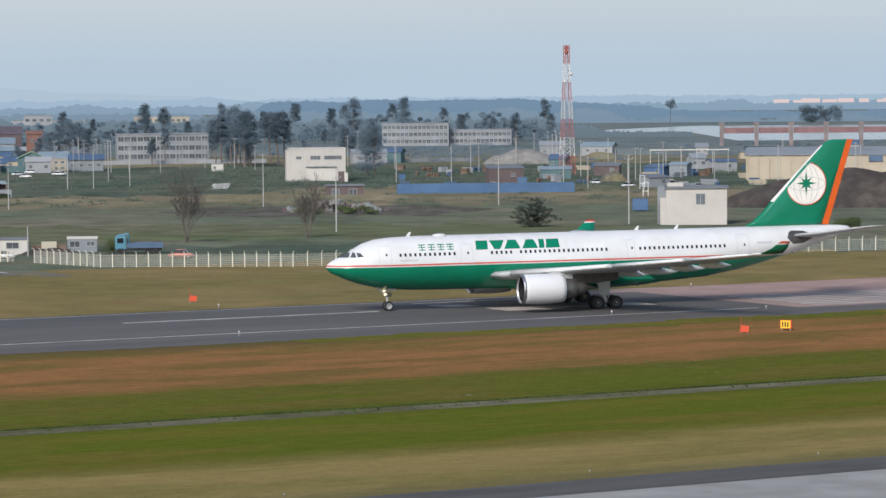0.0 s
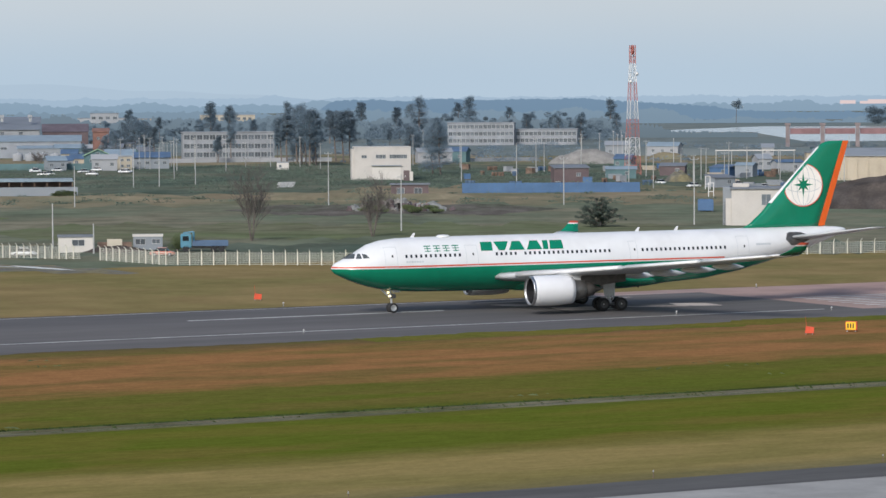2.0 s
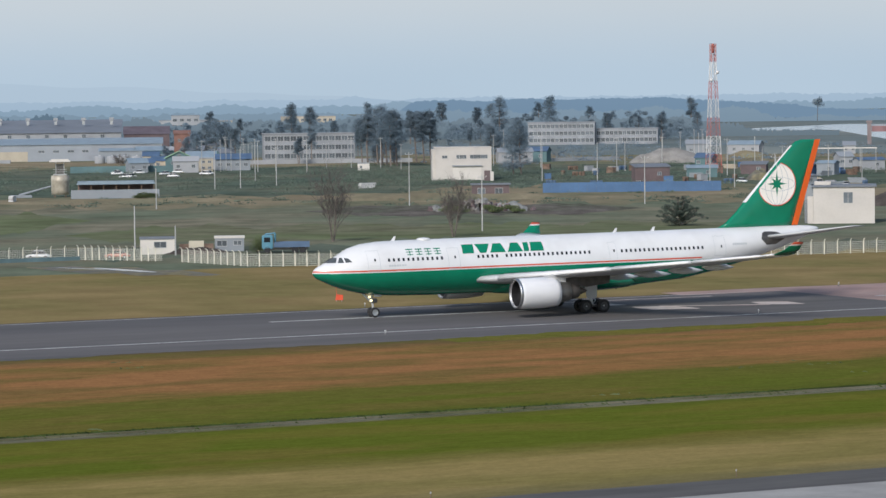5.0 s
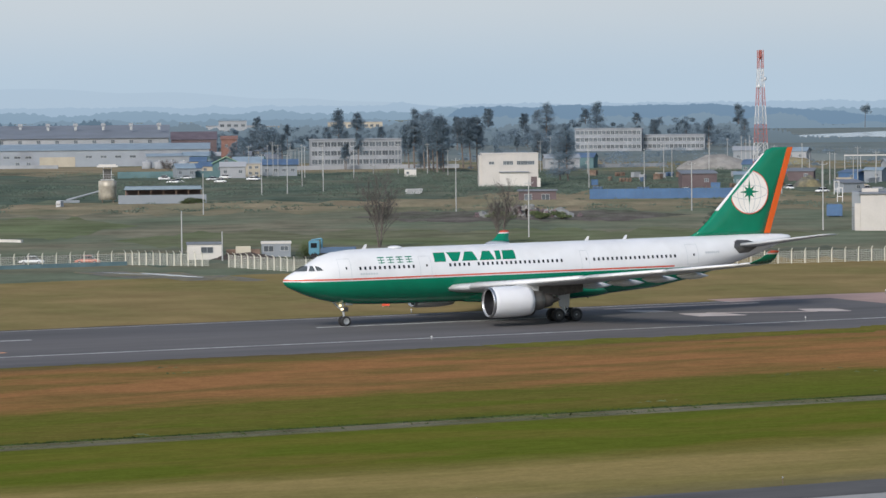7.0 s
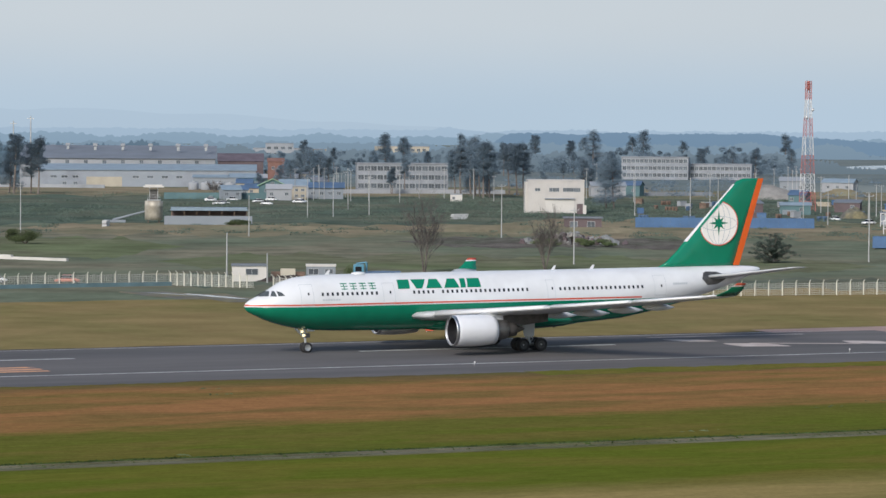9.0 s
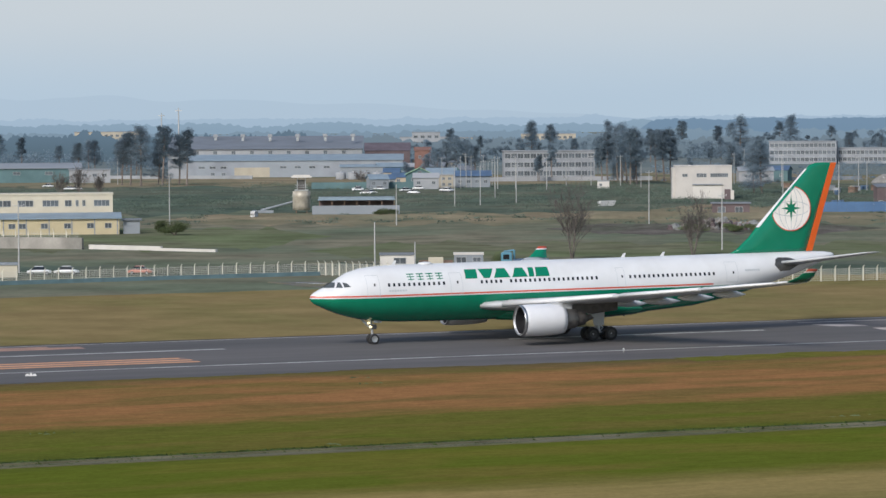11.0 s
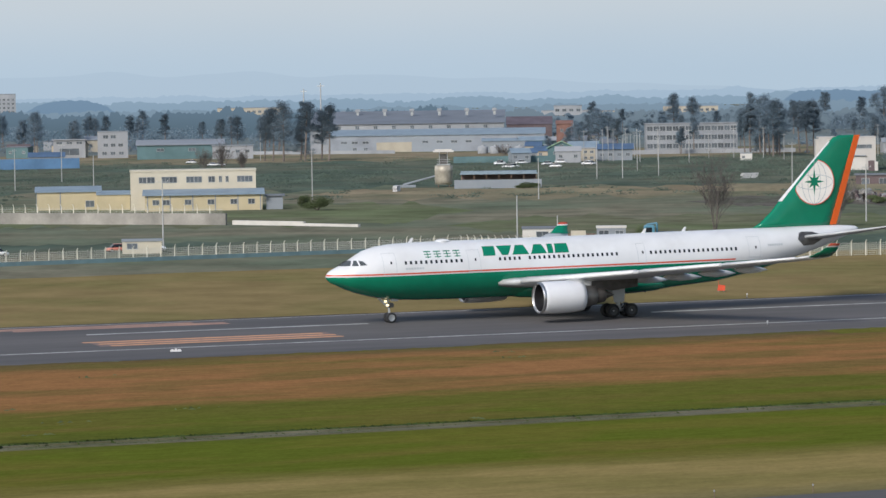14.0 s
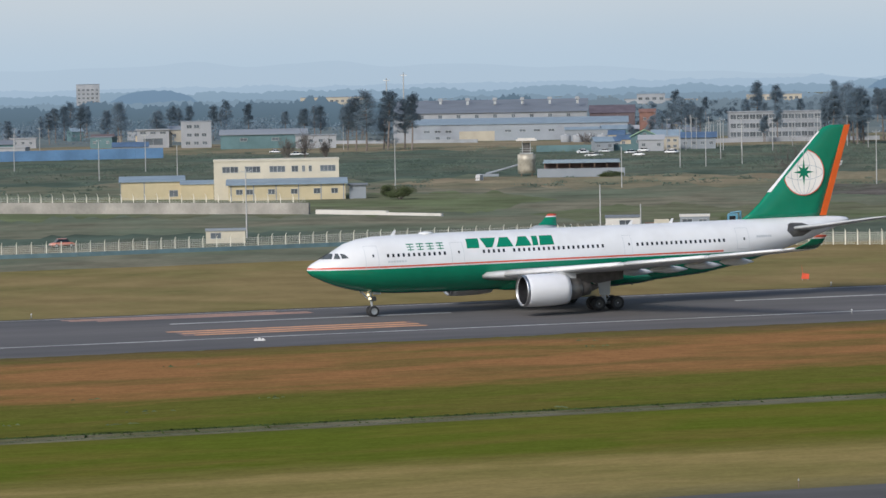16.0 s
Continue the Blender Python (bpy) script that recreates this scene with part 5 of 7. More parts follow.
def building(name, label, x, y, w, d, h, wall, roof, turn=0.0, kind="flat", rise=1.5, over=0.3, wins=(), category="building", group="", door=None):
    """Walls, roof, windows; the front wall faces the terrace, its middle stands at x, y."""
    th = thing(name, at(x, y, turn), label, category, group)
    wl = bmesh.new()
    box(wl, -w / 2, w / 2, 0, d, 0, h)
    if kind == "gable":
        for s in (-1, 1):
            vs = [wl.verts.new((s * w / 2 * 0.999, yy, zz)) for yy, zz in ((0.01, h), (d - 0.01, h), (d / 2, h + rise))]
            wl.faces.new(vs)
    elif kind == "gable_front":
        for yy in (0.005, d - 0.005):
            wl.faces.new([wl.verts.new(p) for p in ((-w / 2, yy, h), (w / 2, yy, h), (0, yy, h + rise))])
    part("wall", wl, wall, th)
    rf = bmesh.new()
    o = over
    if kind == "flat":
        box(rf, -w / 2 - o, w / 2 + o, -o, d + o, h + 0.003, h + 0.3)
    elif kind == "gable":
        rows = [[(-w / 2 - o, yy, zz) for yy, zz in ((-o, h), (d / 2, h + rise), (d + o, h), (d + o, h - 0.15), (d / 2, h + rise - 0.15), (-o, h - 0.15))]]
        rows.append([(w / 2 + o, p[1], p[2]) for p in rows[0]])
        rf.free()
        rf = loft([[Vector(p) for p in r] for r in rows])
    elif kind == "gable_front":
        rows = [[(xx, -o, zz) for xx, zz in ((-w / 2 - o, h), (0, h + rise), (w / 2 + o, h), (w / 2 + o, h - 0.15), (0, h + rise - 0.15), (-w / 2 - o, h - 0.15))]]
        rows.append([(p[0], d + o, p[2]) for p in rows[0]])
        rf.free()
        rf = loft([[Vector(p) for p in r] for r in rows])
    else:
        rows = [[(-w / 2 - o, yy, zz) for yy, zz in ((-o, h + 0.02), (d + o, h + rise), (d + o, h + rise - 0.2), (-o, h - 0.18))]]
        rows.append([(w / 2 + o, p[1], p[2]) for p in rows[0]])
        rf.free()
        rf = loft([[Vector(p) for p in r] for r in rows])
    part("roof", rf, roof, th)
    for wx, wz, ww, wh in wins:
        window(th, wx, wz, ww, wh)
    if door:
        dx, dw, dh, dm = door
        part("door", boxes((dx - dw / 2, dx + dw / 2, -0.06, 0.02, 0.02, dh)), dm, th, "large roller door")
    return th


def rowof(x0, x1, n, z, w, h):
    return [(x0 + (x1 - x0) * i / max(1, n - 1), z, w, h) for i in range(n)]


hall = building("utility_hall", "off-white two-storey utility hall with small dark windows", -33.3, 838.5, 15.0, 11, 8.5, PUMPWALL, PUMPWALL, 3, over=0.08,
                wins=[(-4.9, 6.2, 1.3, 0.7)] + rowof(-1.4, 0.4, 3, 6.2, 0.75, 0.95) + rowof(2.3, 6.0, 5, 6.2, 0.85, 0.95), door=(1.0, 7.6, 3.6, WALLWHITE))
part("eave_strip", boxes((-3.0, 5.0, -0.5, 0, 3.7, 3.95)), WALLGREY, hall)
part("side_wing", boxes((-8.2, -7.52, 0.5, 9, 0, 8.2)), PUMPWALL, hall)
red_shed = thing("sheet_stack", at(-26.6, 830), "red and white sheet stack beside the hall", "shed")
part("red_panel", boxes((-0.9, 0.7, 0, 1.2, 0, 2.7), bevel=0.05), WALLRED, red_shed)
part("white_panel", boxes((0.75, 1.6, 0.1, 1.1, 0, 2.4), bevel=0.05), WALLWHITE, red_shed)

gatehouse = building("pump_house", "cream concrete pump house with a flat grey roof", 43.3, 541, 10.4, 9, 6.2, PUMPWALL, ROOFDARK, 0, over=0.3, wins=[(0.7, 4.4, 1.5, 1.8)])
part("side_block", boxes((-6.7, -5.22, 2.5, 8, 0, 6.5), bevel=0.03), WALLGREY, gatehouse, "grey side block")
part("stair_block", boxes((-6.2, -5.22, 0.3, 2.4, 0, 4.6), bevel=0.03), PUMPWALL, gatehouse)
part("roof_box", boxes((-5.0, -2.2, 2, 5, 6.5, 7.1), bevel=0.05), PUMPWALL, gatehouse)
for i in range(9):
    part("stair_tread", boxes((-6.6, -6.25, 0.2, 1.6, 0.45 * i + 0.3, 0.45 * i + 0.36)), DARKMETAL, gatehouse)

office = building("depot_office", "cream two-storey depot office with ribbon windows", -150.4, 600, 24.4, 9, 7.5, WALLPALE, WALLPALE, 0, over=0.12,
                  wins=[(-9.8, 5.9, 1.4, 1.1), (-8.2, 5.9, 1.4, 1.1), (-5.4, 5.9, 1.4, 1.1), (-3.9, 5.9, 1.4, 1.1), (-0.6, 5.9, 1.4, 1.1), (0.95, 5.9, 1.4, 1.1), (3.6, 5.9, 1.2, 1.1), (5.3, 5.9, 0.5, 1.1), (6.6, 5.9, 0.5, 1.1), (9.3, 5.9, 1.4, 1.1), (10.8, 5.9, 1.4, 1.1)])
annex = building("depot_annex", "cream low annex with a blue-grey pent roof", -147.0, 594.5, 22.6, 5, 3.2, WALLCREAM, ROOFBLUE, 0, "pent", 0.9, 0.5,
                 wins=[(-9.2, 1.7, 1.2, 0.9), (-7.2, 1.7, 1.2, 0.9), (-3.0, 1.7, 1.2, 0.9), (1.4, 1.7, 1.2, 0.9), (5.8, 1.7, 1.2, 0.9), (9.2, 1.7, 1.2, 0.9)])
for i in range(6):
    part("pillar", boxes((-10.9 + 4.35 * i, -10.7 + 4.35 * i, -0.05, 0.0, 0.0, 3.1)), WALLGREY, annex)
garage = building("depot_garage", "long cream garage with a blue-grey roof", -176.5, 603, 12.6, 8, 3.7, WALLCREAM, ROOFBLUE, 0, "pent", 0.8, 0.3, wins=[(4.2, 1.2, 1.6, 1.2)])
building("depot_garage", "small cream garage with a blue-grey roof", -166.6, 600.5, 6.4, 7, 3.2, WALLCREAM, ROOFBLUE, 0, "pent", 0.5, 0.2)
part("pillar", boxes((-1.7, -1.5, -0.05, 0, 0, 3.6)), WALLGREY, garage)
part("downpipe", boxes((-6.3, -6.2, -0.08, 0, 0, 3.6)), WALLGREY, garage)
porch = building("porch", "small flat-roofed porch with dark posts", -134.0, 599, 3.2, 3, 2.6, WALLGREY, ROOFDARK, 0, over=0.4)

building("portable_cabin", "white portable site cabin behind the fence", -62.7, 456.5, 5.0, 2.6, 2.2, WALLWHITE, ROOFDARK, 0, over=0.12, wins=[(0.4, 1.4, 1.7, 0.8)], category="cabin", group="site cabins")
building("portable_cabin", "grey-pink site cabin with dark openings", -53.0, 463.5, 4.3, 2.4, 1.95, WALLGREY, WALLWHITE, 0, over=0.1, wins=[(1.2, 1.25, 1.1, 0.6), (-1.1, 1.2, 1.4, 0.8)], category="cabin", group="site cabins")
building("portable_cabin", "cream portable cabin with one window", -116.8, 435.5, 5.6, 2.6, 1.75, WALLPALE, WALLGREY, 0, over=0.12, wins=[(-1.4, 1.1, 1.4, 0.75)], category="cabin", group="site cabins")
building("portable_cabin", "white storage container in the scrubby meadow", -68.3, 957.6, 3.6, 2.4, 2.1, WALLWHITE, WALLGREY, 0, over=0.05, wins=[(-0.8, 1.1, 0.7, 0.7)], category="cabin")
yard = thing("timber_stack", at(-57.6, 462), "brown timber and rubble stacked by the cabins", "stack")
for i in range(5):
    part("beam", boxes((-2.6 + 0.1 * i, 2.4, 0.3 * i, 0.3 * i + 0.25, 0, 0.25 * (5 - i)), bevel=0.03), RUST, yard)
part("board", boxes((-1.2, 1.0, -0.3, -0.2, 0.4, 1.7), bevel=0.02), WALLPALE, yard)

# silo with its lookout roof, lean-to and open shed
silo = thing("silo", at(-122.4, 728), "weathered steel silo with a small roofed lookout", "silo")
part("drum", turned([(0.6, 1.9), (0.6, 2.05), (1.6, 2.08), (1.65, 2.1), (2.6, 2.08), (2.65, 2.1), (3.6, 2.08), (3.65, 2.1), (5.0, 2.06), (5.1, 0.3)], "z", 28), SILOSTEEL, silo, "ribbed steel drum", True)
for a in (45, 135, 225, 315):
    x, y = 1.75 * math.cos(radians(a)), 1.75 * math.sin(radians(a))
    part("leg", boxes((x - 0.12, x + 0.12, y - 0.12, y + 0.12, 0, 0.7)), RUST, silo)
    part("post", boxes((0.75 * x - 0.08, 0.75 * x + 0.08, 0.75 * y - 0.08, 0.75 * y + 0.08, 4.9, 8.3)), GALV, silo)
part("parapet", boxes((-1.6, 1.6, -1.6, 1.6, 5.1, 5.4), bevel=0.04), GALV, silo)
for z in (5.9, 6.4):
    part("railing", boxes((-1.5, 1.5, -1.5, -1.44, z, z + 0.08), (-1.5, -1.44, -1.4, 1.5, z, z + 0.08), (1.44, 1.5, -1.4, 1.5, z, z + 0.08)), GALV, silo)
# solid dark block in place of the open lookout's shaded inside
part("cabin", boxes((-1.0, 1.0, -0.9, 0.9, 5.4, 7.7), bevel=0.04), DARKMETAL, silo, "dark block standing in for the shaded lookout inside")
part("roof", boxes((-2.4, 2.4, -2.2, 2.2, 8.2, 8.5), (-2.0, 2.0, -1.9, 1.9, 8.5, 8.8)), WALLWHITE, silo)
part("chute", tube(bmesh.new(), (-2.0, 0, 2.6), (-9.5, 0.5, 0.6), 0.2, 0.25), WALLGREY, silo)
part("trough", boxes((-11.5, -6.5, -0.6, 0.8, 0, 0.6), bevel=0.05), WALLGREY, silo)
barn = thing("open_shed", at(-107.6, 716), "long open shed with a blue-grey sheet roof", "shed")
part("roof", boxes((-8.9, 8.9, -0.3, 5.2, 3.2, 3.4), (-8.7, 8.7, -0.2, 5.0, 3.4, 3.9)), ROOFBLUE, barn)
part("low_wall", boxes((-10.2, 9.8, -0.6, -0.3, 0, 2.0)), WALLGREY, barn, "pale block wall")
# dark wall colour stands in for the shade under the roof
part("back_wall", boxes((-8.5, 8.5, 4.7, 4.9, 0, 3.2)), WALLRED, barn)
for i in range(7):
    part("post", boxes((-8.6 + 2.85 * i, -8.4 + 2.85 * i, 0, 0.2, 0, 3.2)), RUST, barn)

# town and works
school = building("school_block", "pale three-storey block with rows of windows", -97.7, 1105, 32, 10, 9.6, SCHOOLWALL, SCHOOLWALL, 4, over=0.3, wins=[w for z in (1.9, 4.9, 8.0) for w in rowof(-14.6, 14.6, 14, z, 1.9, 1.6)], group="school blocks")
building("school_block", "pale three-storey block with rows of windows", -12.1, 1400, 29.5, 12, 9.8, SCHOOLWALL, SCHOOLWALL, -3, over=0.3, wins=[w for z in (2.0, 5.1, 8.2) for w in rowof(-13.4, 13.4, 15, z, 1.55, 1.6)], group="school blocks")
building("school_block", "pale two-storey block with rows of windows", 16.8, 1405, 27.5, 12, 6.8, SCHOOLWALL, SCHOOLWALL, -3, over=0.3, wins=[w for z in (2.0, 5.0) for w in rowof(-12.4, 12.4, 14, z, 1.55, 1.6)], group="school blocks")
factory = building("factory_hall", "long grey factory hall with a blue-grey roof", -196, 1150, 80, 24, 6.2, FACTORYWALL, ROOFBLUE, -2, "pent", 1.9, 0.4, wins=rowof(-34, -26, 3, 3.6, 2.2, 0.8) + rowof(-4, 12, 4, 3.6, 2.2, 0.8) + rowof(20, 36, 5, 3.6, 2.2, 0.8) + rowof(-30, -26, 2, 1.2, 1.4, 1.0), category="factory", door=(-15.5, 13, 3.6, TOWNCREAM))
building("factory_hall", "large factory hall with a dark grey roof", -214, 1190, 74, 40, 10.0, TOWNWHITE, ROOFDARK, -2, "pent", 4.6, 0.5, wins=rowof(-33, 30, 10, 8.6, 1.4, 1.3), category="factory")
for i in range(6):
    v = thing("roof_vent", at(-238 + 11 * i, 1215 - 1.2 * i, 0, 14.0), "white roof ventilator on the factory", "vent", "roof vents")
    part("hood", boxes((-0.9, 0.9, -0.9, 0.9, 0.3, 1.5), bevel=0.15), TOWNWHITE, v)
    part("neck", boxes((-0.5, 0.5, -0.5, 0.5, -1.2, 0.3)), GALV, v)
building("works_shed", "low grey works shed in front of the factory", -166, 1120, 16, 8, 4.2, WALLGREY, ROOFBLUE, 0, "pent", 0.8, category="shed")
building("house", "maroon-roofed hall behind the factory", -175, 1248, 18, 16, 8.6, WALLRED, MAROON, 0, "gable", 3, category="building")
building("works_tower", "red-brown steel works tower", -150.2, 1165, 6.0, 6, 9.5, BRICKRED, BRICKRED, 0, "pent", 1.2, category="tower", wins=[(-1, 7, 1, 1), (1.4, 7, 1, 1), (0, 4, 1, 1)])
building("house", "house with a pale green gabled front", -127.9, 984, 8.6, 8, 3.9, WALLTEAL, ROOFGREEN, 0, "gable_front", 2.2, 0.5, wins=[(-2, 2.4, 1, 0.8), (2, 2.4, 1, 0.8), (0, 4.6, 1.0, 0.7)], category="house")
building("house", "small yellow two-storey house", -118.2, 966, 6.2, 6, 4.0, TOWNCREAM, TOWNWHITE, 0, over=0.2, wins=rowof(-2, 2, 3, 3.0, 1.0, 0.7) + rowof(-2, 2, 3, 1.2, 1.0, 0.7), category="house")
building("house", "house with a deep blue roof", -110.4, 978, 10.8, 7, 3.6, WALLGREY, ROOFDEEP, 0, "gable", 1.6, 0.5, wins=rowof(-4, 4, 4, 1.8, 1.1, 0.9), category="house")
building("house", "house with a grey-blue roof", -122, 992, 9, 7, 4.0, TOWNWHITE, ROOFBLUE, 0, "gable", 1.8, 0.5, category="house")
building("house", "white three-storey house with dark windows", -304, 1096, 10.8, 9, 9.3, TOWNWHITE, WALLGREY, 0, over=0.15, wins=rowof(-2.5, 0.2, 2, 7.6, 1.8, 1.2) + rowof(-2.5, 2.8, 3, 4.6, 1.6, 1.1) + rowof(-3, 3, 3, 1.7, 1.6, 1.1), category="house")
building("house", "white two-storey house with a dark ground floor", -323, 1106, 11.5, 9, 6.4, TOWNWHITE, TOWNWHITE, 0, over=0.5, wins=rowof(-3.6, 3.6, 3, 5.4, 2.0, 0.8) + [(0, 2.2, 7.0, 2.4)], category="house")
building("house", "small white house with a reddish door", -355, 1148, 8.4, 7, 3.4, TOWNWHITE, WALLRED, 0, "gable", 1.1, 0.3, wins=[(0, 1.3, 3.6, 1.6)], category="house")
building("works_shed", "teal works hall with a grey roof", -272, 1068, 30, 14, 5.0, WALLTEAL, WALLGREY, 0, "pent", 1.6, 0.5, wins=[(-7, 5.4 - 2.2, 2.4, 1.0), (4, 3.2, 2.4, 1.0)], category="shed")
building("works_shed", "pale grey low building beside the teal hall", -252, 1062, 14, 8, 4.4, TOWNWHITE, WALLGREY, 0, over=0.3, wins=rowof(-5, 5, 4, 2.6, 1.4, 1.0), category="shed")
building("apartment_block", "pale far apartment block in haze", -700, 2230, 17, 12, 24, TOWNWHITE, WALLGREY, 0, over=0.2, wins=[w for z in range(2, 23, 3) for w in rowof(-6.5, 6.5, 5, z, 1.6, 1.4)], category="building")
building("warehouse", "tan ribbed warehouse with a pale roof", 101, 814, 46, 24, 6.4, WALLTAN, WALLGREY, 0, "pent", 1.6, 0.4, category="warehouse")
ware = bpy.data.objects["warehouse"]
for i in range(17):
    part("rib", boxes((-22.8 + 2.8 * i, -22.5 + 2.8 * i, -0.25, 0.0, 0, 6.35)), WALLTAN, ware)
part("sign_bar", boxes((8.5, 12.0, -0.35, -0.25, 4.5, 6.1)), ROOFDEEP, ware, "blue sign bar")
# many small roofs between the meadow and the school
rnd = random.Random(19)
for i in range(46):
    a = rnd.choice((rnd.uniform(-8.5, 2.0), rnd.uniform(6.4, 8.2), rnd.uniform(15.6, 22)))
    d = rnd.uniform(1010, 1330) if a > 10 else rnd.uniform(960, 1330) if a > 3 else rnd.uniform(820, 1300)
    w, h = rnd.uniform(4, 12), rnd.uniform(2.2, 5)
    wall, roof = rnd.choice((TOWNWHITE, WALLGREY, TOWNCREAM, WALLTAN, WALLTEAL)), rnd.choice((ROOFBLUE, ROOFDARK, WALLGREY, ROOFDEEP, TOWNWHITE))
    tone = {TOWNWHITE: "white", WALLGREY: "grey", TOWNCREAM: "cream", WALLTAN: "tan", WALLTEAL: "teal"}[wall]
    building("house", f"small {tone} house at the edge of the town", -math.sin(radians(a)) * d, math.cos(radians(a)) * d, w, 6, h, wall, roof, rnd.uniform(-20, 20), rnd.choice(("gable", "flat", "pent", "gable")), 1.4, 0.3, rowof(-w * 0.3, w * 0.3, max(2, int(w / 3)), h * 0.55, 1.0, 0.9), "house", "town houses")
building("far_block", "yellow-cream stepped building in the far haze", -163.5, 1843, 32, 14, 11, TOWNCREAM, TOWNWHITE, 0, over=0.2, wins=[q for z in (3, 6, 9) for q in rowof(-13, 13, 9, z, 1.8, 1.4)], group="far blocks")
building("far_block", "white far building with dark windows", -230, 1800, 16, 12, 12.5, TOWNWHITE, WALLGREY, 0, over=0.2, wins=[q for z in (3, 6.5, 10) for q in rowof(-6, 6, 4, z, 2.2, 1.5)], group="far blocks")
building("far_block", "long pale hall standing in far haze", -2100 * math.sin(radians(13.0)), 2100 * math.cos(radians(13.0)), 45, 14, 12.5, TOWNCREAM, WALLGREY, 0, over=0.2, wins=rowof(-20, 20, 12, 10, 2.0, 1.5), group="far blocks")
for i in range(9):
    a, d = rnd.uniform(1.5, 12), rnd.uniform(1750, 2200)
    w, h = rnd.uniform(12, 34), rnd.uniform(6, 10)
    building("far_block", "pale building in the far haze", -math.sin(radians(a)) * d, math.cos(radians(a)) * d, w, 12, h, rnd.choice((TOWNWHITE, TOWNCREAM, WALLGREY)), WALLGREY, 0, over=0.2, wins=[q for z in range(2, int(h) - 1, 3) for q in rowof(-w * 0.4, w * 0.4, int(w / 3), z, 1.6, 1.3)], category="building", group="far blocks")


# ---- walls, hoardings, fences ----
def wall_run(name, label, pts, h, thick, mat, z=0.0, category="wall", seg=6.0):
    """A wall in panels along a line."""
    th = thing(name, pose(pts[0][0], pts[0][1], z), label, category, kind="structure")
    o = Vector((pts[0][0], pts[0][1], 0))
    for a, b in zip(pts, pts[1:]):
        a, b = Vector((*a, 0)), Vector((*b, 0))
        n = max(1, round((b - a).length / seg))
        for i in range(n):
            p, q = a + (b - a) * i / n, a + (b - a) * (i + 1) / n
            d = (q - p).normalized() * 0.01
            s = Vector((-(q - p).y, (q - p).x, 0)).normalized() * thick / 2
            bm = loft([[p + d - s - o, p + d + s - o, p + d + s - o + Vector((0, 0, h)), p + d - s - o + Vector((0, 0, h))], [q - d - s - o, q - d + s - o, q - d + s - o + Vector((0, 0, h)), q - d - s - o + Vector((0, 0, h))]])
            part("panel", bm, mat, th)
    return th


wall_run("retaining_wall", "long pale concrete retaining wall below the depot", [(-240, 557), (-166, 538.5), (-127, 529.5)], 2.0, 0.6, RETAIN)
wall_run("edge_beam", "low white concrete edge beam", [(-126, 530.5), (-112, 523.5)], 0.75, 0.6, WALLWHITE)
wall_run("edge_beam", "low white concrete edge beam", [(-112, 523.5), (-101.5, 518)], 0.45, 0.6, WALLWHITE)
wall_run("hoarding", "blue sheet hoarding round a building site", [(-10.6, 724), (30.2, 727)], 2.3, 0.12, HOARD, seg=2.0)
wall_run("hoarding", "blue sheet hoarding beside the town", [(-345, 912), (-318, 926), (-274, 949)], 3.2, 0.12, HOARDPALE, seg=3.0)
wall_run("hoarding", "teal sheet fence before the factory tanks", [(-158.6, 962), (-125.6, 967)], 2.0, 0.12, WALLTEAL, seg=2.5)
wall_run("white_bank", "white low bank before the town", [(-118, 1060), (-94, 1068), (-60, 1075)], 1.4, 0.5, TOWNWHITE)
wall_run("white_bank", "white low bank before the factory", [(-262, 1130), (-206, 1120)], 1.2, 0.5, TOWNWHITE)
wall_run("white_bank", "white low bank behind the hall", [(-24, 1050), (10, 1075)], 1.2, 0.5, TOWNWHITE)

POSTME = {}


def fence(name, label, pts, h=2.1, gap=2.0, curb=False):
    """Posts with bent arms, rails and wires along a line."""
    th = thing(name, pose(pts[0][0], pts[0][1], 0), label, "fence", kind="structure")
    o = Vector((pts[0][0], pts[0][1], 0))
    if h not in POSTME:
        bm = bmesh.new()
        box(bm, -0.065, 0.065, -0.055, 0.055, 0, h * 0.84)
        tube(bm, (0, 0, h * 0.83), (0, -0.12, h * 0.93), 0.06, 0.055, 6)
        tube(bm, (0, -0.12, h * 0.925), (0, -0.4, h), 0.055, 0.045, 6)
        me = bpy.data.meshes.new("post")
        bm.to_mesh(me)
        bm.free()
        me.materials.append(POST)
        POSTME[h] = me
    for a, b in zip(pts, pts[1:]):
        a, b = Vector((*a, 0)), Vector((*b, 0))
        n = max(1, round((b - a).length / gap))
        turn = math.degrees(math.atan2(b.y - a.y, b.x - a.x))
        for i in range(n):
            p = a + (b - a) * i / n - o
            linked("post", POSTME[h], th, pose(p.x, p.y, 0, 0, 0, turn))
        bm = bmesh.new()
        for k in range(7):
            tube(bm, a - o + Vector((0, 0, 0.12 + k * h * 0.118)), b - o + Vector((0, 0, 0.12 + k * h * 0.118)), 0.018, n=4)
        for k in range(n * 8):
            p = a + (b - a) * k / (n * 8) - o
            tube(bm, p + Vector((0, 0, 0.05)), p + Vector((0, 0, h * 0.84)), 0.017, n=3)
        tagged(part("wire_mesh", bm, WIRE, th, "grey wire mesh between the posts"), kind="stuff")
        if curb:
            s = (b - a).normalized().cross(Vector((0, 0, 1))) * 0.5
            bm = loft([[a - o + s, a - o + s * 1.2, a - o + s * 1.2 + Vector((0, 0, 0.55)), a - o + s + Vector((0, 0, 0.55))], [b - o + s, b - o + s * 1.2, b - o + s * 1.2 + Vector((0, 0, 0.55)), b - o + s + Vector((0, 0, 0.55))]])
            part("base_panel", bm, TEAL, th, "teal sheet along the fence foot")
    return th


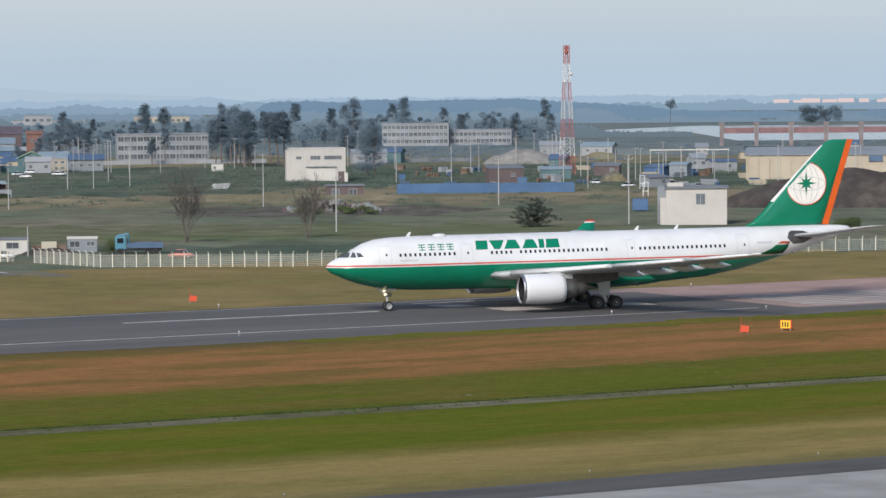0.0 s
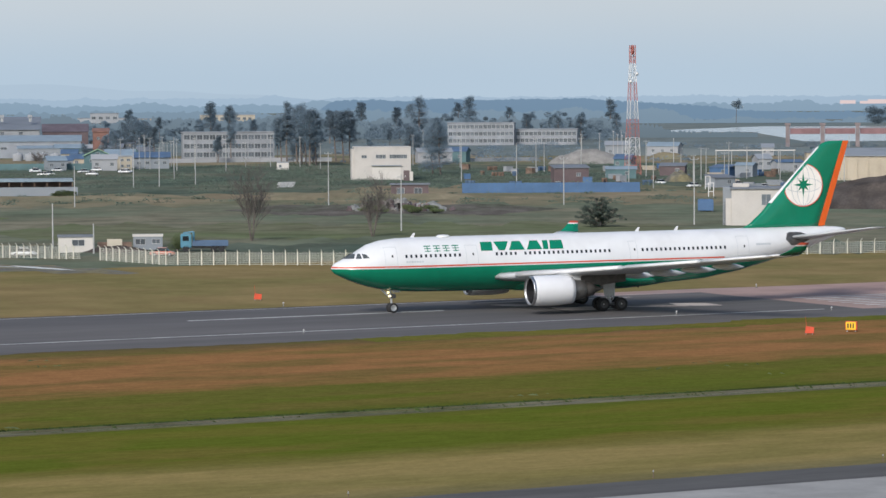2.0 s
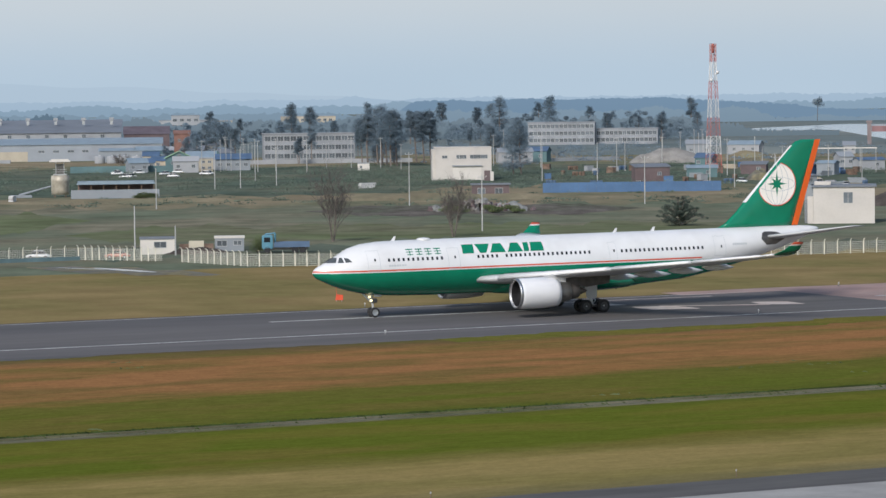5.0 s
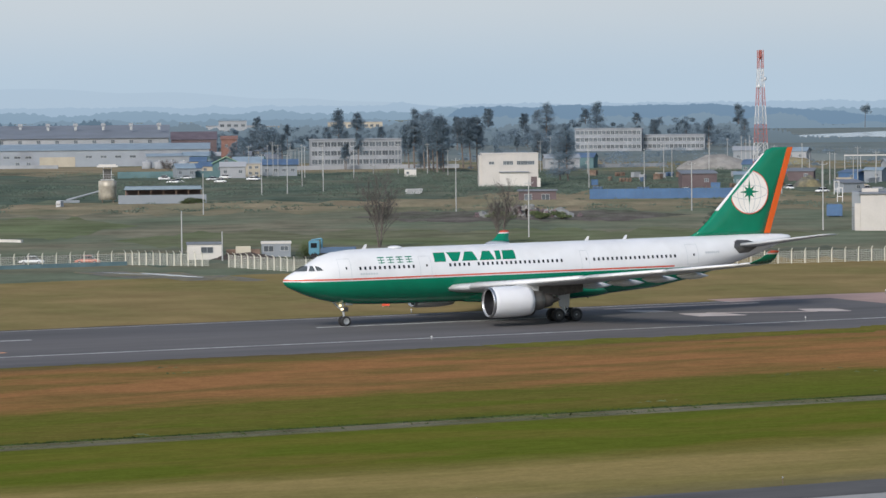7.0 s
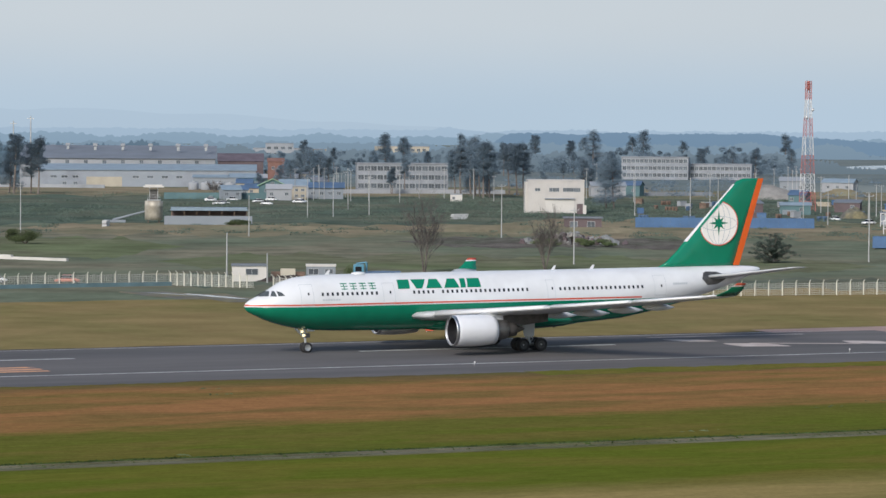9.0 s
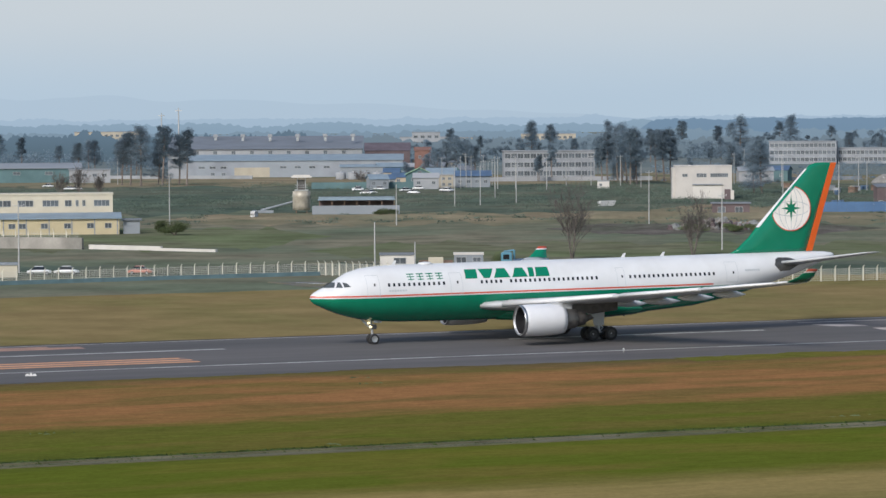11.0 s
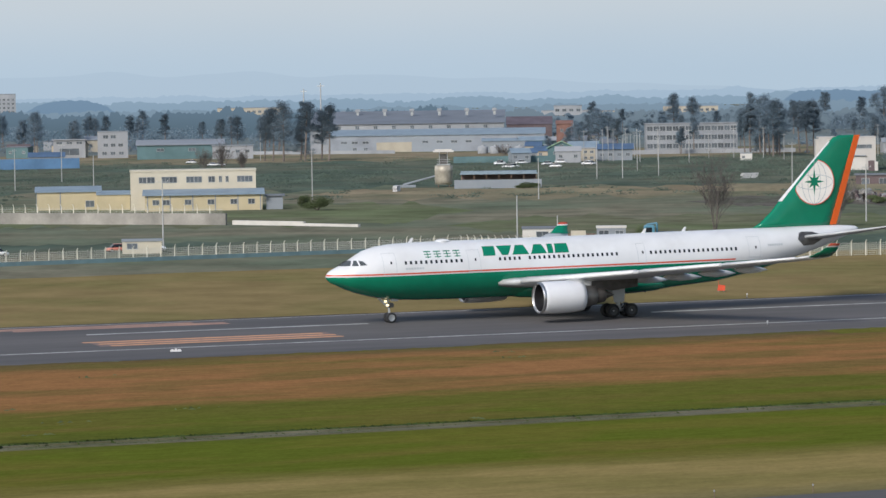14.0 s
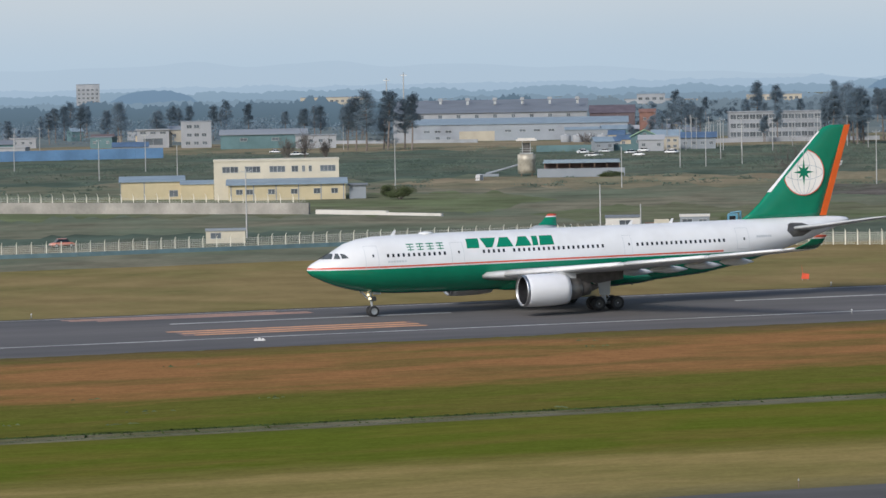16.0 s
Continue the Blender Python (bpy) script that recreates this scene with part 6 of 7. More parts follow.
fence("airport_fence", "cream steel perimeter fence with bent arms", [(-175, 380), (-129.3, 405), (-109.5, 418), (-88, 433), (-72, 442.5)], curb=True)
fence("airport_fence", "cream steel perimeter fence with bent arms", [(-72, 442.5), (-59.4, 437.5)], gap=1.1)
fence("airport_fence", "cream steel perimeter fence with bent arms", [(-56.3, 434.5), (-45.8, 421.5), (-20, 419)], gap=1.6)
fence("airport_fence", "cream steel perimeter fence with bent arms", [(-20, 419), (43.7, 444.5), (75, 452)], gap=2.0)
fence("depot_fence", "grey wire fence along the depot wall", [(-240, 559), (-166, 540), (-128, 531)], 3.5, 2.4)


# ---- masts and poles ----
def lattice_mast(h, w0, w1):
    th = thing("lattice_mast", pose(34.7, 884, 0, 0, 0, 20), "tall red and white lattice radio mast", "mast")
    n = 14
    def corner(k, i):
        w = (w0 + (w1 - w0) * min(1, k * 1.15)) / 2
        return Vector((w * (1 if i in (0, 3) else -1), w * (1 if i in (0, 1) else -1), h * k))
    for j in range(n):
        k0, k1 = j / n, (j + 1) / n
        bm = bmesh.new()
        for i in range(4):
            tube(bm, corner(k0, i), corner(k1, i), 0.095, n=5)
            tube(bm, corner(k0, i), corner(k1, (i + 1) % 4), 0.045, n=4)
            tube(bm, corner(k1, i), corner(k1, (i + 1) % 4), 0.045, n=4)
            tube(bm, corner(k1, i), corner(k0, (i + 1) % 4), 0.045, n=4)
        part("lattice_section", bm, MASTRED if (j // 2) % 2 == 0 else MASTWHITE, th)
    part("antenna_drum", turned([(h * 0.93, 0.3), (h * 0.94, 0.42), (h * 0.985, 0.42), (h, 0.25)], "z", 16), MASTRED, th, "red antenna drum", True)
    for k, a in ((0.78, 30), (0.72, 200)):
        part("dish", turned([(-0.2, 0.3), (0, 0.5), (0.1, 0.1)], "y", 14, (1.0 * math.cos(radians(a)), -1.2, h * k)), MASTWHITE, th, smooth=True)
    return th


lattice_mast(36, 3.6, 1.3)


def pole(h, arm):
    th = new("utility_pole")
    part("shaft", tube(bmesh.new(), (0, 0, 0), (0, 0, h), 0.125, 0.08, 9), POLE, th)
    if arm:
        part("cross_arm", boxes((-0.7, 0.7, -0.04, 0.04, h - 0.5, h - 0.4)), GALV, th)
        for x in (-0.8, 0, 0.8):
            part("insulator", turned([(h - 0.38, 0.05), (h - 0.3, 0.07), (h - 0.2, 0.03)], "z", 8, (x, 0, 0)), MASTWHITE, th)
    return tagged(th, "grey concrete utility pole", "pole", "utility poles")


for x, y, h in ((-68, 470.5, 6.6), (-59.6, 453, 4.3), (-88.4, 643, 8.4), (-36.9, 648.4, 11), (-17.8, 524.8, 9.4), (-137.7, 652, 10.5), (-117.6, 450.5, 10.2), (11.3, 645.5, 9.8), (32, 545.5, 11.7), (-196, 690, 9.0)):
    p = pole(h, h > 9)
    p.matrix_basis = pose(x, y, 0, 0, 0, 25)
far_pole = pole(10, True)
far_pole.matrix_basis = pose(-84, 940, 0)
rnd = random.Random(41)
for i in range(38):
    a = rnd.choice((rnd.uniform(-9, 1.5), rnd.uniform(-9, 3), rnd.uniform(5.4, 7), rnd.uniform(11, 22)))
    d = rnd.uniform(740, 1150)
    copy_thing(far_pole, pose(-math.sin(radians(a)) * d, math.cos(radians(a)) * d, 0, 0, 0, rnd.uniform(0, 90)))
for a, d, h in ((6.29, 1000, 8), (6.22, 1003, 8), (6.16, 998, 8), (6.09, 1001, 8.4), (5.99, 960, 9.6), (4.3, 1000, 9.6), (3.77, 985, 9.8), (-0.65, 920, 8.6), (-1.33, 1150, 8), (-1.65, 1060, 9.5), (-1.9, 1080, 10),
                (-1.98, 1065, 9), (-2.06, 1080, 8.5), (-2.62, 755, 8.6), (-3.12, 905, 7), (-3.34, 795, 7.2), (-3.48, 830, 8.5), (-3.57, 850, 8), (-3.9, 790, 8), (-4.3, 840, 8.5), (-4.9, 800, 8.5), (5.1, 985, 7.6), (4.75, 1000, 8), (3.4, 960, 8)):
    copy_thing(far_pole, Matrix.LocRotScale((-math.sin(radians(a)) * d, math.cos(radians(a)) * d, 0), Euler((0, 0, radians(40 * a))), (1, 1, h / 10)))
for x, y, h in ((-262, 1260, 26), (-284, 1330, 24)):
    t = thing("radio_pole", pose(x, y, 0), "thin tall radio pole behind the factory", "mast")
    part("shaft", tube(bmesh.new(), (0, 0, 0), (0, 0, h), 0.35, 0.22, 8), POLE, t)
    part("cross_arm", boxes((-1.4, 1.4, -0.1, 0.1, h - 1.2, h - 0.9)), GALV, t)

# frame of pipes over the building site
rack = thing("pipe_rack", at(68.3, 877), "long white pipe rack over a works yard", "rack")
part("beam", boxes((-11, 11, -0.15, 0.15, 6.6, 6.9)), WALLWHITE, rack)
for i in range(6):
    part("column", boxes((-10.9 + 4.3 * i, -10.72 + 4.3 * i, -0.13, 0.13, 0, 6.6)), POLE, rack)

# white goalpost frames between the yard and the field
for a, d in ((-3.6, 746), (-3.66, 690)):
    goal = thing("sign_frame", at(-math.sin(radians(a)) * d, math.cos(radians(a)) * d), "white steel goalpost frame at the yard's edge", "frame", "yard frames")
    for x in (-0.55, 0.55):
        part("upright", boxes((x - 0.08, x + 0.08, -0.08, 0.08, 0, 3.2)), MASTWHITE, goal)
    for z in (1.2, 3.06):
        part("crossbar", boxes((-0.47, 0.47, -0.07, 0.07, z, z + 0.14)), MASTWHITE, goal)

# ---- mounds, gravel, river and floodgate ----
def mound(name, label, x, y, w, d, h, mat, seed):
    bm = bmesh.new()
    n = 40
    grid = []
    for i in range(n + 1):
        row = []
        for j in range(n + 1):
            u, v = 2 * i / n - 1, 2 * j / n - 1
            r = math.sqrt(u * u + v * v)
            z = h * max(0.0, 1 - r ** 1.7) ** 0.8 * (1 + 0.22 * noise.noise((u * 3, v * 3, seed))) + (0.25 * noise.noise((u * 11, v * 11, seed)) if r < 0.95 else 0)
            row.append(bm.verts.new((u * w / 2, v * d / 2, max(-0.05, z - 0.05))))
        grid.append(row)
    for a, b in zip(grid, grid[1:]):
        for j in range(n):
            bm.faces.new((a[j], b[j], b[j + 1], a[j + 1]))
    ob = part(name, bm, mat, smooth=True)
    ob.matrix_basis = at(x, y)
    return tagged(ob, label, "mound")


mound("soil_mound", "large mound of dark brown soil", 83, 625, 60, 26, 7.0, SOIL, 2.0)
mound("gravel_mound", "grey gravel mound in the works yard", 25.8, 1026, 26, 16, 4.6, GRAVEL, 5.0)
mound("grass_bank", "low grass bank before the river, greyed by painted haze", 62, 1180, 150, 60, 2.6, FARFIELD, 7.0)
mound("stone_mound", "grey heap of crushed stone in the works yard", 43.8, 812, 7.6, 6, 2.8, TRACKGREY, 13.0)
mound("soil_ridge", "low ridge of dark soil beside the cabins", -57.0, 457.5, 10, 3, 0.9, SOIL, 17.0)
mound("sand_bank", "pale sandy bank behind the works yard", 54.7, 1092, 15, 10, 2.4, STRAW, 15.0)
mound("sand_bank", "pale straw bank in the meadow", -30, 690, 60, 22, 1.2, STRAW, 9.0)
mound("sand_bank", "pale straw bank in the meadow", -100, 690, 70, 16, 0.7, STRAW, 11.0)
bm = bmesh.new()
rows = []
for i in range(61):
    a = -2.9 - 9.0 * i / 60
    k = min(1, 0.25 + i / 14)
    d0, d1 = (1830 if a > -4.4 else max(1480, 1830 + (a + 4.4) * 400)) + 20 * noise.noise((a * 2, 1, 1)), 1880 + 250 * k + 25 * noise.noise((a * 2, 5, 1))
    rows.append([bm.verts.new((-math.sin(radians(a)) * d, math.cos(radians(a)) * d, 0.05)) for d in (d0, d1)])
for p, q in zip(rows, rows[1:]):
    bm.faces.new((p[0], q[0], q[1], p[1]))
river = part("river", bm, WATER)
tagged(river, "pale river surface reflecting the sky", "water", kind="structure")
gate = thing("floodgate", at(138.4, 1324, 0), "river floodgate with concrete piers and red beams", "floodgate")
for i in range(6):
    x = -21.7 + 14.5 * i
    part("pier", boxes((x - 0.85, x + 0.85, 0, 4, 0, 9.0), (x - 1.2, x + 1.2, -0.3, 4.3, 9.0, 9.9)), PIER, gate)
    if i < 5:
        part("gate_beam", boxes((x + 1.0, x + 13.5, 1, 2.2, 5.3, 7.7)), GATERED, gate, "dull red steel gate")
        part("walkway", boxes((x + 1.0, x + 13.5, 2.6, 3.6, 8.0, 8.2)), PIER, gate)

# rubble by the bare trees
rnd = random.Random(63)
rub = bmesh.new()
for i in range(190):
    x, y, s = rnd.gauss(0, 4.2), rnd.gauss(0, 1.6), rnd.uniform(0.25, 1.0)
    bmesh.ops.create_cube(rub, size=s, matrix=pose(x, y, s * 0.35 + rnd.uniform(0, 1.9) * max(0, 1 - abs(x) / 9), rnd.uniform(0, 90), rnd.uniform(0, 90), rnd.uniform(0, 90)))
for k, f in enumerate(rub.faces):
    f.material_index = (k // 6 * 7) % 5 % 3
ob = part("rubble", rub, [GRAVEL, WALLRED, TARP])
ob.matrix_basis = at(-22, 616)
tagged(ob, "heap of pale rubble and scrap in the meadow", "rubble", kind="stuff")
mound("tarp_heap", "heap under a dull grey tarpaulin", -15.0, 622, 5.0, 4, 1.6, TARP, 3.0)
kiosk = building("site_hut", "red-brown site hut with pale shutters", -21.5, 690, 8.2, 4, 2.9, WALLRED, ROOFDARK, 0, over=0.3, wins=[(-2, 1.6, 1.6, 1.2), (1.8, 1.6, 1.6, 1.2)], category="hut")


# ---- vehicles ----
def car(mat, label, van=False):
    th = new("car")
    body = loft([[Vector((x, y, z)) for y, z in ((-0.8, 0.3), (0.8, 0.3), (0.82, 0.65 if k in (0, 4) else 0.85), (-0.82, 0.65 if k in (0, 4) else 0.85))] for k, x in enumerate((-2.1, -1.3, 0.0, 1.2, 2.1))])
    bmesh.ops.bevel(body, geom=body.edges[:], offset=0.07, segments=2, affect="EDGES")
    part("body", body, mat, th, smooth=True)
    cab = loft([[Vector((-1.5 if van else -1.2, y, 0.8)) for y in (-0.74, 0.74)][::1] + [Vector((-1.3 if van else -0.75, y, 1.42)) for y in (0.62, -0.62)], [Vector((1.4, y, 0.8)) for y in (-0.74, 0.74)] + [Vector((0.85, y, 1.42)) for y in (0.62, -0.62)]])
    part("cabin_glass", cab, GLASS, th)
    part("roof", boxes((-1.25 if van else -0.7, 0.8, -0.6, 0.6, 1.41, 1.47), bevel=0.03), mat, th)
    for x in (-1.3, 1.25):
        for y in (-0.76, 0.76):
            w = part("wheel", turned([(-0.1, 0.16), (-0.1, 0.3), (0.1, 0.3), (0.1, 0.16)], "y", 18, (x, y, 0.31)), RUBBER, th)
            part("rim", turned([(-0.105, 0.02), (-0.105, 0.17), (0.105, 0.17), (0.105, 0.02)], "y", 12, (x, y, 0.31)), GALV, w)
    for y in (-0.55, 0.55):
        part("headlight", boxes((2.06, 2.12, y - 0.15, y + 0.15, 0.55, 0.66)), MASTWHITE, th)
    for ob in th.children_recursive:
        ob.data.transform(Matrix.Scale(0.84, 4))
    return tagged(th, label, "car")


white_car = car(CARWHITE, "white car driving behind the airport fence")
parked_car = copy_thing(white_car, at(-111.5, 444.5, 4))
tagged(parked_car, "second white car creeping behind the airport fence")
red_car = car(CARRED, "red car with a white roof driving behind the fence")
red_car.children[2].data.materials[0] = CARWHITE
rnd = random.Random(23)
for i in range(15):
    a = rnd.choice((rnd.uniform(5.6, 8.6), rnd.uniform(6, 8.6), rnd.uniform(13.5, 16)))
    d = rnd.uniform(905, 960) if a > 0 else rnd.uniform(760, 900)
    if 13 < a < 17:
        d = rnd.uniform(985, 1040)
    c = copy_thing(parked_car, at(-math.sin(radians(a)) * d, math.cos(radians(a)) * d, rnd.uniform(-30, 30)))
    tagged(c, "pale parked car at the edge of the town", group="town cars")

for a, d, turn in ((-2.1, 770, 20), (-2.75, 790, -60), (-3.35, 762, 35), (-3.9, 800, 10), (-4.15, 775, 80), (-4.6, 752, -20), (-0.9, 770, 15)):
    tagged(copy_thing(parked_car, at(-math.sin(radians(a)) * d, math.cos(radians(a)) * d, turn)), "pale car parked in the works yard", group="yard cars")

truck = thing("flatbed_truck", at(-44.1, 457, 0), "teal-cabbed truck with a dark blue flatbed", "truck")
cab = boxes((-3.4, -1.8, 0, 2.1, 0.6, 2.6), bevel=0.12)
part("cab", cab, CARBLUE, truck, "teal truck cab")
part("windscreen", boxes((-3.44, -3.38, 0.2, 1.9, 1.6, 2.35)), GLASS, truck)
part("side_window", boxes((-3.1, -2.2, -0.03, 0.02, 1.6, 2.3)), GLASS, truck)
part("crane", tube(tube(bmesh.new(), (-1.5, 1, 1.0), (-1.5, 1, 2.9), 0.16), (-1.5, 1, 2.9), (-3.0, 1, 2.7), 0.12), CARBLUE, truck)
part("flatbed", boxes((-1.7, 3.5, -0.1, 2.2, 0.85, 1.0), (-1.7, 3.5, -0.1, 0.0, 1.0, 1.6), (-1.7, 3.5, 2.1, 2.2, 1.0, 1.6), (3.4, 3.5, 0, 2.1, 1.0, 1.6)), ROOFDEEP, truck, "dark blue flatbed")
part("chassis", boxes((-3.2, 3.3, 0.5, 1.6, 0.45, 0.85)), DARKMETAL, truck)
for x in (-2.6, 1.4, 2.5):
    for y in (0.15, 1.95):
        part("wheel", turned([(-0.15, 0.2), (-0.15, 0.48), (0.15, 0.48), (0.15, 0.2)], "y", 18, (x, y, 0.48)), RUBBER, truck)

# ---- runway furniture ----
def edge_light(x, y):
    th = thing("runway_light", pose(x, y, 0.02), "small white runway edge light", "light", "runway lights")
    part("base", turned([(0, 0.15), (0.05, 0.13), (0.08, 0.05)], "z", 14), DARKMETAL, th)
    part("stem", tube(bmesh.new(), (0, 0, 0.08), (0, 0, 0.3), 0.035), GALV, th)
    part("lens", turned([(0.28, 0.05), (0.33, 0.08), (0.42, 0.075), (0.46, 0.02)], "z", 14), MASTWHITE, th, smooth=True)


def along(x, y):
    v = RUNWAY @ Vector((x, y, 0))
    return v.x, v.y


for a in (-105, -44.5, 15.5, 75):
    if a != 15.5:
        edge_light(*along(a, 21.2))
for a in (-120, -59.5, 26.5, 60):
    edge_light(*along(a, -15.5))
edge_light(17.1, 322.5)
glide = thing("approach_light_box", at(-69.4, 269.5) @ Matrix.Scale(0.5, 4), "low white light housing beside the runway", "light")
part("base", boxes((-1.0, 1.0, -0.28, 0.28, 0.02, 0.3), bevel=0.05), MASTWHITE, glide)
for x in (-0.62, 0, 0.62):
    part("housing", loft([[Vector((x - 0.24, -0.3, 0.12)), Vector((x + 0.24, -0.3, 0.12)), Vector((x + 0.24, 0.3, 0.12)), Vector((x - 0.24, 0.3, 0.12))], [Vector((x - 0.2, -0.22, 0.5 if x else 0.62)), Vector((x + 0.2, -0.22, 0.5 if x else 0.62)), Vector((x + 0.16, 0.2, 0.42)), Vector((x - 0.16, 0.2, 0.42))]]), MASTWHITE, glide)
for x, y in ((28.1, 296), (-27.7, 347.8)):
    th = thing("red_marker", at(x, y), "red runway marker on short legs", "marker", "red markers")
    part("board", loft([[Vector((-0.42, -0.04, 0.15)), Vector((0.42, -0.04, 0.15)), Vector((0.42, 0.04, 0.15)), Vector((-0.42, 0.04, 0.15))], [Vector((-0.3, -0.04, 0.8)), Vector((0.46, -0.04, 0.72)), Vector((0.46, 0.04, 0.72)), Vector((-0.3, 0.04, 0.8))]]), SIGNRED, th)
    for dx in (-0.3, 0.3):
        part("leg", tube(bmesh.new(), (dx, 0, 0), (dx, 0, 0.2), 0.03), GALV, th)
    part("whip", tube(bmesh.new(), (-0.25, 0, 0.75), (-0.35, 0, 1.7), 0.02, 0.01, 5), SIGNRED, th)
sign = thing("taxiway_sign", at(32.4, 299.4, -12), "yellow taxiway sign with black marks", "sign")
part("case", boxes((-0.55, 0.55, -0.12, 0.2, 0.18, 1.0), bevel=0.03), SIGNRED, sign, "orange-red case")
part("face", boxes((-0.5, 0.45, -0.135, -0.12, 0.22, 0.96)), SIGNYELLOW, sign, "yellow face")
for x in (-0.3, -0.05, 0.2):
    part("mark", boxes((x - 0.06, x + 0.06, -0.145, -0.135, 0.36, 0.82)), BLACK, sign)
for x in (-0.4, 0.4):
    part("leg", boxes((x - 0.04, x + 0.04, 0, 0.08, 0, 0.2)), GALV, sign)
for a in (-14, 6, -30.5, 12):
    x, y = along(a, 133.6)
    m = thing("taxiway_light", pose(x, y, 0), "small pale taxiway edge light", "light", "taxiway lights")
    part("stem", tube(bmesh.new(), (0, 0, 0), (0, 0, 0.4), 0.025), RUST, m)
    part("lens", turned([(0.38, 0.03), (0.4, 0.045), (0.47, 0.04), (0.5, 0.015)], "z", 10), GALV, m)

# machines, crates and barrels strewn over the works yard
def yard_item(kind, mat, label):
    th = new(("crate", "barrel_group", "", "plank_stack")[kind])
    if kind == 0:
        part("box", boxes((-1.2, 1.2, -0.8, 0.8, 0.1, 1.5), bevel=0.05), mat, th)
        part("pallet", boxes((-1.25, 1.25, -0.85, 0.85, 0, 0.1)), RUST, th)
        part("lid", boxes((-1.25, 1.25, -0.85, 0.85, 1.5, 1.6), bevel=0.02), mat, th)
    elif kind == 1:
        for k in range(4):
            part("barrel", turned([(0, 0.38), (0.05, 0.42), (0.45, 0.4), (0.5, 0.43), (0.95, 0.4), (1.15, 0.42), (1.2, 0.36)], "z", 12, (0.9 * k - 1.35, 0.3 * (k % 2), 0)), mat, th, smooth=True)
    else:
        for k in range(6):
            part("plank", boxes((-2.2 + 0.2 * (k % 3), 2.1 + 0.1 * k, -0.5, 0.5, 0.22 * k, 0.22 * k + 0.18)), mat, th)
    return tagged(th, label, ("crate", "barrels", "", "planks")[kind], "yard clutter")


rnd = random.Random(91)
ITEMS = [(0, HOARD, "blue crate on a pallet in the works yard"), (0, TOWNWHITE, "pale crate on a pallet in the works yard"), (1, RUST, "rusty barrels in the works yard"), (1, ROOFDEEP, "dark blue barrels in the works yard"),
         (3, WALLTAN, "stack of tan planks in the works yard"), (3, WALLGREY, "stack of grey planks in the works yard"), (0, RUST, "rust-brown crate in the works yard")]
for n, (kind, mt, label) in enumerate(ITEMS):
    first_item = yard_item(kind, mt, label)
    first_item.matrix_basis = at(20 + 9 * n, 800 + 13 * n, 40 * n)
    for k in range(9):
        a, d = rnd.uniform(-6.2, 0.8), rnd.uniform(740, 960)
        copy_thing(first_item, at(-math.sin(radians(a)) * d, math.cos(radians(a)) * d, rnd.uniform(0, 180)))

junk = yard_item(3, MASTWHITE, "pale boards dumped in the meadow")
junk.matrix_basis = at(-54.7, 776, 35)
copy_thing(junk, at(-128.5, 700, 80))

# works yard: blue tank, sheds, tanks by the factory
tank = thing("water_tank", at(37.6, 604), "blue square water tank in the works yard", "tank")
part("body", boxes((-1.5, 1.5, 0, 2.2, 0.2, 2.3), bevel=0.08), HOARD, tank)
part("lid", boxes((-1.3, 1.3, 0.2, 2.0, 2.3, 2.42), bevel=0.04), HOARD, tank)
for x in (-1.2, 1.2):
    part("skid", boxes((x - 0.12, x + 0.12, 0.1, 2.1, 0, 0.2)), DARKMETAL, tank)
for k, (x, y, w, h, wall, roof) in enumerate(((57, 857, 6, 2.6, HOARD, ROOFDEEP), (63.5, 855, 5, 3.2, WALLGREY, ROOFBLUE), (45, 870, 7, 2.8, WALLRED, ROOFDARK), (30, 842, 8, 2.6, WALLTEAL, ROOFBLUE), (16, 800, 9, 4.0, WALLRED, ROOFDARK), (80, 900, 8, 3, TOWNWHITE, ROOFDEEP), (52, 760, 6, 2.4, WALLGREY, ROOFDARK))):
    building("yard_shed", ("blue", "grey", "red-brown", "teal", "red-brown", "white", "grey")[k] + " sheet shed in the works yard", x, y, w, 4, h, wall, roof, 11 * k - 30, ("pent", "gable")[k % 2], 0.7, 0.25, [(w * 0.2, h * 0.55, 1.0, 0.8)], "shed", "yard sheds")
for k in range(4):
    v = thing("storage_tank", at(-171.5 + 4.6 * k, 1104 - 1.7 * k), "round white storage tank by the factory", "tank", "storage tanks")
    part("shell", turned([(0, 1.75), (0.1, 1.8), (2.2, 1.8), (2.5, 1.6), (2.7, 0.6), (2.75, 0.1)], "z", 20), TOWNWHITE, v, smooth=True)
    part("hatch", turned([(2.7, 0.35), (2.95, 0.35), (3.0, 0.1)], "z", 12), GALV, v)

# wet gravel track by the gate in the fence
def patch(name, mat, x0, y0, x1, y1, w, z, seed, label, category):
    bm = bmesh.new()
    rows = []
    for i in range(41):
        k = i / 40
        x, y = x0 + (x1 - x0) * k, y0 + (y1 - y0) * k
        e = w * math.sin(math.pi * min(1, k + 0.01)) ** 0.6 + 0.05
        rows.append((bm.verts.new((x, y - e * (1 + 0.5 * noise.noise((k * 7, seed, 2))), z)), bm.verts.new((x, y + e * (1 + 0.6 * noise.noise((k * 7, seed, 9))), z))))
    for p, q in zip(rows, rows[1:]):
        bm.faces.new((p[0], q[0], q[1], p[1]))
    return tagged(part(name, bm, mat), label, category, kind="structure")


patch("service_track", TRACKGREY, -76, 424, -47, 402, 7.0, 0.03, 1.0, "dark grey gravel service track inside the fence", "track")
patch("puddle", PUDDLE, -66.6, 420.8, -56.2, 409, 1.5, 0.045, 3.0, "shining wet patch on the gravel track", "puddle")
patch("puddle", PUDDLE, -72, 423, -64, 416, 0.5, 0.045, 7.0, "shining wet patch on the gravel track", "puddle")


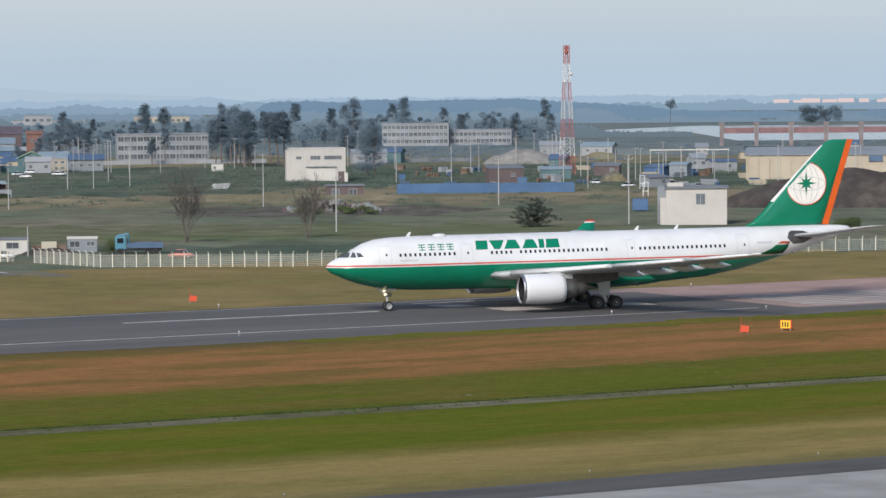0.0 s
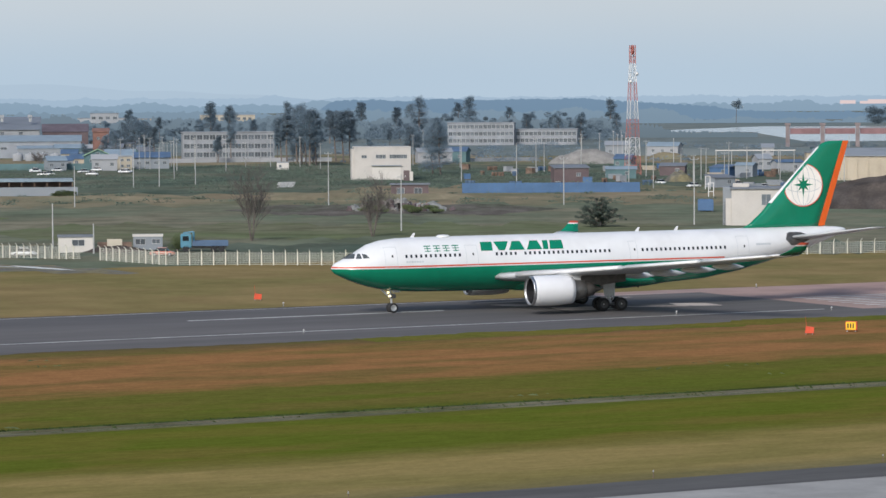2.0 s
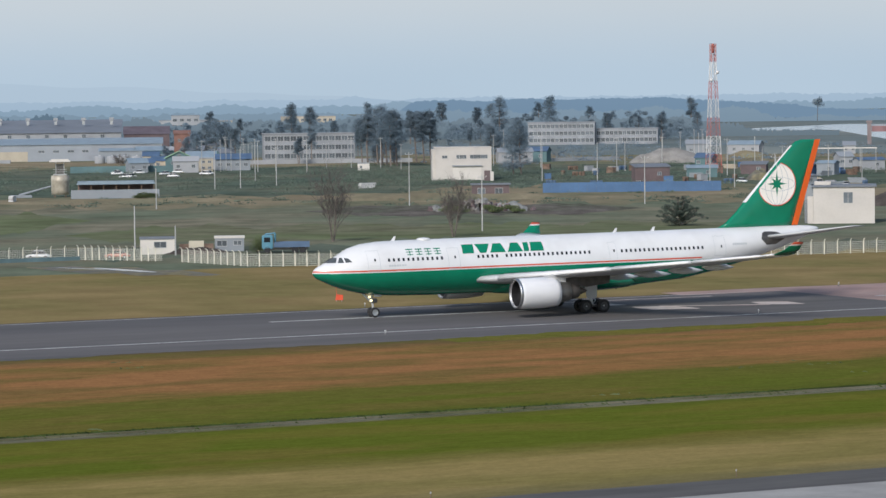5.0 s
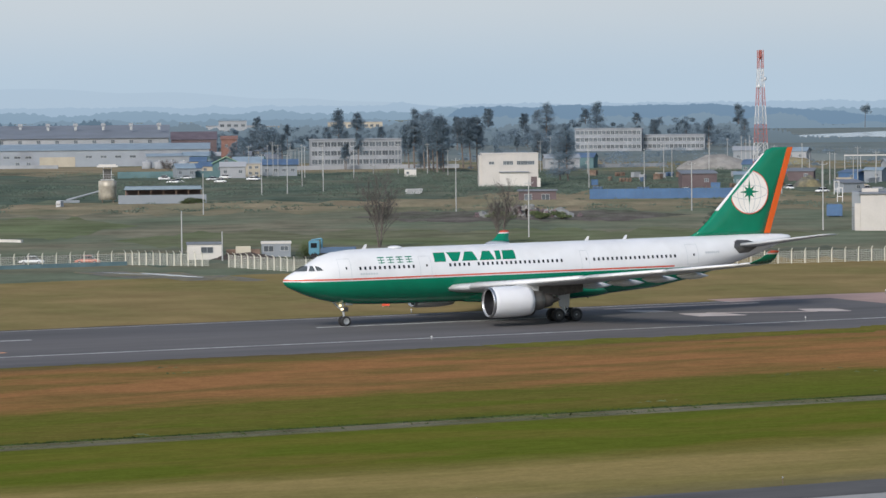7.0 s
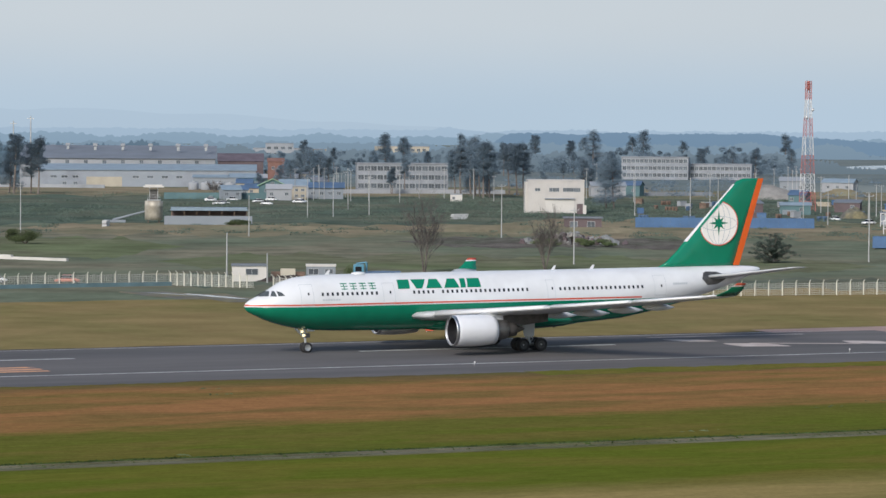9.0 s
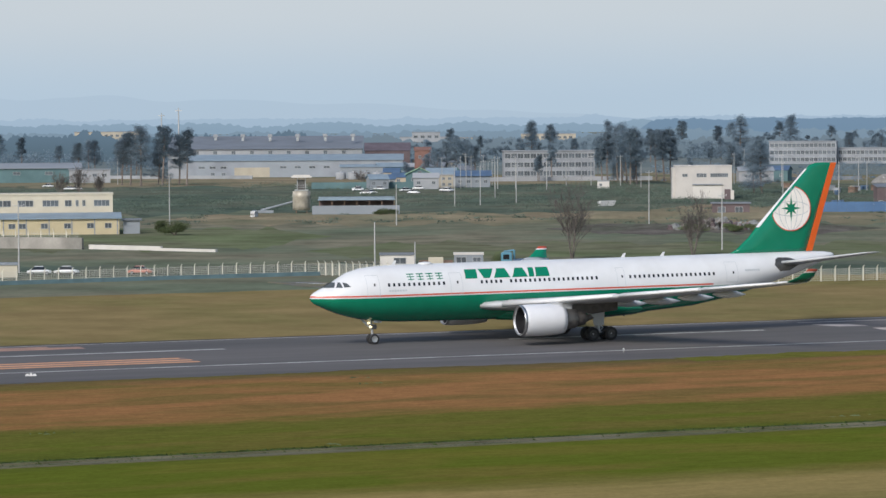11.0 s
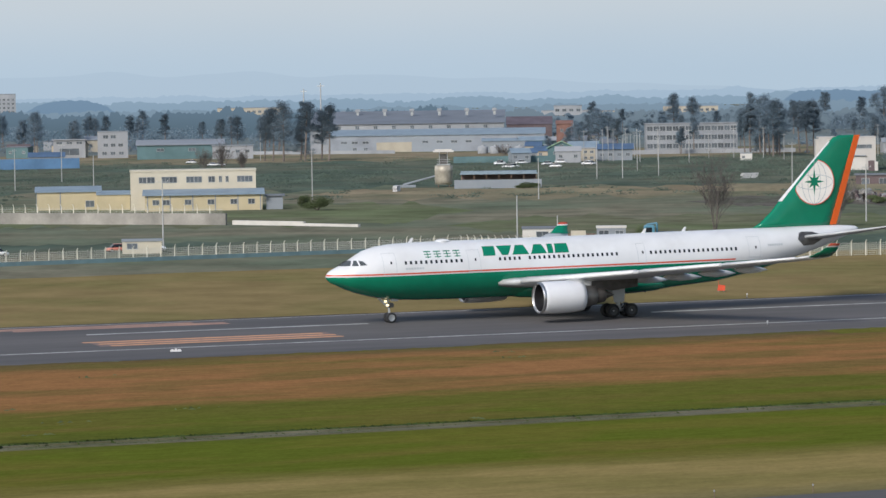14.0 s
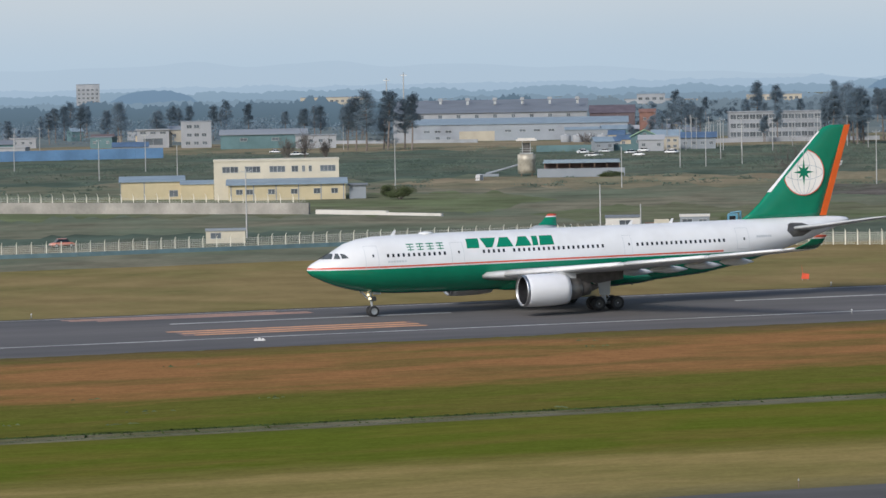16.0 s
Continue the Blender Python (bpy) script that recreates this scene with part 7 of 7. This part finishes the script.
# ---- what moves: seconds, nose x and y, heading off the picture's plane ----
TAXI = [
    (0, -12.26, 329.76, 16.01),
    (0.5, -13.68, 328.50, 17.47),
    (1, -15.20, 327.40, 18.66),
    (1.5, -16.72, 326.42, 19.81),
    (2, -18.29, 325.43, 20.96),
    (2.5, -19.87, 324.42, 22.08),
    (3, -21.46, 323.40, 23.09),
    (3.5, -23.04, 322.35, 24.07),
    (4, -24.73, 321.28, 24.79),
    (6.5, -33.43, 316.65, 28.02),
    (7, -35.39, 315.49, 28.23),
    (7.5, -37.26, 314.21, 28.55),
    (8, -39.19, 312.94, 28.89),
    (8.2, -40.00, 312.44, 28.99),
    (10.3, -48.03, 307.88, 29.84),
    (10.5, -48.79, 307.31, 29.98),
    (11, -50.65, 305.89, 30.32),
    (11.5, -52.53, 304.49, 30.64),
    (12, -54.39, 303.30, 30.91),
    (12.5, -56.25, 302.38, 31.25),
    (13, -58.13, 301.56, 31.55),
    (13.5, -60.09, 300.59, 31.89),
    (14, -62.06, 299.54, 32.21),
    (14.5, -64.15, 298.38, 32.47),
    (15, -66.36, 297.09, 32.67),
    (15.5, -68.64, 295.57, 32.91),
    (16, -70.83, 293.85, 33.33),
]


def motions():
    rows = [(t, pose(x, y, 0, 0, 0, 180 + turn)) for t, x, y, turn in TAXI]
    walk(airplane, rows)
    # two cars on the road behind the fence: seconds and azimuth
    road = ((0, 440), (5, 446), (8, 450), (10, 453), (12, 455), (14, 458), (15, 458), (16, 456), (18, 450), (24, 436))

    def spot(a):
        d = float(np.interp(a, [r[0] for r in road], [r[1] for r in road]))
        return Vector((-math.sin(radians(a)) * d, math.cos(radians(a)) * d, 0))

    for thing_, drive in ((white_car, ((0, 7.95), (3, 9.14), (4, 9.52), (6.4, 10.56), (8, 11.52), (10.4, 13.61), (12.4, 15.81), (12.8, 16.27), (16, 19.9))),
                          (parked_car, ((0, 13.2), (10, 13.3), (10.5, 13.5), (11, 13.78), (12, 14.1), (12.5, 14.22), (13, 14.37), (13.5, 14.55), (14.3, 14.95), (16, 15.05))),
                          (red_car, ((0, 4.75), (0.5, 5.12), (6.4, 9.6), (8, 10.45), (10.4, 11.98), (12, 13.28), (12.8, 14.05), (14.4, 15.91), (16, 17.95)))):
        rows = []
        for i in range(33):
            t = i / 2
            a = float(np.interp(t, [r[0] for r in drive], [r[1] for r in drive]))
            p, q = spot(a), spot(a + 0.1)
            rows.append((t, pose(p.x, p.y, 0, 0, 0, math.degrees(math.atan2(q.y - p.y, q.x - p.x)) % 360)))
        walk(thing_, rows)
    # the wheels roll with the way gone
    ts = [r[0] for r in TAXI]
    way = [0.0]
    for a, b in zip(TAXI, TAXI[1:]):
        way.append(way[-1] + math.hypot(b[1] - a[1], b[2] - a[2]))
    for wh, r, x, y, z in airplane_wheels:
        turns = []
        for i in range(161):
            d = float(np.interp(i / 10, ts, way))
            turns.append((i / 10, Matrix.Translation((x, y, z)) @ Matrix.Rotation(d / r, 4, "Y")))
        walk(wh, turns)


motions()
